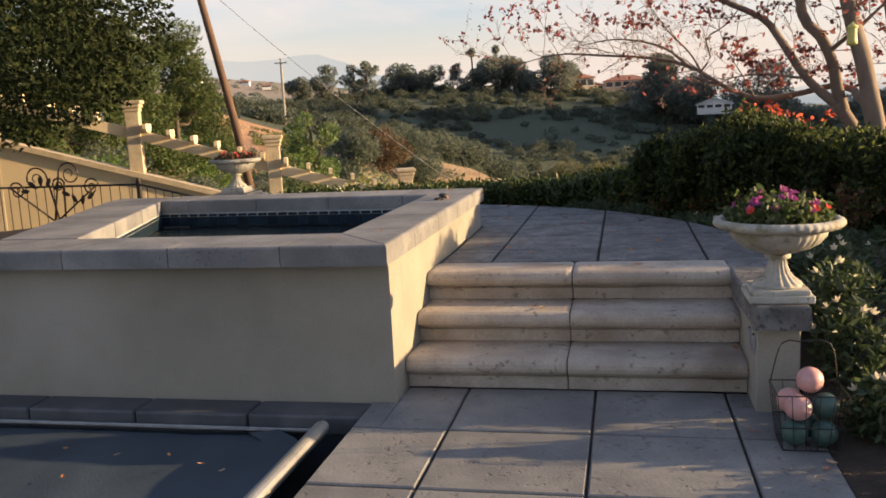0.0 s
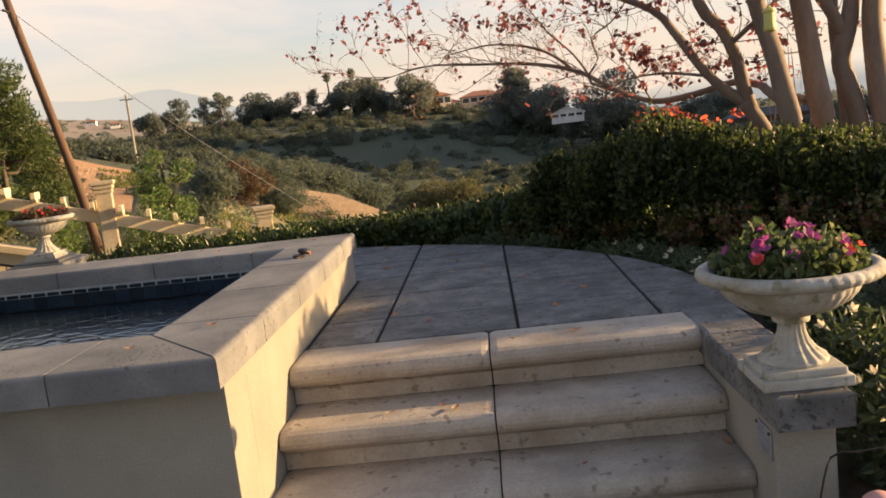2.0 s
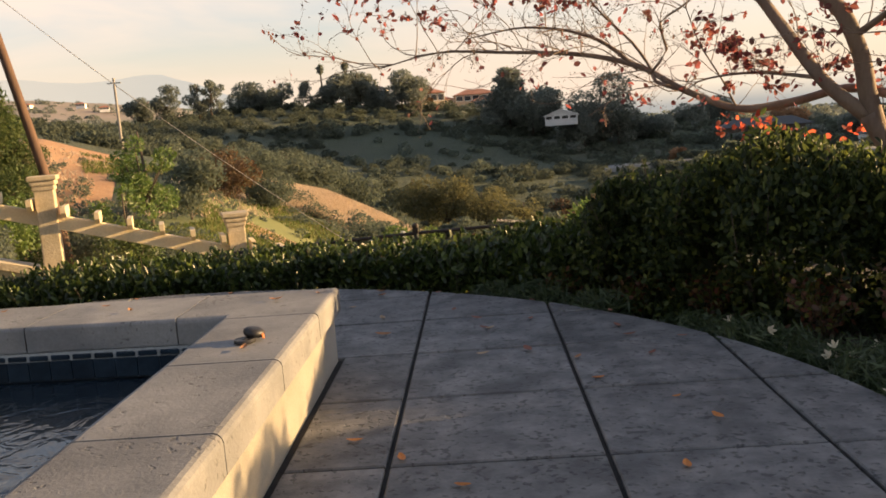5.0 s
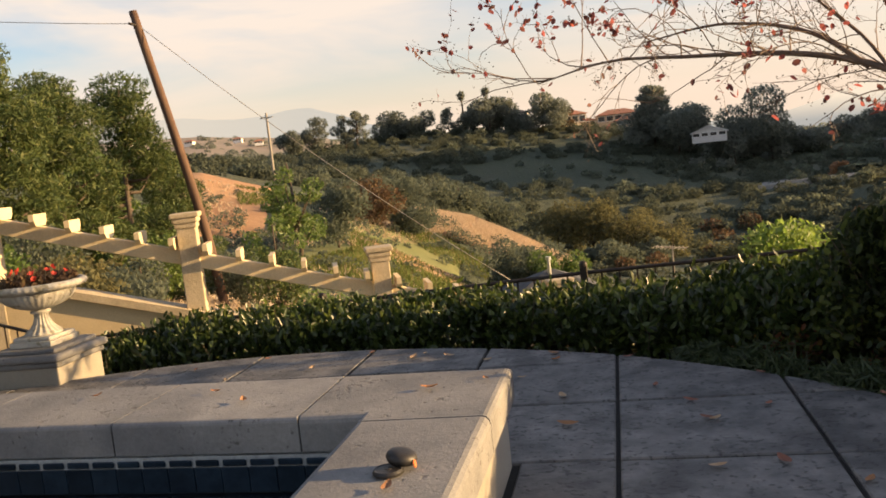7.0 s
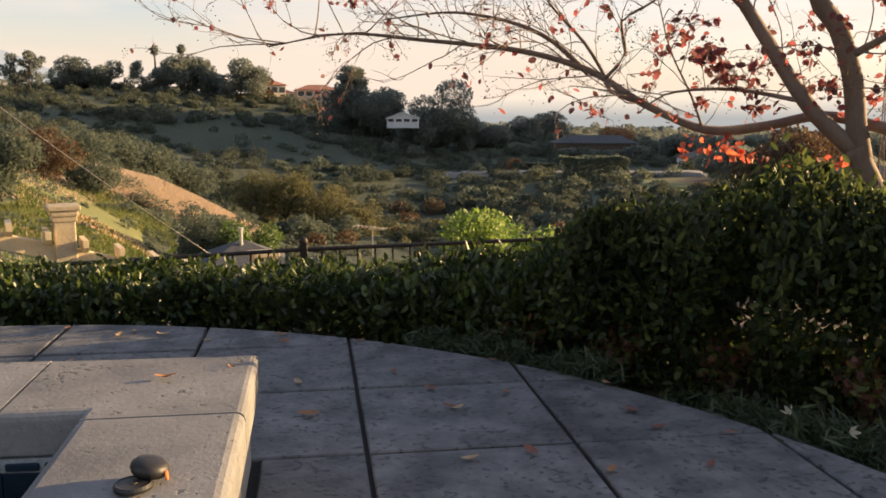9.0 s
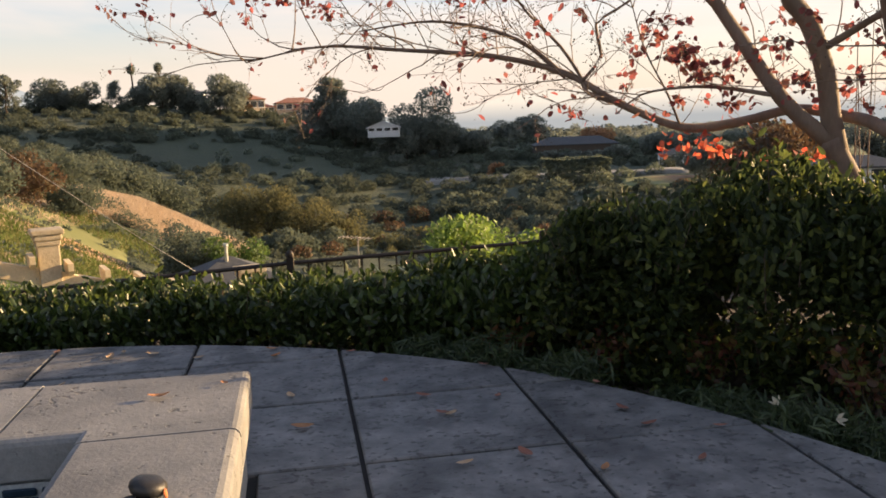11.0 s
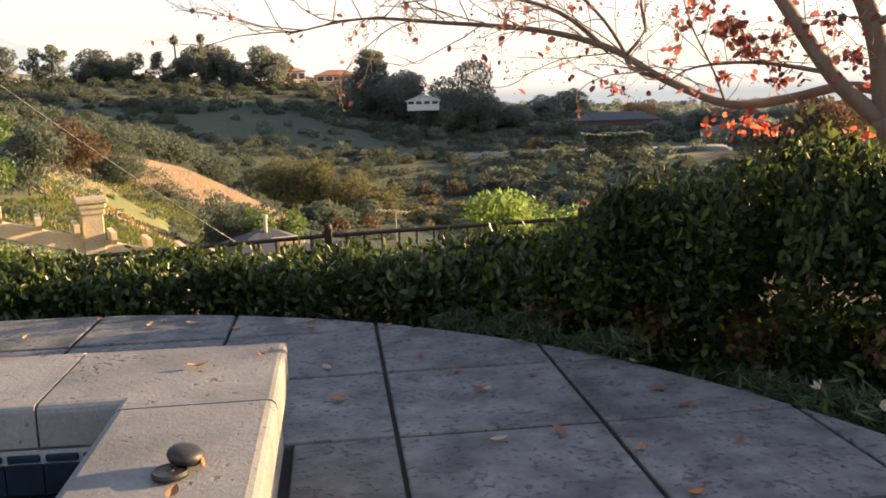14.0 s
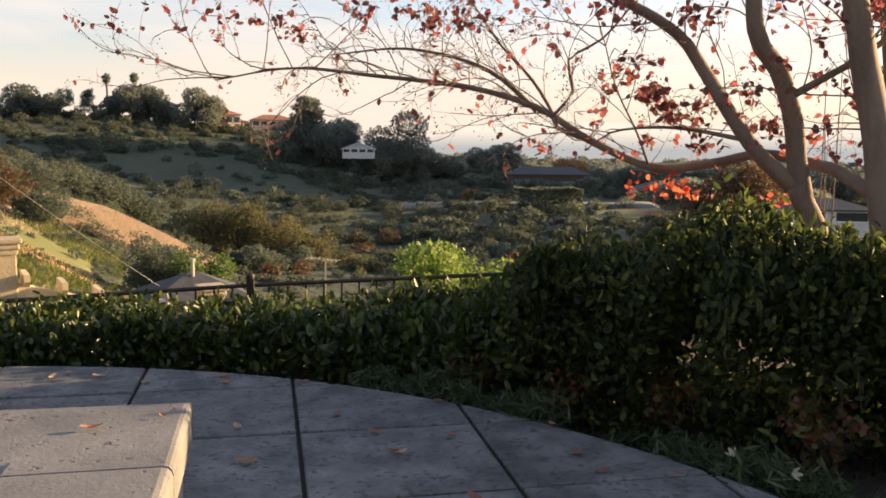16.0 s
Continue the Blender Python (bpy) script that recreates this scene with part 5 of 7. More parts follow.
# ---------------------------------------------------------------- basket of balls
def build_basket():
    b = thing("wire_basket", "dark wire basket with a handle on the patio", "basket", (1.0, -0.60, 0.0))
    w, d, h = 0.125, 0.10, 0.235
    def ring(z, k, name):
        bm = bmesh.new()
        c = [(-w * k, -d * k, z), (w * k, -d * k, z), (w * k, d * k, z), (-w * k, d * k, z)]
        for i in range(4):
            rod(bm, c[i], c[(i + 1) % 4], 0.0028, 6)
        part(name, bm, M_WIRE, b)
    ring(0.006, 0.86, "base_ring")
    ring(0.10, 0.94, "middle_ring")
    ring(h, 1.06, "top_ring")
    for i in range(6):
        t = -1 + 2 * i / 5
        for sy in (-1, 1):
            bm = bmesh.new()
            rod(bm, (t * w * 0.86, sy * d * 0.86, 0.006), (t * w * 1.06, sy * d * 1.06, h), 0.0018, 5)
            part("wire", bm, M_WIRE, b)
    for i in range(1, 4):
        t = -1 + 2 * i / 4
        for sx in (-1, 1):
            bm = bmesh.new()
            rod(bm, (sx * w * 0.86, t * d * 0.86, 0.006), (sx * w * 1.06, t * d * 1.06, h), 0.0018, 5)
            part("wire", bm, M_WIRE, b)
    for i in range(5):
        t = -1 + 2 * i / 4
        bm = bmesh.new()
        rod(bm, (t * w * 0.86, -d * 0.86, 0.007), (t * w * 0.86, d * 0.86, 0.007), 0.0018, 5)
        part("floor_wire", bm, M_WIRE, b)
    tube_part("handle", [(-w * 1.04, 0.09, h), (-w * 0.7, 0.09, h + 0.16), (-0.02, 0.088, h + 0.17), (0.10, 0.088, h + 0.16), (w * 1.04, 0.09, h)], 0.003, 0.003, M_WIRE, b, 6, 0.03)
    for (x, y, z), m, lab in (((-0.055, -0.03, 0.062), M_GREEN, "green"), ((0.058, -0.03, 0.062), M_GREEN, "green"), ((0.0, 0.045, 0.066), M_GREEN, "green"),
                              ((-0.062, 0.035, 0.172), M_PINK, "pale pink"), ((-0.042, -0.036, 0.166), M_PINK, "pale pink"), ((0.066, 0.0, 0.165), M_GREEN, "green"), ((0.012, 0.028, 0.262), M_PINK, "pink")):
        bm = bmesh.new()
        bmesh.ops.create_uvsphere(bm, u_segments=28, v_segments=18, radius=0.0525)
        for v in bm.verts:
            for zz in (-0.02, 0.0, 0.02):
                if abs(v.co.z - zz) < 0.004:
                    v.co *= 0.985
        ob = part("bocce_ball", bm, m, None, smooth=True)
        ob.location = (1.0 + x, -0.60 + y, z)
        ob.rotation_euler = (x * 9, y * 12, 1)
        tagged(ob, lab + " bocce ball in the wire basket", "ball", "bocce balls")


build_basket()

# ---- cap and ring lying on the coping
cap = thing("spa_fitting", "dark plastic cap and slotted ring on the coping", "fitting", (-0.955, 1.69, SPA_Z + 0.001))
cap.scale = (0.68, 0.68, 0.68)
for k in range(10):
    a = 2 * math.pi * k / 10
    bm = bmesh.new()
    rod(bm, (0.012 * math.cos(a), 0.012 * math.sin(a), 0.012), (0.042 * math.cos(a), 0.042 * math.sin(a), 0.012), 0.004, 5)
    bmesh.ops.translate(bm, verts=bm.verts, vec=(-0.02, -0.035, 0.0))
    part("spoke", bm, M_RUBBER, cap)
bm = bmesh.new()
lathe(bm, [(0.014, 0.004), (0.016, 0.012), (0.010, 0.02)], 16)
bmesh.ops.translate(bm, verts=bm.verts, vec=(-0.02, -0.035, 0.0))
part("hub", bm, M_RUBBER, cap)
bm = bmesh.new()
lathe(bm, [(0.040, 0.0), (0.050, 0.004), (0.052, 0.012), (0.046, 0.020), (0.040, 0.018)], 28)
bmesh.ops.translate(bm, verts=bm.verts, vec=(-0.02, -0.035, 0.0))
part("slotted_ring", bm, M_RUBBER, cap)
bm = bmesh.new()
lathe(bm, [(0.030, 0.018), (0.046, 0.022), (0.052, 0.034), (0.050, 0.046), (0.038, 0.057), (0.016, 0.060), (0.0001, 0.060)], 28)
bmesh.ops.rotate(bm, verts=bm.verts, cent=(0, 0, 0.03), matrix=Matrix.Rotation(0.22, 3, "Y"))
bmesh.ops.translate(bm, verts=bm.verts, vec=(0.012, 0.02, 0.0))
part("cap", bm, M_RUBBER, cap, smooth=True)
bm = bmesh.new()
lathe(bm, [(0.012, 0.0), (0.014, 0.003), (0.012, 0.006)], 14)
bmesh.ops.rotate(bm, verts=bm.verts, cent=(0, 0, 0), matrix=Matrix.Rotation(1.4, 3, "Y"))
bmesh.ops.translate(bm, verts=bm.verts, vec=(0.058, -0.002, 0.02))
part("plug", bm, M_ORANGE, cap)

# ---------------------------------------------------------------- fallen leaves
def fallen(x, y, z, size, turn, curl):
    bm = bmesh.new()
    n = 6
    rows = []
    for k in range(n + 1):
        t = k / n
        w = size * 0.24 * math.sin(math.pi * min(1, t * 0.92 + 0.04)) ** 0.8
        h = curl * size * (t - 0.5) ** 2 + 0.004
        rows.append([bm.verts.new((size * (t - 0.5), s * w, h + abs(s) * w * 0.35)) for s in (-1, 0, 1)])
    for a, b in zip(rows, rows[1:]):
        for i in range(2):
            bm.faces.new((a[i], b[i], b[i + 1], a[i + 1]))
    ob = part("fallen_leaf", bm, M_LEAVES[int(abs(turn * 7)) % len(M_LEAVES)], None)
    ob.location, ob.rotation_euler = (x, y, z), (random.uniform(-0.1, 0.1), random.uniform(-0.1, 0.1), turn)
    return tagged(ob, "dry brown fallen leaf on the paving", "leaf", "fallen leaves")


M_LEAVES = [surface("dead_leaf_a", (0.34, 0.15, 0.07), (0.42, 0.22, 0.10), 40, 200, 0.8, 0.3, None, vary=0.2),
            surface("dead_leaf_b", (0.42, 0.28, 0.16), (0.52, 0.36, 0.22), 40, 200, 0.8, 0.3, None, vary=0.2),
            surface("dead_leaf_c", (0.42, 0.14, 0.04), (0.55, 0.22, 0.05), 40, 200, 0.8, 0.3, None, vary=0.2),
            surface("dead_leaf_d", (0.20, 0.08, 0.055), (0.28, 0.12, 0.08), 40, 200, 0.8, 0.3, None, vary=0.2)]
for k, (x, y, s) in enumerate([(-0.669, 2.85, 0.075), (0.407, 3.03, 0.05), (0.416, 2.574, 0.06), (0.392, 2.74, 0.055), (-0.45, 3.75, 0.05), (0.06, 3.38, 0.05), (0.45, 2.28, 0.045),
                               (-0.2, 2.86, 0.05), (0.02, 2.98, 0.045), (0.62, 2.50, 0.045), (-0.35, 3.28, 0.045), (-0.28, 1.15, 0.045), (0.32, 1.2, 0.05), (-0.62, 1.52, 0.05), (-0.46, 1.36, 0.05),
                               (0.2, 2.0, 0.05), (0.5, 1.55, 0.05), (0.42, 1.75, 0.04), (-1.3, 3.3, 0.05), (-1.9, 3.0, 0.05), (-2.2, 3.2, 0.045), (-1.6, 3.6, 0.04), (-2.6, 3.3, 0.05), (-2.0, 3.9, 0.05), (-1.1, 3.85, 0.05),
                               (-1.45, 4.05, 0.05), (-2.9, 3.5, 0.05), (-2.4, 3.75, 0.04), (-0.9, 3.5, 0.04)]):
    fallen(x, y, DECK_Z + 0.003, s, k * 1.7, 0.5)
shed = random.Random(17)
for k in range(26):
    a, rr = radians(shed.uniform(28, 128)), CR - 0.06 - 0.9 * shed.random() ** 1.6
    x, y = CX + rr * math.cos(a), CY + rr * math.sin(a)
    if y > 2.65 or x > -0.7:
        fallen(x, y, DECK_Z + 0.003, shed.uniform(0.04, 0.068), k * 1.9, 0.5)
for k, (x, y, s) in enumerate([(-1.02, 2.33, 0.055), (-0.86, 2.4, 0.03), (-0.95, 1.58, 0.045), (-0.95, 0.12, 0.045), (-1.75, 2.42, 0.04), (-1.6, 2.3, 0.045), (-2.2, 2.45, 0.04), (-1.15, -0.12, 0.035)]):
    fallen(x, y, SPA_Z + 0.003, s, k * 2.3, 0.6)
for k, (x, y, z, s) in enumerate([(0.36, 0.70, 3 * R, 0.06), (-0.15, 0.36, 2 * R, 0.06), (-0.2, 0.41, 2 * R, 0.035), (0.3, 0.12, R, 0.03), (0.82, 0.2, R, 0.05), (-0.4, 0.38, 2 * R, 0.04), (0.80, -0.48, 0, 0.035), (0.83, -0.50, 0, 0.03), (0.1, 0.66, 3 * R, 0.03),
                                  (1.05, -0.80, 0, 0.05), (1.02, -0.86, 0, 0.04), (0.45, -0.62, 0, 0.025), (0.5, -0.9, 0, 0.02)]):
    fallen(x, y, z + 0.003, s, k * 1.3, 0.5)
for k, (x, y) in enumerate([(-1.55, -0.86), (-1.75, -0.78), (-2.0, -0.80), (-2.3, -0.75), (-2.1, -1.05), (-1.42, -0.92), (-2.6, -0.9)]):
    fallen(x, y, -0.078, 0.035, k * 2.1, 0.5)


# ---------------------------------------------------------------- flower bed plants
def flower_clump(at, radius, height, seed, blooms):
    rng = np.random.default_rng(seed)
    t = thing("flowering_shrub", "low leafy shrub with cream blooms in the bed", "shrub", at, group="bed shrubs")
    n = int((3600 if at[1] < 0.9 else 2600) * radius)
    pts, out = blob_points(rng, n, (0, 0, height * 0.45), (radius, radius, height * 0.55), 0.35)
    pts = pts[pts[:, 2] > 0]
    ob = new("foliage", leaf_mesh("foliage", pts, 0.062 if at[1] < 0.9 and radius > 0.16 else 0.085, 0.021 if at[1] < 0.9 and radius > 0.16 else 0.0085, L_BED, rng, 0.35, 0.2, np.column_stack([pts[:, 0], pts[:, 1], 0 * pts[:, 0]]) / radius))
    ob.parent = t
    tagged(ob, kind="stuff")
    for k in range(blooms):
        a, e = rng.uniform(2.2, 5.4), rng.uniform(0.2, 1.3)
        c = Vector((radius * math.cos(e) * math.cos(a), radius * math.cos(e) * math.sin(a), height * (0.5 + 0.55 * math.sin(e))))
        bm = bmesh.new()
        tilt = Matrix.Translation(c) @ Matrix.Rotation(rng.uniform(0.3, 1.2), 4, Vector((-math.sin(a), math.cos(a), 0)))
        mid = bm.verts.new(tilt @ Vector((0, 0, -0.02)))
        ring = [bm.verts.new(tilt @ Vector((0.017 * (1 + 0.25 * math.cos(5 * w)) * math.cos(w), 0.017 * (1 + 0.25 * math.cos(5 * w)) * math.sin(w), 0.008 * math.cos(5 * w)))) for w in [2 * math.pi * q / 20 for q in range(20)]]
        for q in range(20):
            bm.faces.new((mid, ring[q], ring[(q + 1) % 20]))
        part("bloom", bm, L_CREAM, t)
    return t


for k, (x, y, r, h, b) in enumerate([(1.30, -0.10, 0.20, 0.42, 5), (1.33, -0.50, 0.19, 0.30, 5), (1.34, 0.35, 0.22, 0.42, 2), (1.75, 0.15, 0.28, 0.45, 4), (1.75, -0.45, 0.28, 0.35, 2), (1.45, -1.1, 0.24, 0.22, 0),
                                     (1.42, 0.85, 0.24, 0.30, 4), (1.35, 1.30, 0.22, 0.20, 3), (1.24, 1.75, 0.20, 0.15, 4), (1.12, 2.15, 0.16, 0.12, 3), (1.0, 2.52, 0.15, 0.10, 1), (0.72, 2.95, 0.15, 0.10, 0), (1.6, 1.7, 0.25, 0.18, 2), (1.5, 2.2, 0.25, 0.16, 1), (1.9, 1.0, 0.3, 0.3, 1), (2.3, 0.3, 0.35, 0.4, 0), (2.2, -0.6, 0.35, 0.35, 0), (2.0, -1.4, 0.35, 0.3, 0)]):
    flower_clump((x, y, bed_z(x, y) - 0.02), r, h, 100 + k, b)


L_UNDER = leaf_mat("understory_leaf", [(0.05, 0.07, 0.018), (0.13, 0.14, 0.03), (0.20, 0.07, 0.045), (0.09, 0.05, 0.03), (0.15, 0.16, 0.04)], 0.45, 0.45, 0.4)


def understory_shrub(at, radius, height, seed):
    """A loose low shrub: bare stems that fan out, small leaves towards their ends."""
    rng = np.random.default_rng(seed)
    t = thing("understory_shrub", "low shrub with yellow-green and reddish leaves under the hedge", "shrub", at, group="understory shrubs")
    v, f, pts = [], [], []
    for _ in range(26):
        a, lean = rng.uniform(0, 2 * math.pi), rng.uniform(0.2, 1.0)
        tip = Vector((radius * lean * math.cos(a), radius * lean * math.sin(a), height * rng.uniform(0.6, 1.0)))
        mid = tip * 0.5 + Vector((0, 0, height * 0.12))
        line = smooth_line([Vector((tip.x * 0.1, tip.y * 0.1, 0)), mid, tip], 0.05)
        tube(v, f, line, 0.004, 0.0015, 4)
        for c in line[len(line) // 3:]:
            for _ in range(4):
                pts.append(tuple(c + Vector(rng.normal(size=3) * 0.022)))
    ob = new("stem_mass", raw_mesh("stem_mass", v, f, M_BARKD))
    ob.parent = t
    tagged(ob, kind="stuff")
    ob = new("foliage", leaf_mesh("foliage", np.array(pts), 0.034, 0.02, L_UNDER, rng, 0.3, 0.2, oval=True))
    ob.parent = t
    tagged(ob, kind="stuff")


for k, (x, y, r, h) in enumerate([(1.55, 2.50, 0.24, 0.36), (1.88, 2.32, 0.26, 0.42), (2.2, 2.15, 0.26, 0.40), (1.28, 2.72, 0.20, 0.30), (0.62, 3.42, 0.18, 0.22), (0.25, 3.72, 0.16, 0.20), (0.92, 3.15, 0.16, 0.22), (2.5, 1.95, 0.26, 0.40)]):
    understory_shrub((x, y, bed_z(x, y) - 0.02), r, h, 400 + k)

for k in range(20):
    th = radians(5 + 2.6 * k)
    if 32 < math.degrees(th) < 41:
        continue
    rr = CR + 0.11 + 0.07 * (k % 2)
    x, y = CX + rr * math.cos(th), CY + rr * math.sin(th)
    flower_clump((x, y, 0.40), 0.12 + 0.02 * (k % 3), 0.12 + 0.03 * (k % 3), 260 + k, 2 if k in (2, 5, 8) else 0)
for k in range(9):
    x, y = 1.25 + 1.5 * random.random(), 0.9 + 1.7 * random.random()
    if math.hypot(x - CX, y - CY) > CR + 0.12:
        flower_clump((x, y, bed_z(x, y) - 0.02), 0.17, 0.13, 200 + k, 1 if k % 6 == 0 else 0)


# ---------------------------------------------------------------- iron fence behind the hedge
def fence_line(name, label, pts, top_z, drop, gap, posts, post_h=0.0):
    t = thing(name, label, "fence")
    line = [Vector((*p, z)) for p, z in zip(pts, top_z)]
    bm = bmesh.new()
    for a, b in zip(line, line[1:]):
        rod(bm, a, b, 0.014, 8)
    part("top_rail", bm, M_IRON, t)
    bm = bmesh.new()
    for a, b in zip(line, line[1:]):
        rod(bm, a - Vector((0, 0, drop)), b - Vector((0, 0, drop)), 0.010, 6)
    part("bottom_rail", bm, M_IRON, t)
    me = None
    for a, b in zip(line, line[1:]):
        n = max(1, int((b - a).length / gap))
        for k in range(n):
            p = a.lerp(b, k / n)
            if me is None:
                q = bmesh.new()
                rod(q, (0, 0, -drop), (0, 0, 0), 0.0065, 5)
                me = mesh_of("baluster", q, M_IRON)
            ob = new("baluster", me)
            ob.location, ob.parent = p, t
    for i in posts:
        p = line[i]
        bm = bmesh.new()
        box(bm, (p.x - 0.025, p.y - 0.025, p.z - drop - 0.25), (p.x + 0.025, p.y + 0.025, p.z + 0.045 + post_h), 0.004)
        bmesh.ops.create_uvsphere(bm, u_segments=10, v_segments=7, radius=0.03, matrix=Matrix.Translation((p.x, p.y, p.z + 0.055 + post_h)))
        part("post", bm, M_IRON, t)
    return t


fence_line("iron_fence", "black iron railing behind the hedge", [(-4.4, 5.35), (-2.55, 5.65), (-0.71, 5.87), (1.1, 6.05), (3.0, 6.2), (4.9, 6.3)], [0.46, 0.54, 0.585, 0.60, 0.62, 0.64], 0.78, 0.115, [0, 1, 2, 3, 4, 5])
fence_line("iron_railing", "dark iron railing of the garden stair", [(-9.5, 6.0), (-5.75, 5.72), (-4.4, 5.35)], [0.70, 0.70, 0.46], 0.62, 0.14, [0, 1])


def scroll_iron():
    t = thing("iron_scroll", "wrought iron scroll ornament on the railing", "ornament", (-6.95, 5.78, 0.70))
    def spiral(cx, cz, r, turns, flip, tail):
        pts = [Vector((cx + tail[0], 0, cz + tail[1]))]
        for k in range(26):
            a = k / 25 * turns * 2 * math.pi
            rr = r * (1 - 0.8 * k / 25)
            pts.append(Vector((cx + flip * rr * math.cos(a + 0.4), 0, cz + rr * math.sin(a + 0.4))))
        return pts
    for cx, cz, r, fl, tail in ((-0.32, 0.10, 0.17, 1, (0.3, -0.6)), (0.18, 0.16, 0.16, -1, (-0.3, -0.7)), (0.48, -0.02, 0.12, 1, (-0.5, -0.4)), (-0.62, -0.04, 0.12, -1, (0.5, -0.4)), (0.0, 0.02, 0.10, 1, (0.05, -0.6))):
        v, f = [], []
        tube(v, f, spiral(cx, cz, r, 1.6, fl, tail), 0.012, 0.008, 6)
        ob = new("scroll", raw_mesh("scroll", v, f, M_IRON, True))
        ob.parent = t
    for k in range(9):
        a = k * 0.7
        bm = bmesh.new()
        bmesh.ops.create_uvsphere(bm, u_segments=8, v_segments=6, radius=0.05, matrix=Matrix.Translation((-0.5 + 0.12 * k, 0, -0.05 + 0.13 * math.sin(a))) @ Matrix.Rotation(a, 4, "Y") @ Matrix.Diagonal((1.3, 0.25, 0.6, 1)))
        part("iron_leaf", bm, M_IRON, t)


scroll_iron()

# ---------------------------------------------------------------- sloping pergola and garden wall
PA, PDIR, PSTEP, PDROP = Vector((-7.08, 7.92)), Vector((0.940, 0.342)), 2.075, -0.635


def along(s):
    p = PA + PDIR * s
    return p.x, p.y


def build_pergola():
    ang = math.atan2(PDIR.y, PDIR.x)
    perg = thing("pergola", "sloping cream timber pergola beam with short rafters", "pergola")
    top0 = 1.83
    slope = PDROP / PSTEP
    def beam(s0, s1, name):
        bm = bmesh.new()
        z0, z1 = top0 - 0.43 + slope * s0, top0 - 0.43 + slope * s1
        vs = []
        for s, z in ((s0, z0), (s1, z1)):
            x, y = along(s)
            for off in (-0.055, 0.055):
                for dz in (-0.17, 0.0):
                    vs.append(bm.verts.new((x - PDIR.y * off, y + PDIR.x * off, z + dz)))
        for q in ((0, 1, 3, 2), (4, 6, 7, 5), (0, 4, 5, 1), (2, 3, 7, 6), (1, 5, 7, 3), (0, 2, 6, 4)):
            bm.faces.new([vs[i] for i in q])
        bmesh.ops.recalc_face_normals(bm, faces=bm.faces)
        bmesh.ops.bevel(bm, geom=list(bm.edges), offset=0.006, segments=1, affect="EDGES")
        part(name, bm, M_PERG, perg)
    for i in range(-3, 4):
        beam(i * PSTEP + 0.002, (i + 1) * PSTEP - 0.002, "beam")
    n = 0
    for k in range(-18, 26):
        s = 0.19 + k * 0.345
        if abs((s + 0.02) % PSTEP - 0.0) < 0.14 or abs((s + 0.02) % PSTEP - PSTEP) < 0.14:
            continue
        x, y = along(s)
        z = top0 - 0.43 + slope * s
        bm = bmesh.new()
        # a rafter tail, cut to a slant at its end
        prof = [(-0.16, -0.005), (0.16, -0.005), (0.22, 0.05), (0.22, 0.125), (-0.22, 0.125), (-0.22, 0.05)]
        front = [bm.verts.new((-0.027, u, w)) for u, w in prof]
        back = [bm.verts.new((0.027, u, w)) for u, w in prof]
        m_ = len(prof)
        bm.faces.new(front)
        bm.faces.new(list(reversed(back)))
        for i in range(m_):
            bm.faces.new((front[i], back[i], back[(i + 1) % m_], front[(i + 1) % m_]))
        bmesh.ops.recalc_face_normals(bm, faces=bm.faces)
        bmesh.ops.transform(bm, matrix=Matrix.Translation((x, y, z)) @ Matrix.Rotation(ang, 4, "Z"), verts=bm.verts)
        part("rafter", bm, M_PERG, perg)
    for i in range(-2, 5):
        x, y = along(i * PSTEP)
        top = top0 + PDROP * i
        col = thing("garden_column", "square stucco column with a moulded cap", "column", (x, y, 0), group="pergola columns")
        rot = Matrix.Rotation(ang, 4, "Z")
        def lump(b, wob):
            for v in b.verts:
                v.co += Vector((1, 1, 0)) * (wob * noise.noise(v.co * 4 + Vector((i, 0, 0))))
        bm = bmesh.new()
        box(bm, (-0.105, -0.105, top - 2.6), (0.105, 0.105, top - 0.11), 0.012, 2, rot)
        part("shaft", bm, M_COL, col)
        bm = bmesh.new()
        box(bm, (-0.120, -0.120, top - 0.17), (0.120, 0.120, top - 0.115), 0.012, 2, rot)
        box(bm, (-0.138, -0.138, top - 0.116), (0.138, 0.138, top - 0.055), 0.02, 2, rot)
        box(bm, (-0.158, -0.158, top - 0.056), (0.158, 0.158, top), 0.014, 2, rot)
        part("cap", bm, M_COL, col)
    # garden wall that follows the slope, just in front of the columns
    wall = thing("garden_wall", "sloping tan stucco wall with a stone cap", "wall", kind="structure")
    for name, d0, d1, lo, hi, mat in (("wall", -0.10, 0.10, -3.0, 0.0, M_WALL), ("cap", -0.17, 0.17, 0.0, 0.085, M_COL)):
        bm = bmesh.new()
        ring = []
        for s in (-6.5, -2.0, 2.0, 4.15, 6.2, 9.0):
            x, y = along(s)
            z = top0 - 1.17 + slope * s * (1.0 if s < 2.2 else 0.95)
            ring.append([bm.verts.new((x - PDIR.y * d, y + PDIR.x * d, z + h)) for d, h in ((d0, lo), (d1, lo), (d1, hi), (d0, hi))])
        for a, b in zip(ring, ring[1:]):
            for i in range(4):
                bm.faces.new((a[i], b[i], b[(i + 1) % 4], a[(i + 1) % 4]))
        bm.faces.new(ring[0])
        bm.faces.new(list(reversed(ring[-1])))
        bmesh.ops.recalc_face_normals(bm, faces=bm.faces)
        part(name, bm, mat, wall)


build_pergola()

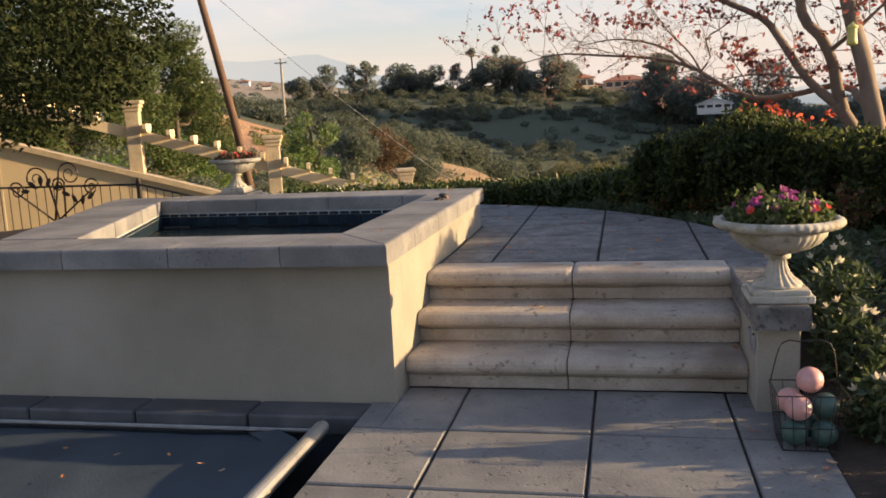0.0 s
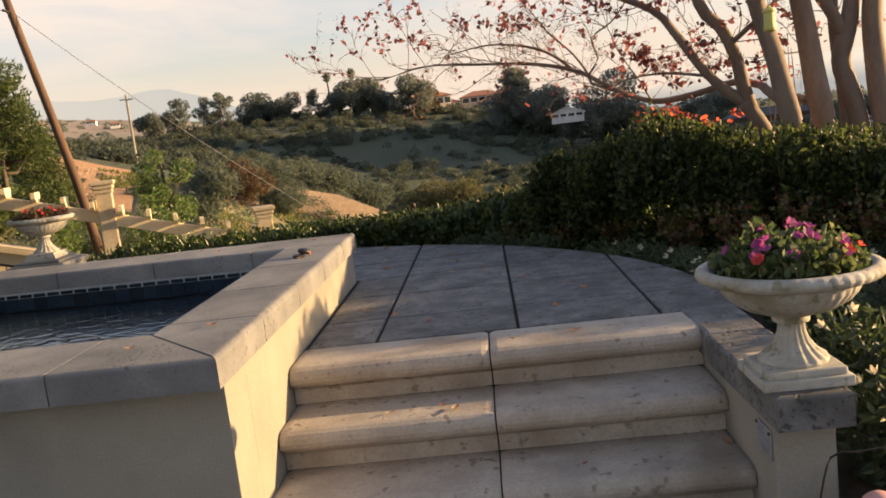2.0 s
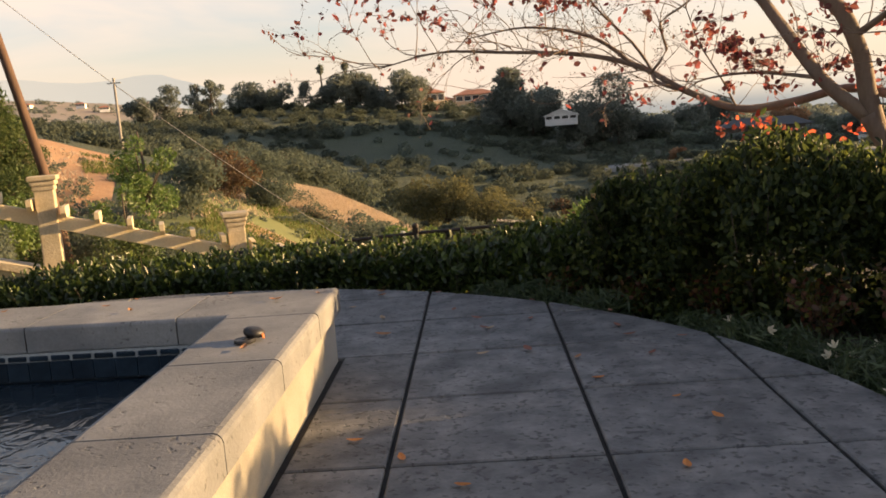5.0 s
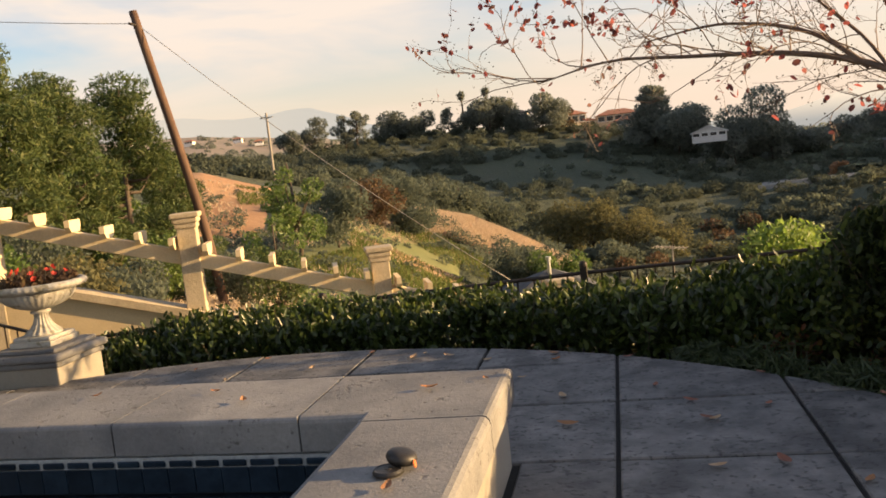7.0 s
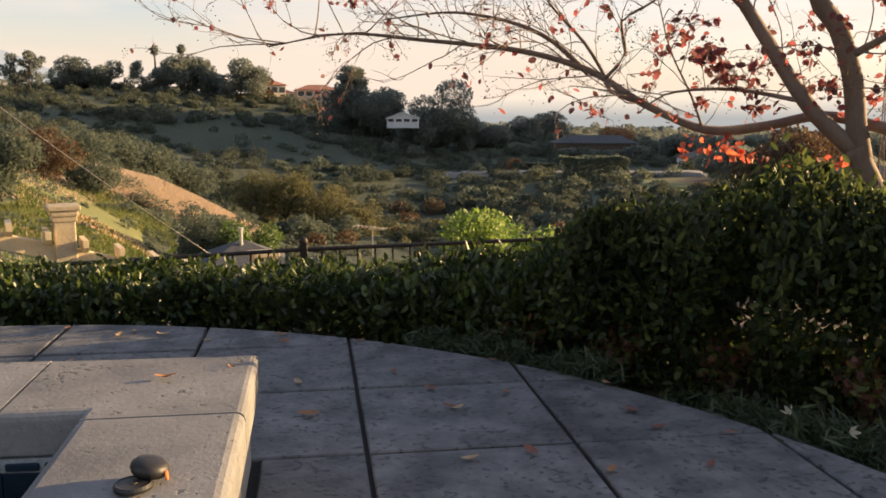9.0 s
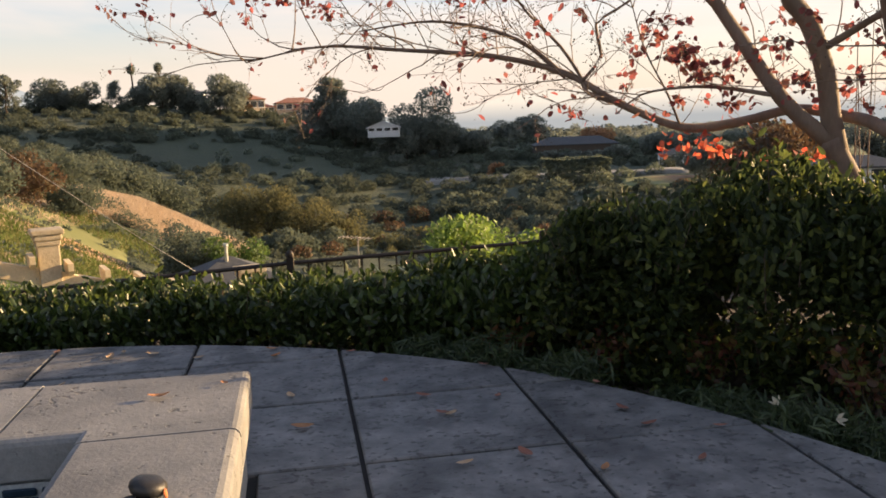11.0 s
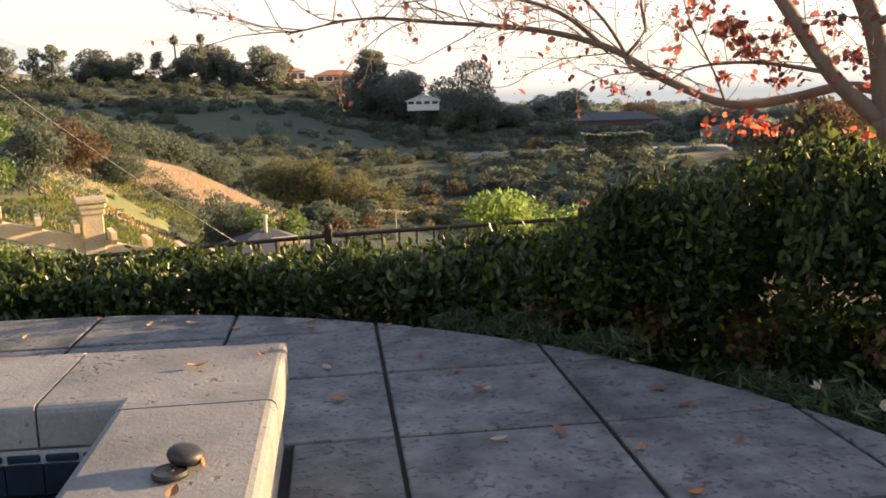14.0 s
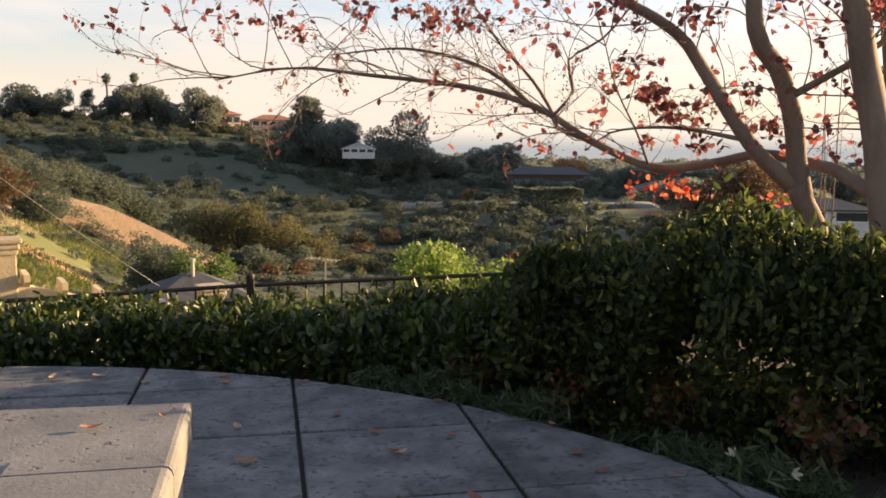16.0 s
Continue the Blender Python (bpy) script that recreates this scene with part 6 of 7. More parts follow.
# ---------------------------------------------------------------- poles and wires
pole = thing("utility_pole", "leaning brown wooden utility pole", "pole", (-11.68, 22.4, -2.6))
tube_part("shaft", [(0.26, 0, -2.0), (0, 0, 0), (-0.44, 0, 3.36), (-1.62, 0, 9.1)], 0.155, 0.115, M_POLE, pole, 14, 0.5)
bm = bmesh.new()
rod(bm, (-1.54, -0.05, 8.7), (-1.54, -0.42, 8.7), 0.04, 6)
part("bracket", bm, M_IRON, pole)
TOP = Vector((-13.24, 22.4, 6.15))


M_CABLE = surface("weathered_cable", (0.30, 0.28, 0.25), (0.40, 0.37, 0.33), 3, 40, 0.6, 0.0, None, vary=0)


def wire(name, label, a, b, sag, r):
    a, b = Vector(a), Vector(b)
    pts = [a.lerp(b, k / 12) - Vector((0, 0, sag * 4 * (k / 12) * (1 - k / 12))) for k in range(13)]
    v, f = [], []
    tube(v, f, pts, r, r, 5)
    ob = new(name, raw_mesh(name, v, f, M_CABLE, True))
    return tagged(ob, label, "wire")


wire("power_line", "thin service cable running down from the leaning pole", TOP, (-3.2, 21.5, -1.9), 0.25, 0.010)
wire("power_line", "thin grey overhead power cable", TOP, (-40.0, 24.0, 12.0), 0.5, 0.010)
for dz in (0, 0.9):
    wire("power_line", "thin grey overhead power cable", (-60.0, 60.0, 14.0 + dz), polar(-30.5, 82) + (8.0 + dz,), 0.8, 0.03)
x, y = polar(-22.5, 118)
fp = thing("utility_pole", "grey wooden utility pole with crossarm on the hill", "pole", (x, y, ground_z(x, y)))
zt = 1.5 + 118 * math.tan(radians(4.15)) - ground_z(x, y)
tube_part("shaft", [(0, 0, -1), (0, 0, zt)], 0.22, 0.16, M_GREYWOOD, fp, 8, 2.0)
bm = bmesh.new()
box(bm, (-0.9, -0.06, zt - 0.7), (0.9, 0.06, zt - 0.55))
part("crossarm", bm, M_GREYWOOD, fp)


# ---------------------------------------------------------------- trees and bushes
def make_crown(rng, lobes, leaf, width, per, shell=0.5):
    pts, outs = [], []
    for c, rad in lobes:
        p, o = blob_points(rng, int(per * rad[0] * rad[0] / (leaf * leaf)) + 20, c, rad, shell)
        pts.append(p)
        outs.append(o)
    return np.concatenate(pts), np.concatenate(outs)


def tree(name, label, category, at, height, spread, mat, seed, leaf=0.4, kind_="round", trunk=0.3, group="", dens=1.0, bark=None):
    """A trunk with limbs and a crown of uneven clumps with gaps."""
    rng = np.random.default_rng(seed)
    t = thing(name, label, category, at, group)
    bark = bark or M_BARKD
    base = height * trunk
    tr = max(0.04, height * 0.022)
    lobes, v, f = [], [], []
    count = {"round": 11, "bush": 9, "pine": 34, "gum": 12, "column": 7}[kind_]
    for k in range(count):
        a = rng.uniform(0, 2 * math.pi)
        u = rng.random()
        if kind_ == "pine":
            h = base + (height - base) * (k + 0.5) / count
            rr = spread * (1.0 - 0.8 * (h - base) / (height - base)) * rng.uniform(0.45, 0.9)
            rad = spread * rng.uniform(0.22, 0.42)
            c = (rr * math.cos(a), rr * math.sin(a), h)
            lobes.append((c, (rad, rad, rad * 0.55)))
        elif kind_ == "bush":
            rr = spread * 0.6 * math.sqrt(u)
            rad = spread * rng.uniform(0.30, 0.5)
            c = (rr * math.cos(a), rr * math.sin(a), height * rng.uniform(0.35, 0.68))
            lobes.append((c, (rad, rad, height * rng.uniform(0.25, 0.38))))
        elif kind_ == "column":
            h = height * (0.15 + 0.8 * k / count)
            rad = spread * (1 - 0.5 * k / count)
            c = (rng.normal() * 0.05, rng.normal() * 0.05, h)
            lobes.append((c, (rad, rad, height * 0.12)))
        else:
            gum = kind_ == "gum"
            rr = spread * 0.72 * math.sqrt(u)
            h = base + (height - base) * rng.uniform(0.05, 0.84) * (1 - 0.25 * rr / spread)
            rad = spread * (rng.uniform(0.24, 0.40) if gum else rng.uniform(0.38, 0.58))
            c = (rr * math.cos(a), rr * math.sin(a), h)
            lobes.append((c, (rad, rad, rad * (0.9 if gum else 0.75))))
    tube(v, f, [Vector((0, 0, -0.6)), Vector((0.02 * height * rng.normal(), 0.02 * height * rng.normal(), base)), Vector((0, 0, height * 0.82))], tr, tr * 0.35, 7)
    for c, rad in lobes:
        s = Vector((0, 0, c[2] * 0.9 if kind_ == "pine" else min(base * 0.7 + 0.25 * c[2], c[2] * 0.9)))
        tube(v, f, [s, s.lerp(Vector(c), 0.5) + Vector((0, 0, -0.03 * height)), Vector(c)], tr * 0.45, tr * 0.12, 5)
    ob = new("trunk", raw_mesh("trunk", v, f, bark, True))
    ob.parent = t
    pts, outs = make_crown(rng, lobes, leaf, leaf * 0.5, 30 * dens, 0.5)
    ob = new("crown", leaf_mesh("crown", pts, leaf, leaf * (0.2 if kind_ == "pine" and height < 9 else 0.55), mat, rng, 0.15, 0.2, outs * 0.4, droop=0.3 if kind_ == "gum" else 0.0))
    ob.parent = t
    tagged(ob, kind="stuff")
    return t


def plant(name, label, category, az, r, height, spread, mat, seed, leaf, kind_, trunk=0.3, lift=0.0, dens=1.0, group=""):
    x, y = polar(az, r)
    return tree(name, label, category, (x, y, ground_z(x, y) + lift - 0.1), height, spread, mat, seed, leaf, kind_, trunk, group, dens)


# oak whose canopy hangs in from the side
tree("oak_tree", "large dark oak with a low spreading canopy", "tree", (-7.9, 3.9, -0.3), 6.4, 3.6, L_OAK, 21, 0.07, "round", 0.34, dens=0.95)
# pines and garden trees behind the pergola
for az, r, h, s, m, sd, k, tk in ((-31.5, 27, 6.6, 2.4, L_PINE, 31, "pine", 0.12), (-35.5, 25, 6.2, 2.6, L_PINE, 32, "pine", 0.12), (-40, 22, 6.0, 2.8, L_PINE, 33, "pine", 0.1), (-29.2, 34, 5.2, 2.2, L_PINE, 34, "pine", 0.1),
                                 (-34, 33, 5.5, 2.4, L_MIDGREEN, 35, "round", 0.2), (-45, 24, 6.0, 2.8, L_PINE, 36, "pine", 0.12)):
    plant("pine_tree", "shaggy green pine on the slope", "tree", az, r, h, s, m, sd, 0.20, k, tk * 0.3, dens=1.3 if k == "pine" else 0.5, group="slope pines")
for k, (az, r, h, s, m) in enumerate([(-33, 16, 1.3, 1.1, L_TREE), (-37, 15, 1.5, 1.3, L_GOLD), (-41, 15, 1.8, 1.5, L_MIDGREEN), (-20, 20, 1.3, 1.1, L_MIDGREEN), (-16.5, 24, 1.2, 1.0, L_MIDGREEN), (-35, 19, 1.6, 1.4, L_GOLD), (-25.5, 26, 2.2, 1.4, L_TREE), (-31.5, 19, 1.5, 1.2, L_TREE), (-23, 24, 2.6, 1.1, L_PINE), (-31, 24, 2.4, 1.6, L_MIDGREEN), (-38, 20, 2.2, 1.6, L_TREE)]):
    plant("garden_shrub", "loose green shrub on the slope behind the pergola", "shrub", az, r, h, s, m, 60 + k, 0.11, "bush", 0.1, dens=0.5, group="slope shrubs")
# middle distance
for k, (az, r, h, s, m, lf, kd, nm, lab) in enumerate([
        (-21.6, 44, 6.8, 1.9, L_MIDGREEN, 0.22, "gum", "green_tree", "bright green tree beside the road"),
        (-23.0, 36, 3.6, 1.5, L_MIDGREEN, 0.2, "gum", "green_tree", "wispy green tree beside the road"),
        (-18.8, 52, 4.6, 2.2, L_TREE, 0.25, "round", "green_tree", "green tree by the slope"),
        (-16.3, 72, 4.6, 3.6, L_BROWN, 0.28, "bush", "brown_bush", "rounded brownish bush on the slope"),
        (-15.0, 78, 5.0, 3.6, L_TREE, 0.28, "bush", "green_bush", "dark green bush on the slope"),
        (-13.6, 74, 3.4, 2.8, L_TREE, 0.28, "bush", "green_bush", "dark green bush on the slope"),
        (-10.5, 108, 6.0, 5.0, L_TREE, 0.4, "bush", "green_tree", "broad dark green tree past the dry slope"),
        (-8.2, 112, 5.5, 4.6, L_TREE, 0.4, "bush", "green_tree", "broad dark green tree past the dry slope"),
        (-12.4, 106, 5.5, 4.2, L_TREE, 0.4, "bush", "green_tree", "broad dark green tree past the dry slope"),
        (-7.2, 58, 5.4, 2.6, L_TREE, 0.22, "round", "green_tree", "dark green tree above the rooftops"),
        (-4.4, 56, 5.0, 2.0, L_MIDGREEN, 0.22, "round", "green_tree", "green tree above the rooftops"),
        (-5.9, 60, 5.2, 2.4, L_TREE, 0.22, "round", "green_tree", "dark green tree above the rooftops"),
        (-4.2, 126, 9.0, 5.6, L_GOLD, 0.4, "bush", "golden_scrub", "golden-leaved scrub on the canyon floor"),
        (-2.0, 124, 9.5, 6.0, L_GOLD, 0.4, "bush", "golden_scrub", "golden-leaved scrub on the canyon floor"),
        (0.4, 122, 7.5, 5.0, L_GOLD, 0.4, "bush", "golden_scrub", "golden-leaved scrub on the canyon floor"),
        (3.2, 120, 6.0, 4.0, L_GOLD, 0.4, "bush", "golden_scrub", "golden-leaved scrub on the canyon floor"),
        (1.6, 116, 3.6, 3.4, L_TREE, 0.4, "bush", "green_bush", "dark bush on the canyon floor"),
        (-1.0, 108, 3.4, 4.6, L_TREE, 0.4, "bush", "green_bush", "dark bush on the canyon floor"),
        (11.3, 13.2, 4.05, 1.10, L_FRESH, 0.10, "round", "pepper_tree", "bright light green pepper tree past the railing"),
        (14.0, 13.6, 3.45, 0.60, L_FRESH, 0.10, "round", "pepper_tree", "bright light green pepper tree past the railing"),
        ]):
    plant(nm, lab, "tree" if "tree" in nm else "shrub", az, r, h, s, m, 140 + k, lf, kd, 0.25 if kd != "bush" else 0.1, dens=0.55 if r > 20 else 0.7)
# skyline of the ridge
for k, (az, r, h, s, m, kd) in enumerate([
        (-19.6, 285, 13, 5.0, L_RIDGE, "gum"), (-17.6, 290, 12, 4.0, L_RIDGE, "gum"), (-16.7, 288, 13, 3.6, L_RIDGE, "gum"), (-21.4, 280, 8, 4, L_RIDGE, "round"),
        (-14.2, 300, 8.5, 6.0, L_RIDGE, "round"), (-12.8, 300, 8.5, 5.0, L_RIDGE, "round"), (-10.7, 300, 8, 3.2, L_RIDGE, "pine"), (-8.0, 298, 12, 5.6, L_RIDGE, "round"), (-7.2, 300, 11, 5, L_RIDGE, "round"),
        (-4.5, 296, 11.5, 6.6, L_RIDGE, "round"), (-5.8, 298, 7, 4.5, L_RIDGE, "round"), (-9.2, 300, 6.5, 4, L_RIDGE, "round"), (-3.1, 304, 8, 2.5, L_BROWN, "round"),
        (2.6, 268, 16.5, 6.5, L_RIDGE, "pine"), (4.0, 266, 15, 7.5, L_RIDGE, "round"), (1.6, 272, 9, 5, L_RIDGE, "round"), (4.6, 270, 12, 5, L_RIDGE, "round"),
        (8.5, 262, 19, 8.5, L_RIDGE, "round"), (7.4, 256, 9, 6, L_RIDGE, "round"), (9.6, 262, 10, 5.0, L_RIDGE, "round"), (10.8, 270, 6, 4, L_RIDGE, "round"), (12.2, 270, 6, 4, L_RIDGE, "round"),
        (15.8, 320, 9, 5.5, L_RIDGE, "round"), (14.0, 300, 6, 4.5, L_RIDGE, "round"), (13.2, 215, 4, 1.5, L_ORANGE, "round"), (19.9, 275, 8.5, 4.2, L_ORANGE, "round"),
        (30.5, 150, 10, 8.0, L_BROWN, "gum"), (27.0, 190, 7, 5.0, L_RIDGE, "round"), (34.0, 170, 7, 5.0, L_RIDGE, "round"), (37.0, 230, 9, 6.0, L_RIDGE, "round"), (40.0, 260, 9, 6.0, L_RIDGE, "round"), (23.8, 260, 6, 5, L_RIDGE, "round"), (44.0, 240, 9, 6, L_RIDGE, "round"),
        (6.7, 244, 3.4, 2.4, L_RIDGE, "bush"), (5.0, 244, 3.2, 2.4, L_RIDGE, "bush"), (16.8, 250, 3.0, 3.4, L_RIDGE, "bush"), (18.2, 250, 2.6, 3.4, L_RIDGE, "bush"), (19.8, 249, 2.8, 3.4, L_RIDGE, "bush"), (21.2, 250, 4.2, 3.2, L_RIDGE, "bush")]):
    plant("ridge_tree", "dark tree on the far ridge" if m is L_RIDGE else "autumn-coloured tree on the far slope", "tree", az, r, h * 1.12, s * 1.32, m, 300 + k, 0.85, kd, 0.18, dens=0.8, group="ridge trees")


def palm(az, r, height):
    x, y = polar(az, r)
    z = ground_z(x, y)
    t = thing("palm_tree", "tall fan palm standing above the ridge trees", "palm", (x, y, z), group="ridge palms")
    tube_part("trunk", [(0, 0, -1), (0.2, 0, height * 0.5), (0, 0, height)], 0.35, 0.25, M_BARKD, t, 7, 2.0)
    rng = np.random.default_rng(int(height * 10))
    p, o = blob_points(rng, 260, (0, 0, height), (1.35, 1.35, 1.6), 0.4)
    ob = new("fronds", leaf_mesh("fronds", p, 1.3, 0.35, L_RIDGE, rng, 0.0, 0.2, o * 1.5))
    ob.parent = t
    tagged(ob, kind="stuff")


palm(-9.7, 300, 12.6)
palm(-8.1, 302, 14.4)


def ridge_scrub():
    """Chaparral over the canyon sides, in uneven clumps."""
    rng = np.random.default_rng(77)
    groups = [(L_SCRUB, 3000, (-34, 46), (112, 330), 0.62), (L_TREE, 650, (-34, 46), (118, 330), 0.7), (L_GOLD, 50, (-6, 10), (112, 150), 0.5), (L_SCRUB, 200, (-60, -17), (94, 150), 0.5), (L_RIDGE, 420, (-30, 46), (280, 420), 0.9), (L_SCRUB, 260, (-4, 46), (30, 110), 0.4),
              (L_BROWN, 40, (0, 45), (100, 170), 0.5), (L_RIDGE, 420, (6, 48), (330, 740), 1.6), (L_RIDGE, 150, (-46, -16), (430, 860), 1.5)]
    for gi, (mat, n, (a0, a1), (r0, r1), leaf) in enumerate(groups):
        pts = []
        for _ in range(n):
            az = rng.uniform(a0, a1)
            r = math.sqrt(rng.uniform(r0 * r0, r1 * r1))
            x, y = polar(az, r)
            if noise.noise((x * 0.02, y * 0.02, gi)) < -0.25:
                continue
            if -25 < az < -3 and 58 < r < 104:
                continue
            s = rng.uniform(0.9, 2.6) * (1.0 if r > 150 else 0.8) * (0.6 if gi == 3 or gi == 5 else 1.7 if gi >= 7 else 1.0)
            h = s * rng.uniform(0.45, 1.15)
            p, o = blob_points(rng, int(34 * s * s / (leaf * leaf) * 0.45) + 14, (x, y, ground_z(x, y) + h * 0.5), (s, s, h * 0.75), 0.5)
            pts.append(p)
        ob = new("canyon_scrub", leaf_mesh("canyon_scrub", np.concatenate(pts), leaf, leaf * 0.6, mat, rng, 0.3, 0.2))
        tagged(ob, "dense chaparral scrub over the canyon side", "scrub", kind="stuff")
    pts = []
    for _ in range(42000):
        az, r = rng.uniform(-14.5, -3.5), rng.uniform(76, 104)
        x, y = polar(az, r)
        pts.append((x, y, ground_z(x, y) + 0.5))
    ob = new("dry_grass", leaf_mesh("dry_grass", np.array(pts), 0.8, 0.10, L_GRASS, rng, 2.0, 0.2))
    tagged(ob, "tufts of dry pinkish grass on the slope", "grass", kind="stuff")
    for mat, n, lo, hi in ((L_SLOPE, 24000, -25, -9), (L_GRASS, 6000, -29, -9)):
        pts = []
        for _ in range(n):
            az, r = rng.uniform(lo, hi), rng.uniform(40, 84)
            x, y = polar(az, r)
            if noise.noise((x * 0.12, y * 0.12, lo)) > 0.0:
                pts.append((x, y, ground_z(x, y) + 0.25))
        ob = new("slope_grass", leaf_mesh("slope_grass", np.array(pts), 0.5, 0.10, mat, rng, 1.6, 0.2))
        tagged(ob, "patches of short grass on the hillside", "grass", kind="stuff")
    pts = []
    for _ in range(150):
        az, r = rng.uniform(-27, -8), rng.uniform(38, 80)
        x, y = polar(az, r)
        s = rng.uniform(0.25, 0.8)
        p, o = blob_points(rng, int(160 * s), (x, y, ground_z(x, y) + s * 0.6), (s, s, s * 0.8), 0.4)
        pts.append(p)
    for _ in range(70):
        az, r = rng.uniform(-15, -3.5), rng.choice([77.0, 103.0]) + rng.normal() * 3.0
        x, y = polar(az, r)
        s = rng.uniform(0.5, 1.5)
        p, o = blob_points(rng, int(150 * s * s) + 30, (x, y, ground_z(x, y) + s * 0.5), (s, s, s * 0.7), 0.4)
        pts.append(p)
    ob = new("low_brush", leaf_mesh("low_brush", np.concatenate(pts), 0.22, 0.12, L_TREE, rng, 0.3, 0.2))
    tagged(ob, "low brush dotted over the grassy slope", "scrub", kind="stuff")
    pts = []
    for _ in range(9000):
        az, r = rng.uniform(-50, -18), rng.uniform(12, 36)
        x, y = polar(az, r)
        pts.append((x, y, ground_z(x, y) + 0.18))
    ob = new("dry_grass", leaf_mesh("dry_grass", np.array(pts), 0.34, 0.05, L_GRASS, rng, 2.0, 0.2))
    tagged(ob, "dry yellow grass on the garden slope", "grass", kind="stuff")


ridge_scrub()


def clipped_block(name, label, az0, az1, r, depth, height, mat, seed):
    """A tall clipped hedge far off: leaves over a squared body with a soft, uneven top."""
    rng = np.random.default_rng(seed)
    t = thing(name, label, "hedge", (*polar((az0 + az1) / 2, r), 0))
    x0, y0 = polar(az0, r)
    x1, y1 = polar(az1, r)
    cx, cy = (x0 + x1) / 2, (y0 + y1) / 2
    n = 5200
    u, w, h = rng.uniform(0, 1, n), rng.uniform(-0.5, 0.5, n), rng.random(n)
    face = rng.random(n)
    w = np.where(face < 0.55, -0.5 + 0.06 * rng.random(n), w)
    h = np.where(face > 0.75, 0.93 + 0.07 * rng.random(n), h)
    pts = []
    for a, b, c in zip(u, w, h):
        x, y = x0 + (x1 - x0) * a, y0 + (y1 - y0) * a + depth * b
        top = height * (1 + 0.10 * noise.noise((x * 0.3, y * 0.3, 4.0)))
        pts.append((x - cx, y - cy, ground_z(x, y) - 0.4 + top * c))
    ob = new("foliage", leaf_mesh("foliage", np.array(pts), 0.6, 0.36, mat, rng, 0.3, 0.2))
    ob.parent = t
    tagged(ob, kind="stuff")
    return t


clipped_block("clipped_hedge", "tall clipped dark green hedge beside the ranch house", 16.4, 20.6, 196, 5, 6.0, L_TREE, 91)
clipped_block("clipped_hedge", "low dark hedge along the far road", 13.2, 16.0, 214, 3, 2.6, L_TREE, 92)
ground_patch("far_lawn", "green lawn in front of the ranch house", "lawn", 21.4, 26.5, 172, 196, M_GRASSG, 0.5)


# ---------------------------------------------------------------- houses
def house(name, label, az, r, z, w, d, h, roof_h, turn, wall_m, roof_m, gable=False, windows=4, over=0.5, floor_z=None):
    x, y = polar(az, r)
    t = thing(name, label, "house", (x, y, z), group="")
    t.rotation_euler = (0, 0, radians(turn))
    bm = bmesh.new()
    box(bm, (-w / 2, -d / 2, -1.0), (w / 2, d / 2, h))
    if gable:
        a = [bm.verts.new(p) for p in ((-w / 2, -d / 2, h), (w / 2, -d / 2, h), (0, -d / 2, h + roof_h * 0.93))]
        bm.faces.new(a)
    part("wall", bm, wall_m, t)
    bm = bmesh.new()
    W, D = w / 2 + over, d / 2 + over
    if gable:
        e = [(-W, -D, h - 0.15), (W, -D, h - 0.15), (W, D, h - 0.15), (-W, D, h - 0.15), (0, -D, h + roof_h), (0, D, h + roof_h)]
        fs = ((0, 4, 5, 3), (1, 2, 5, 4))
        th = 0.25
    else:
        rl = max(0.2, W - D)
        e = [(-W, -D, h), (W, -D, h), (W, D, h), (-W, D, h), (-rl, 0, h + roof_h), (rl, 0, h + roof_h)]
        fs = ((0, 1, 5, 4), (1, 2, 5), (2, 3, 4, 5), (3, 0, 4))
        th = 0.2
    vs = [bm.verts.new(p) for p in e]
    lo = [bm.verts.new((p[0], p[1], p[2] - th)) for p in e]
    for q in fs:
        bm.faces.new([vs[i] for i in q])
        bm.faces.new([lo[i] for i in reversed(q)])
    rim = (0, 1, 2, 3)
    if gable:
        for i, j in ((0, 4), (4, 1), (1, 2), (2, 5), (5, 3), (3, 0)):
            bm.faces.new((vs[i], lo[i], lo[j], vs[j]))
    else:
        for i in range(4):
            j = (i + 1) % 4
            bm.faces.new((vs[i], lo[i], lo[j], vs[j]))
    bmesh.ops.recalc_face_normals(bm, faces=bm.faces)
    part("roof", bm, roof_m, t)
    for k in range(windows):
        cx = -w / 2 + w * (k + 0.5) / windows
        bm = bmesh.new()
        box(bm, (cx - w / windows * 0.42, -d / 2 - 0.06, h * 0.34), (cx + w / windows * 0.42, -d / 2 - 0.02, h * 0.90))
        wnd = part("window", bm, M_HOUSE_W, t)
        bm = bmesh.new()
        box(bm, (cx - w / windows * 0.37, -d / 2 - 0.09, h * 0.40), (cx + w / windows * 0.37, -d / 2 - 0.05, h * 0.84))
        part("pane", bm, M_GLASSD, wnd)
    return t


def el_z(el, r):
    return 1.5 + r * math.tan(radians(el))


house("ridge_house", "small white gabled house on the ridge slope", 5.95, 250, el_z(-0.60, 250), 9.0, 9, 1.9, 1.7, -8, M_HOUSE_P, M_HOUSE_P, True, 4, 0.45)
house("ridge_house", "long house with red tile roof on the ridge", 0.3, 320, el_z(0.95, 320), 15, 9, 3.6, 1.9, 5, M_HOUSE_T, M_ROOF_R, False, 5)
house("ridge_house", "low wing with red tile roof", 0.9, 306, el_z(0.72, 306), 8, 6, 2.4, 1.4, 5, M_HOUSE_T, M_ROOF_R, False, 3)
house("ridge_house", "tan stucco villa with red tile roof", -2.6, 312, el_z(1.05, 312), 8, 8, 4.6, 1.8, 20, M_HOUSE_T, M_ROOF_R, False, 3)
house("ridge_house", "low tan villa wing", -1.9, 318, el_z(0.9, 318), 7, 7, 2.8, 1.4, 20, M_HOUSE_T, M_ROOF_R, False, 3)
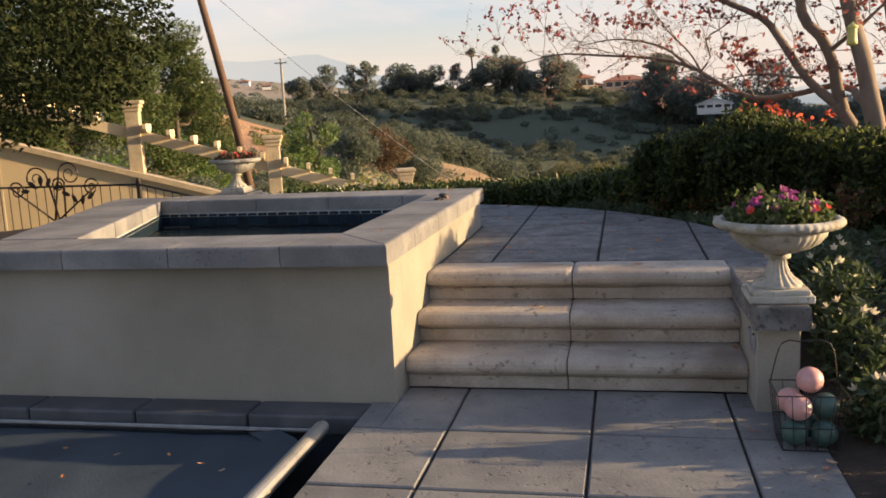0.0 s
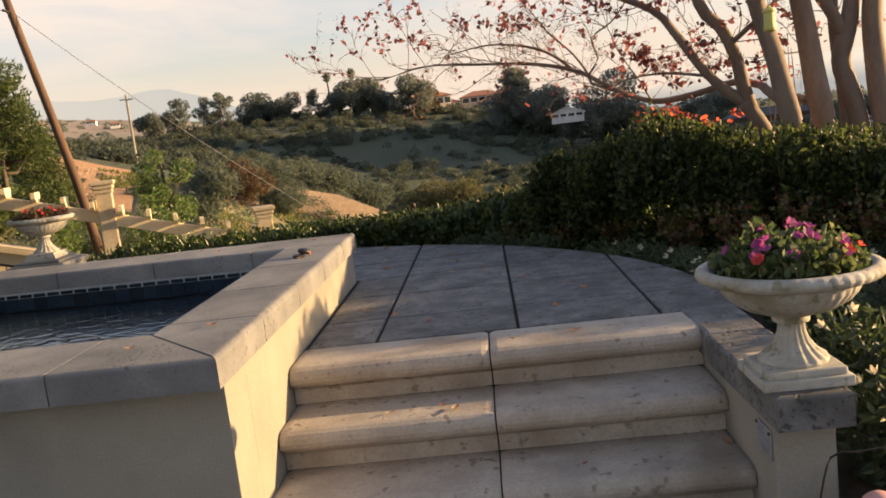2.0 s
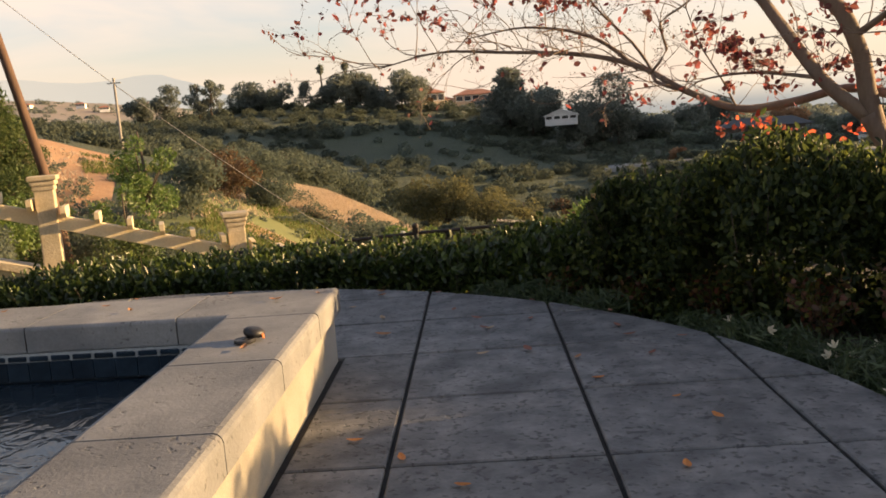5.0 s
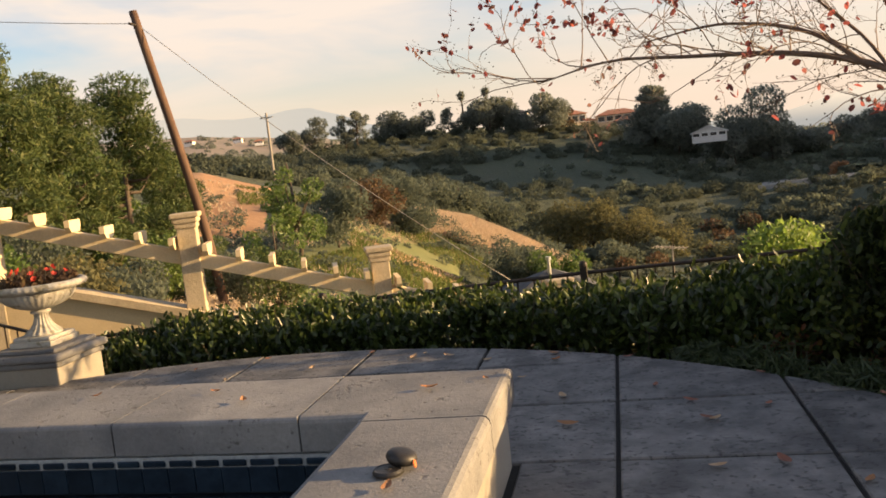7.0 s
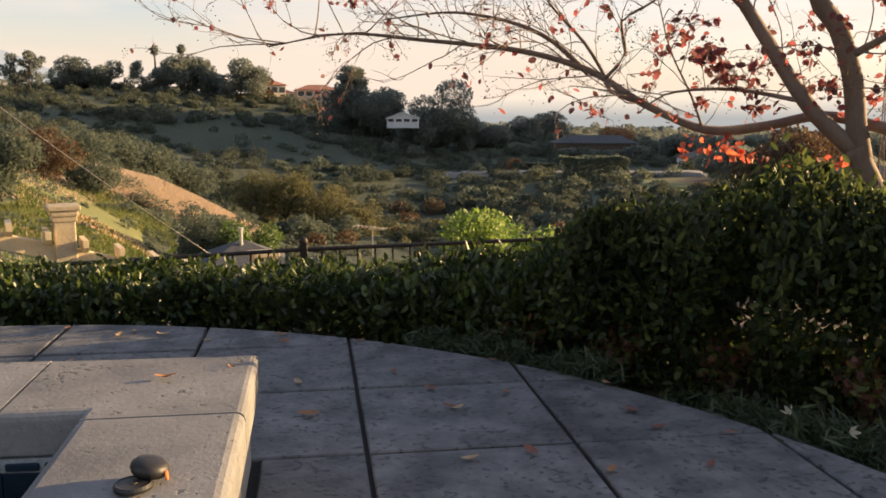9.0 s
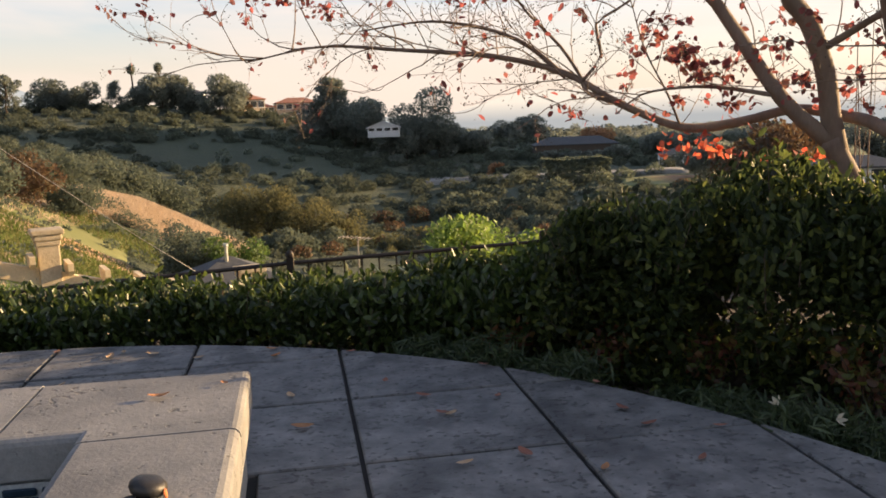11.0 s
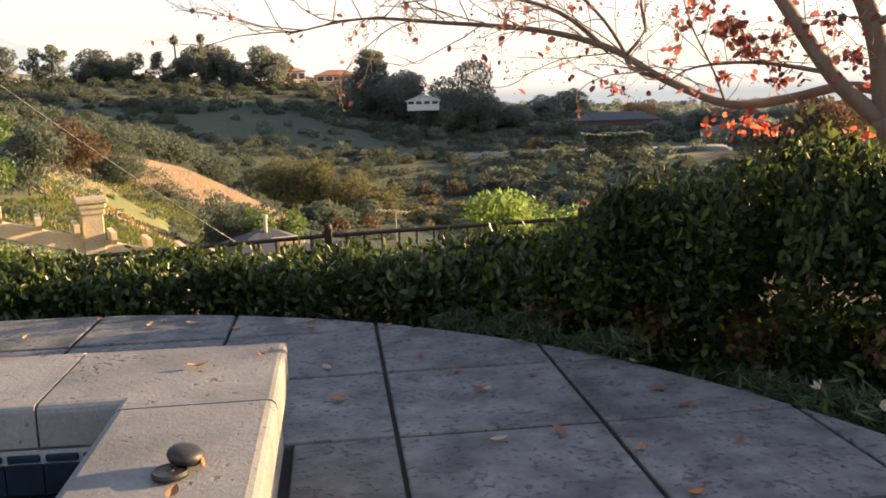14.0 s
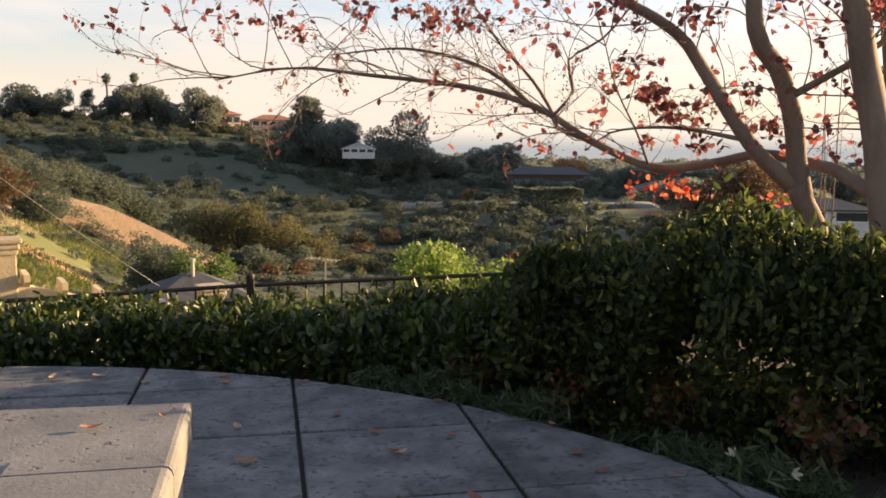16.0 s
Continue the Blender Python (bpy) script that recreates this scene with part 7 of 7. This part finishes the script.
house("ridge_house", "white house among ridge trees", -6.2, 316, el_z(1.7, 316), 9, 7, 3.8, 1.4, 0, M_HOUSE_W, M_ROOF_G, False, 4)
house("ridge_house", "pale house half hidden by trees", -13.6, 318, el_z(1.9, 318), 5, 6, 3.6, 1.2, 0, M_HOUSE_W, M_ROOF_G, False, 2)
house("valley_house", "long dark-roofed ranch house across the canyon", 18.5, 260, el_z(-2.3, 260), 24, 9, 2.6, 2.2, -10, M_BARKD, M_ROOF_G, False, 0)
house("valley_house", "low house behind the canyon trees", 25.5, 230, el_z(-3.2, 230), 12, 8, 2.6, 1.6, -10, M_HOUSE_W, M_ROOF_G, False, 5)
house("valley_house", "low pale house past the tree", 35.5, 120, el_z(-4.6, 120), 10, 7, 2.4, 1.2, -20, M_HOUSE_P, M_ROOF_G, False, 2)
for k, (az, r, e) in enumerate([(-27.5, 620, 2.6), (-24.5, 650, 2.5), (-23.2, 600, 2.2), (-20.8, 640, 2.3), (-31, 600, 2.9)]):
    house("far_house", "pale house on the far brown hill", az, r, el_z(e, r), 6, 5, 2.2, 1.2, 10 * k, M_HOUSE_W, M_ROOF_R, False, 3)
# neighbour's house just below the railing, with vent and aerial
nh = house("neighbour_house", "neighbour's house below with grey shingle roof", -4.9, 48, -8.9, 4.4, 4.0, 2.4, 1.15, 14, M_HOUSE_T, M_ROOF_G, False, 3)
bm = bmesh.new()
rod(bm, (-0.1, -0.4, 3.0), (-0.1, -0.4, 4.15), 0.10, 10)
rod(bm, (-0.1, -0.4, 4.15), (-0.1, -0.4, 4.3), 0.15, 10)
part("vent_pipe", bm, M_ALU, nh)
aer = thing("tv_aerial", "thin metal television aerial on a mast", "aerial", (0.45, 16.2, -3.6))
bm = bmesh.new()
rod(bm, (0, 0, -1.0), (0, 0, 3.0), 0.018, 6)
part("mast", bm, M_GREYWOOD, aer)
bm = bmesh.new()
rod(bm, (-0.33, 0, 3.02), (0.27, 0.06, 2.94), 0.010, 5)
part("boom", bm, M_GREYWOOD, aer)
for k in range(8):
    bm = bmesh.new()
    c = Vector((-0.31 + 0.078 * k, 0.006 * k, 3.015 - 0.011 * k))
    rod(bm, c - Vector((0.07, 0.18, 0.0)), c + Vector((0.07, 0.18, 0.0)), 0.005, 4)
    part("element", bm, M_GREYWOOD, aer)
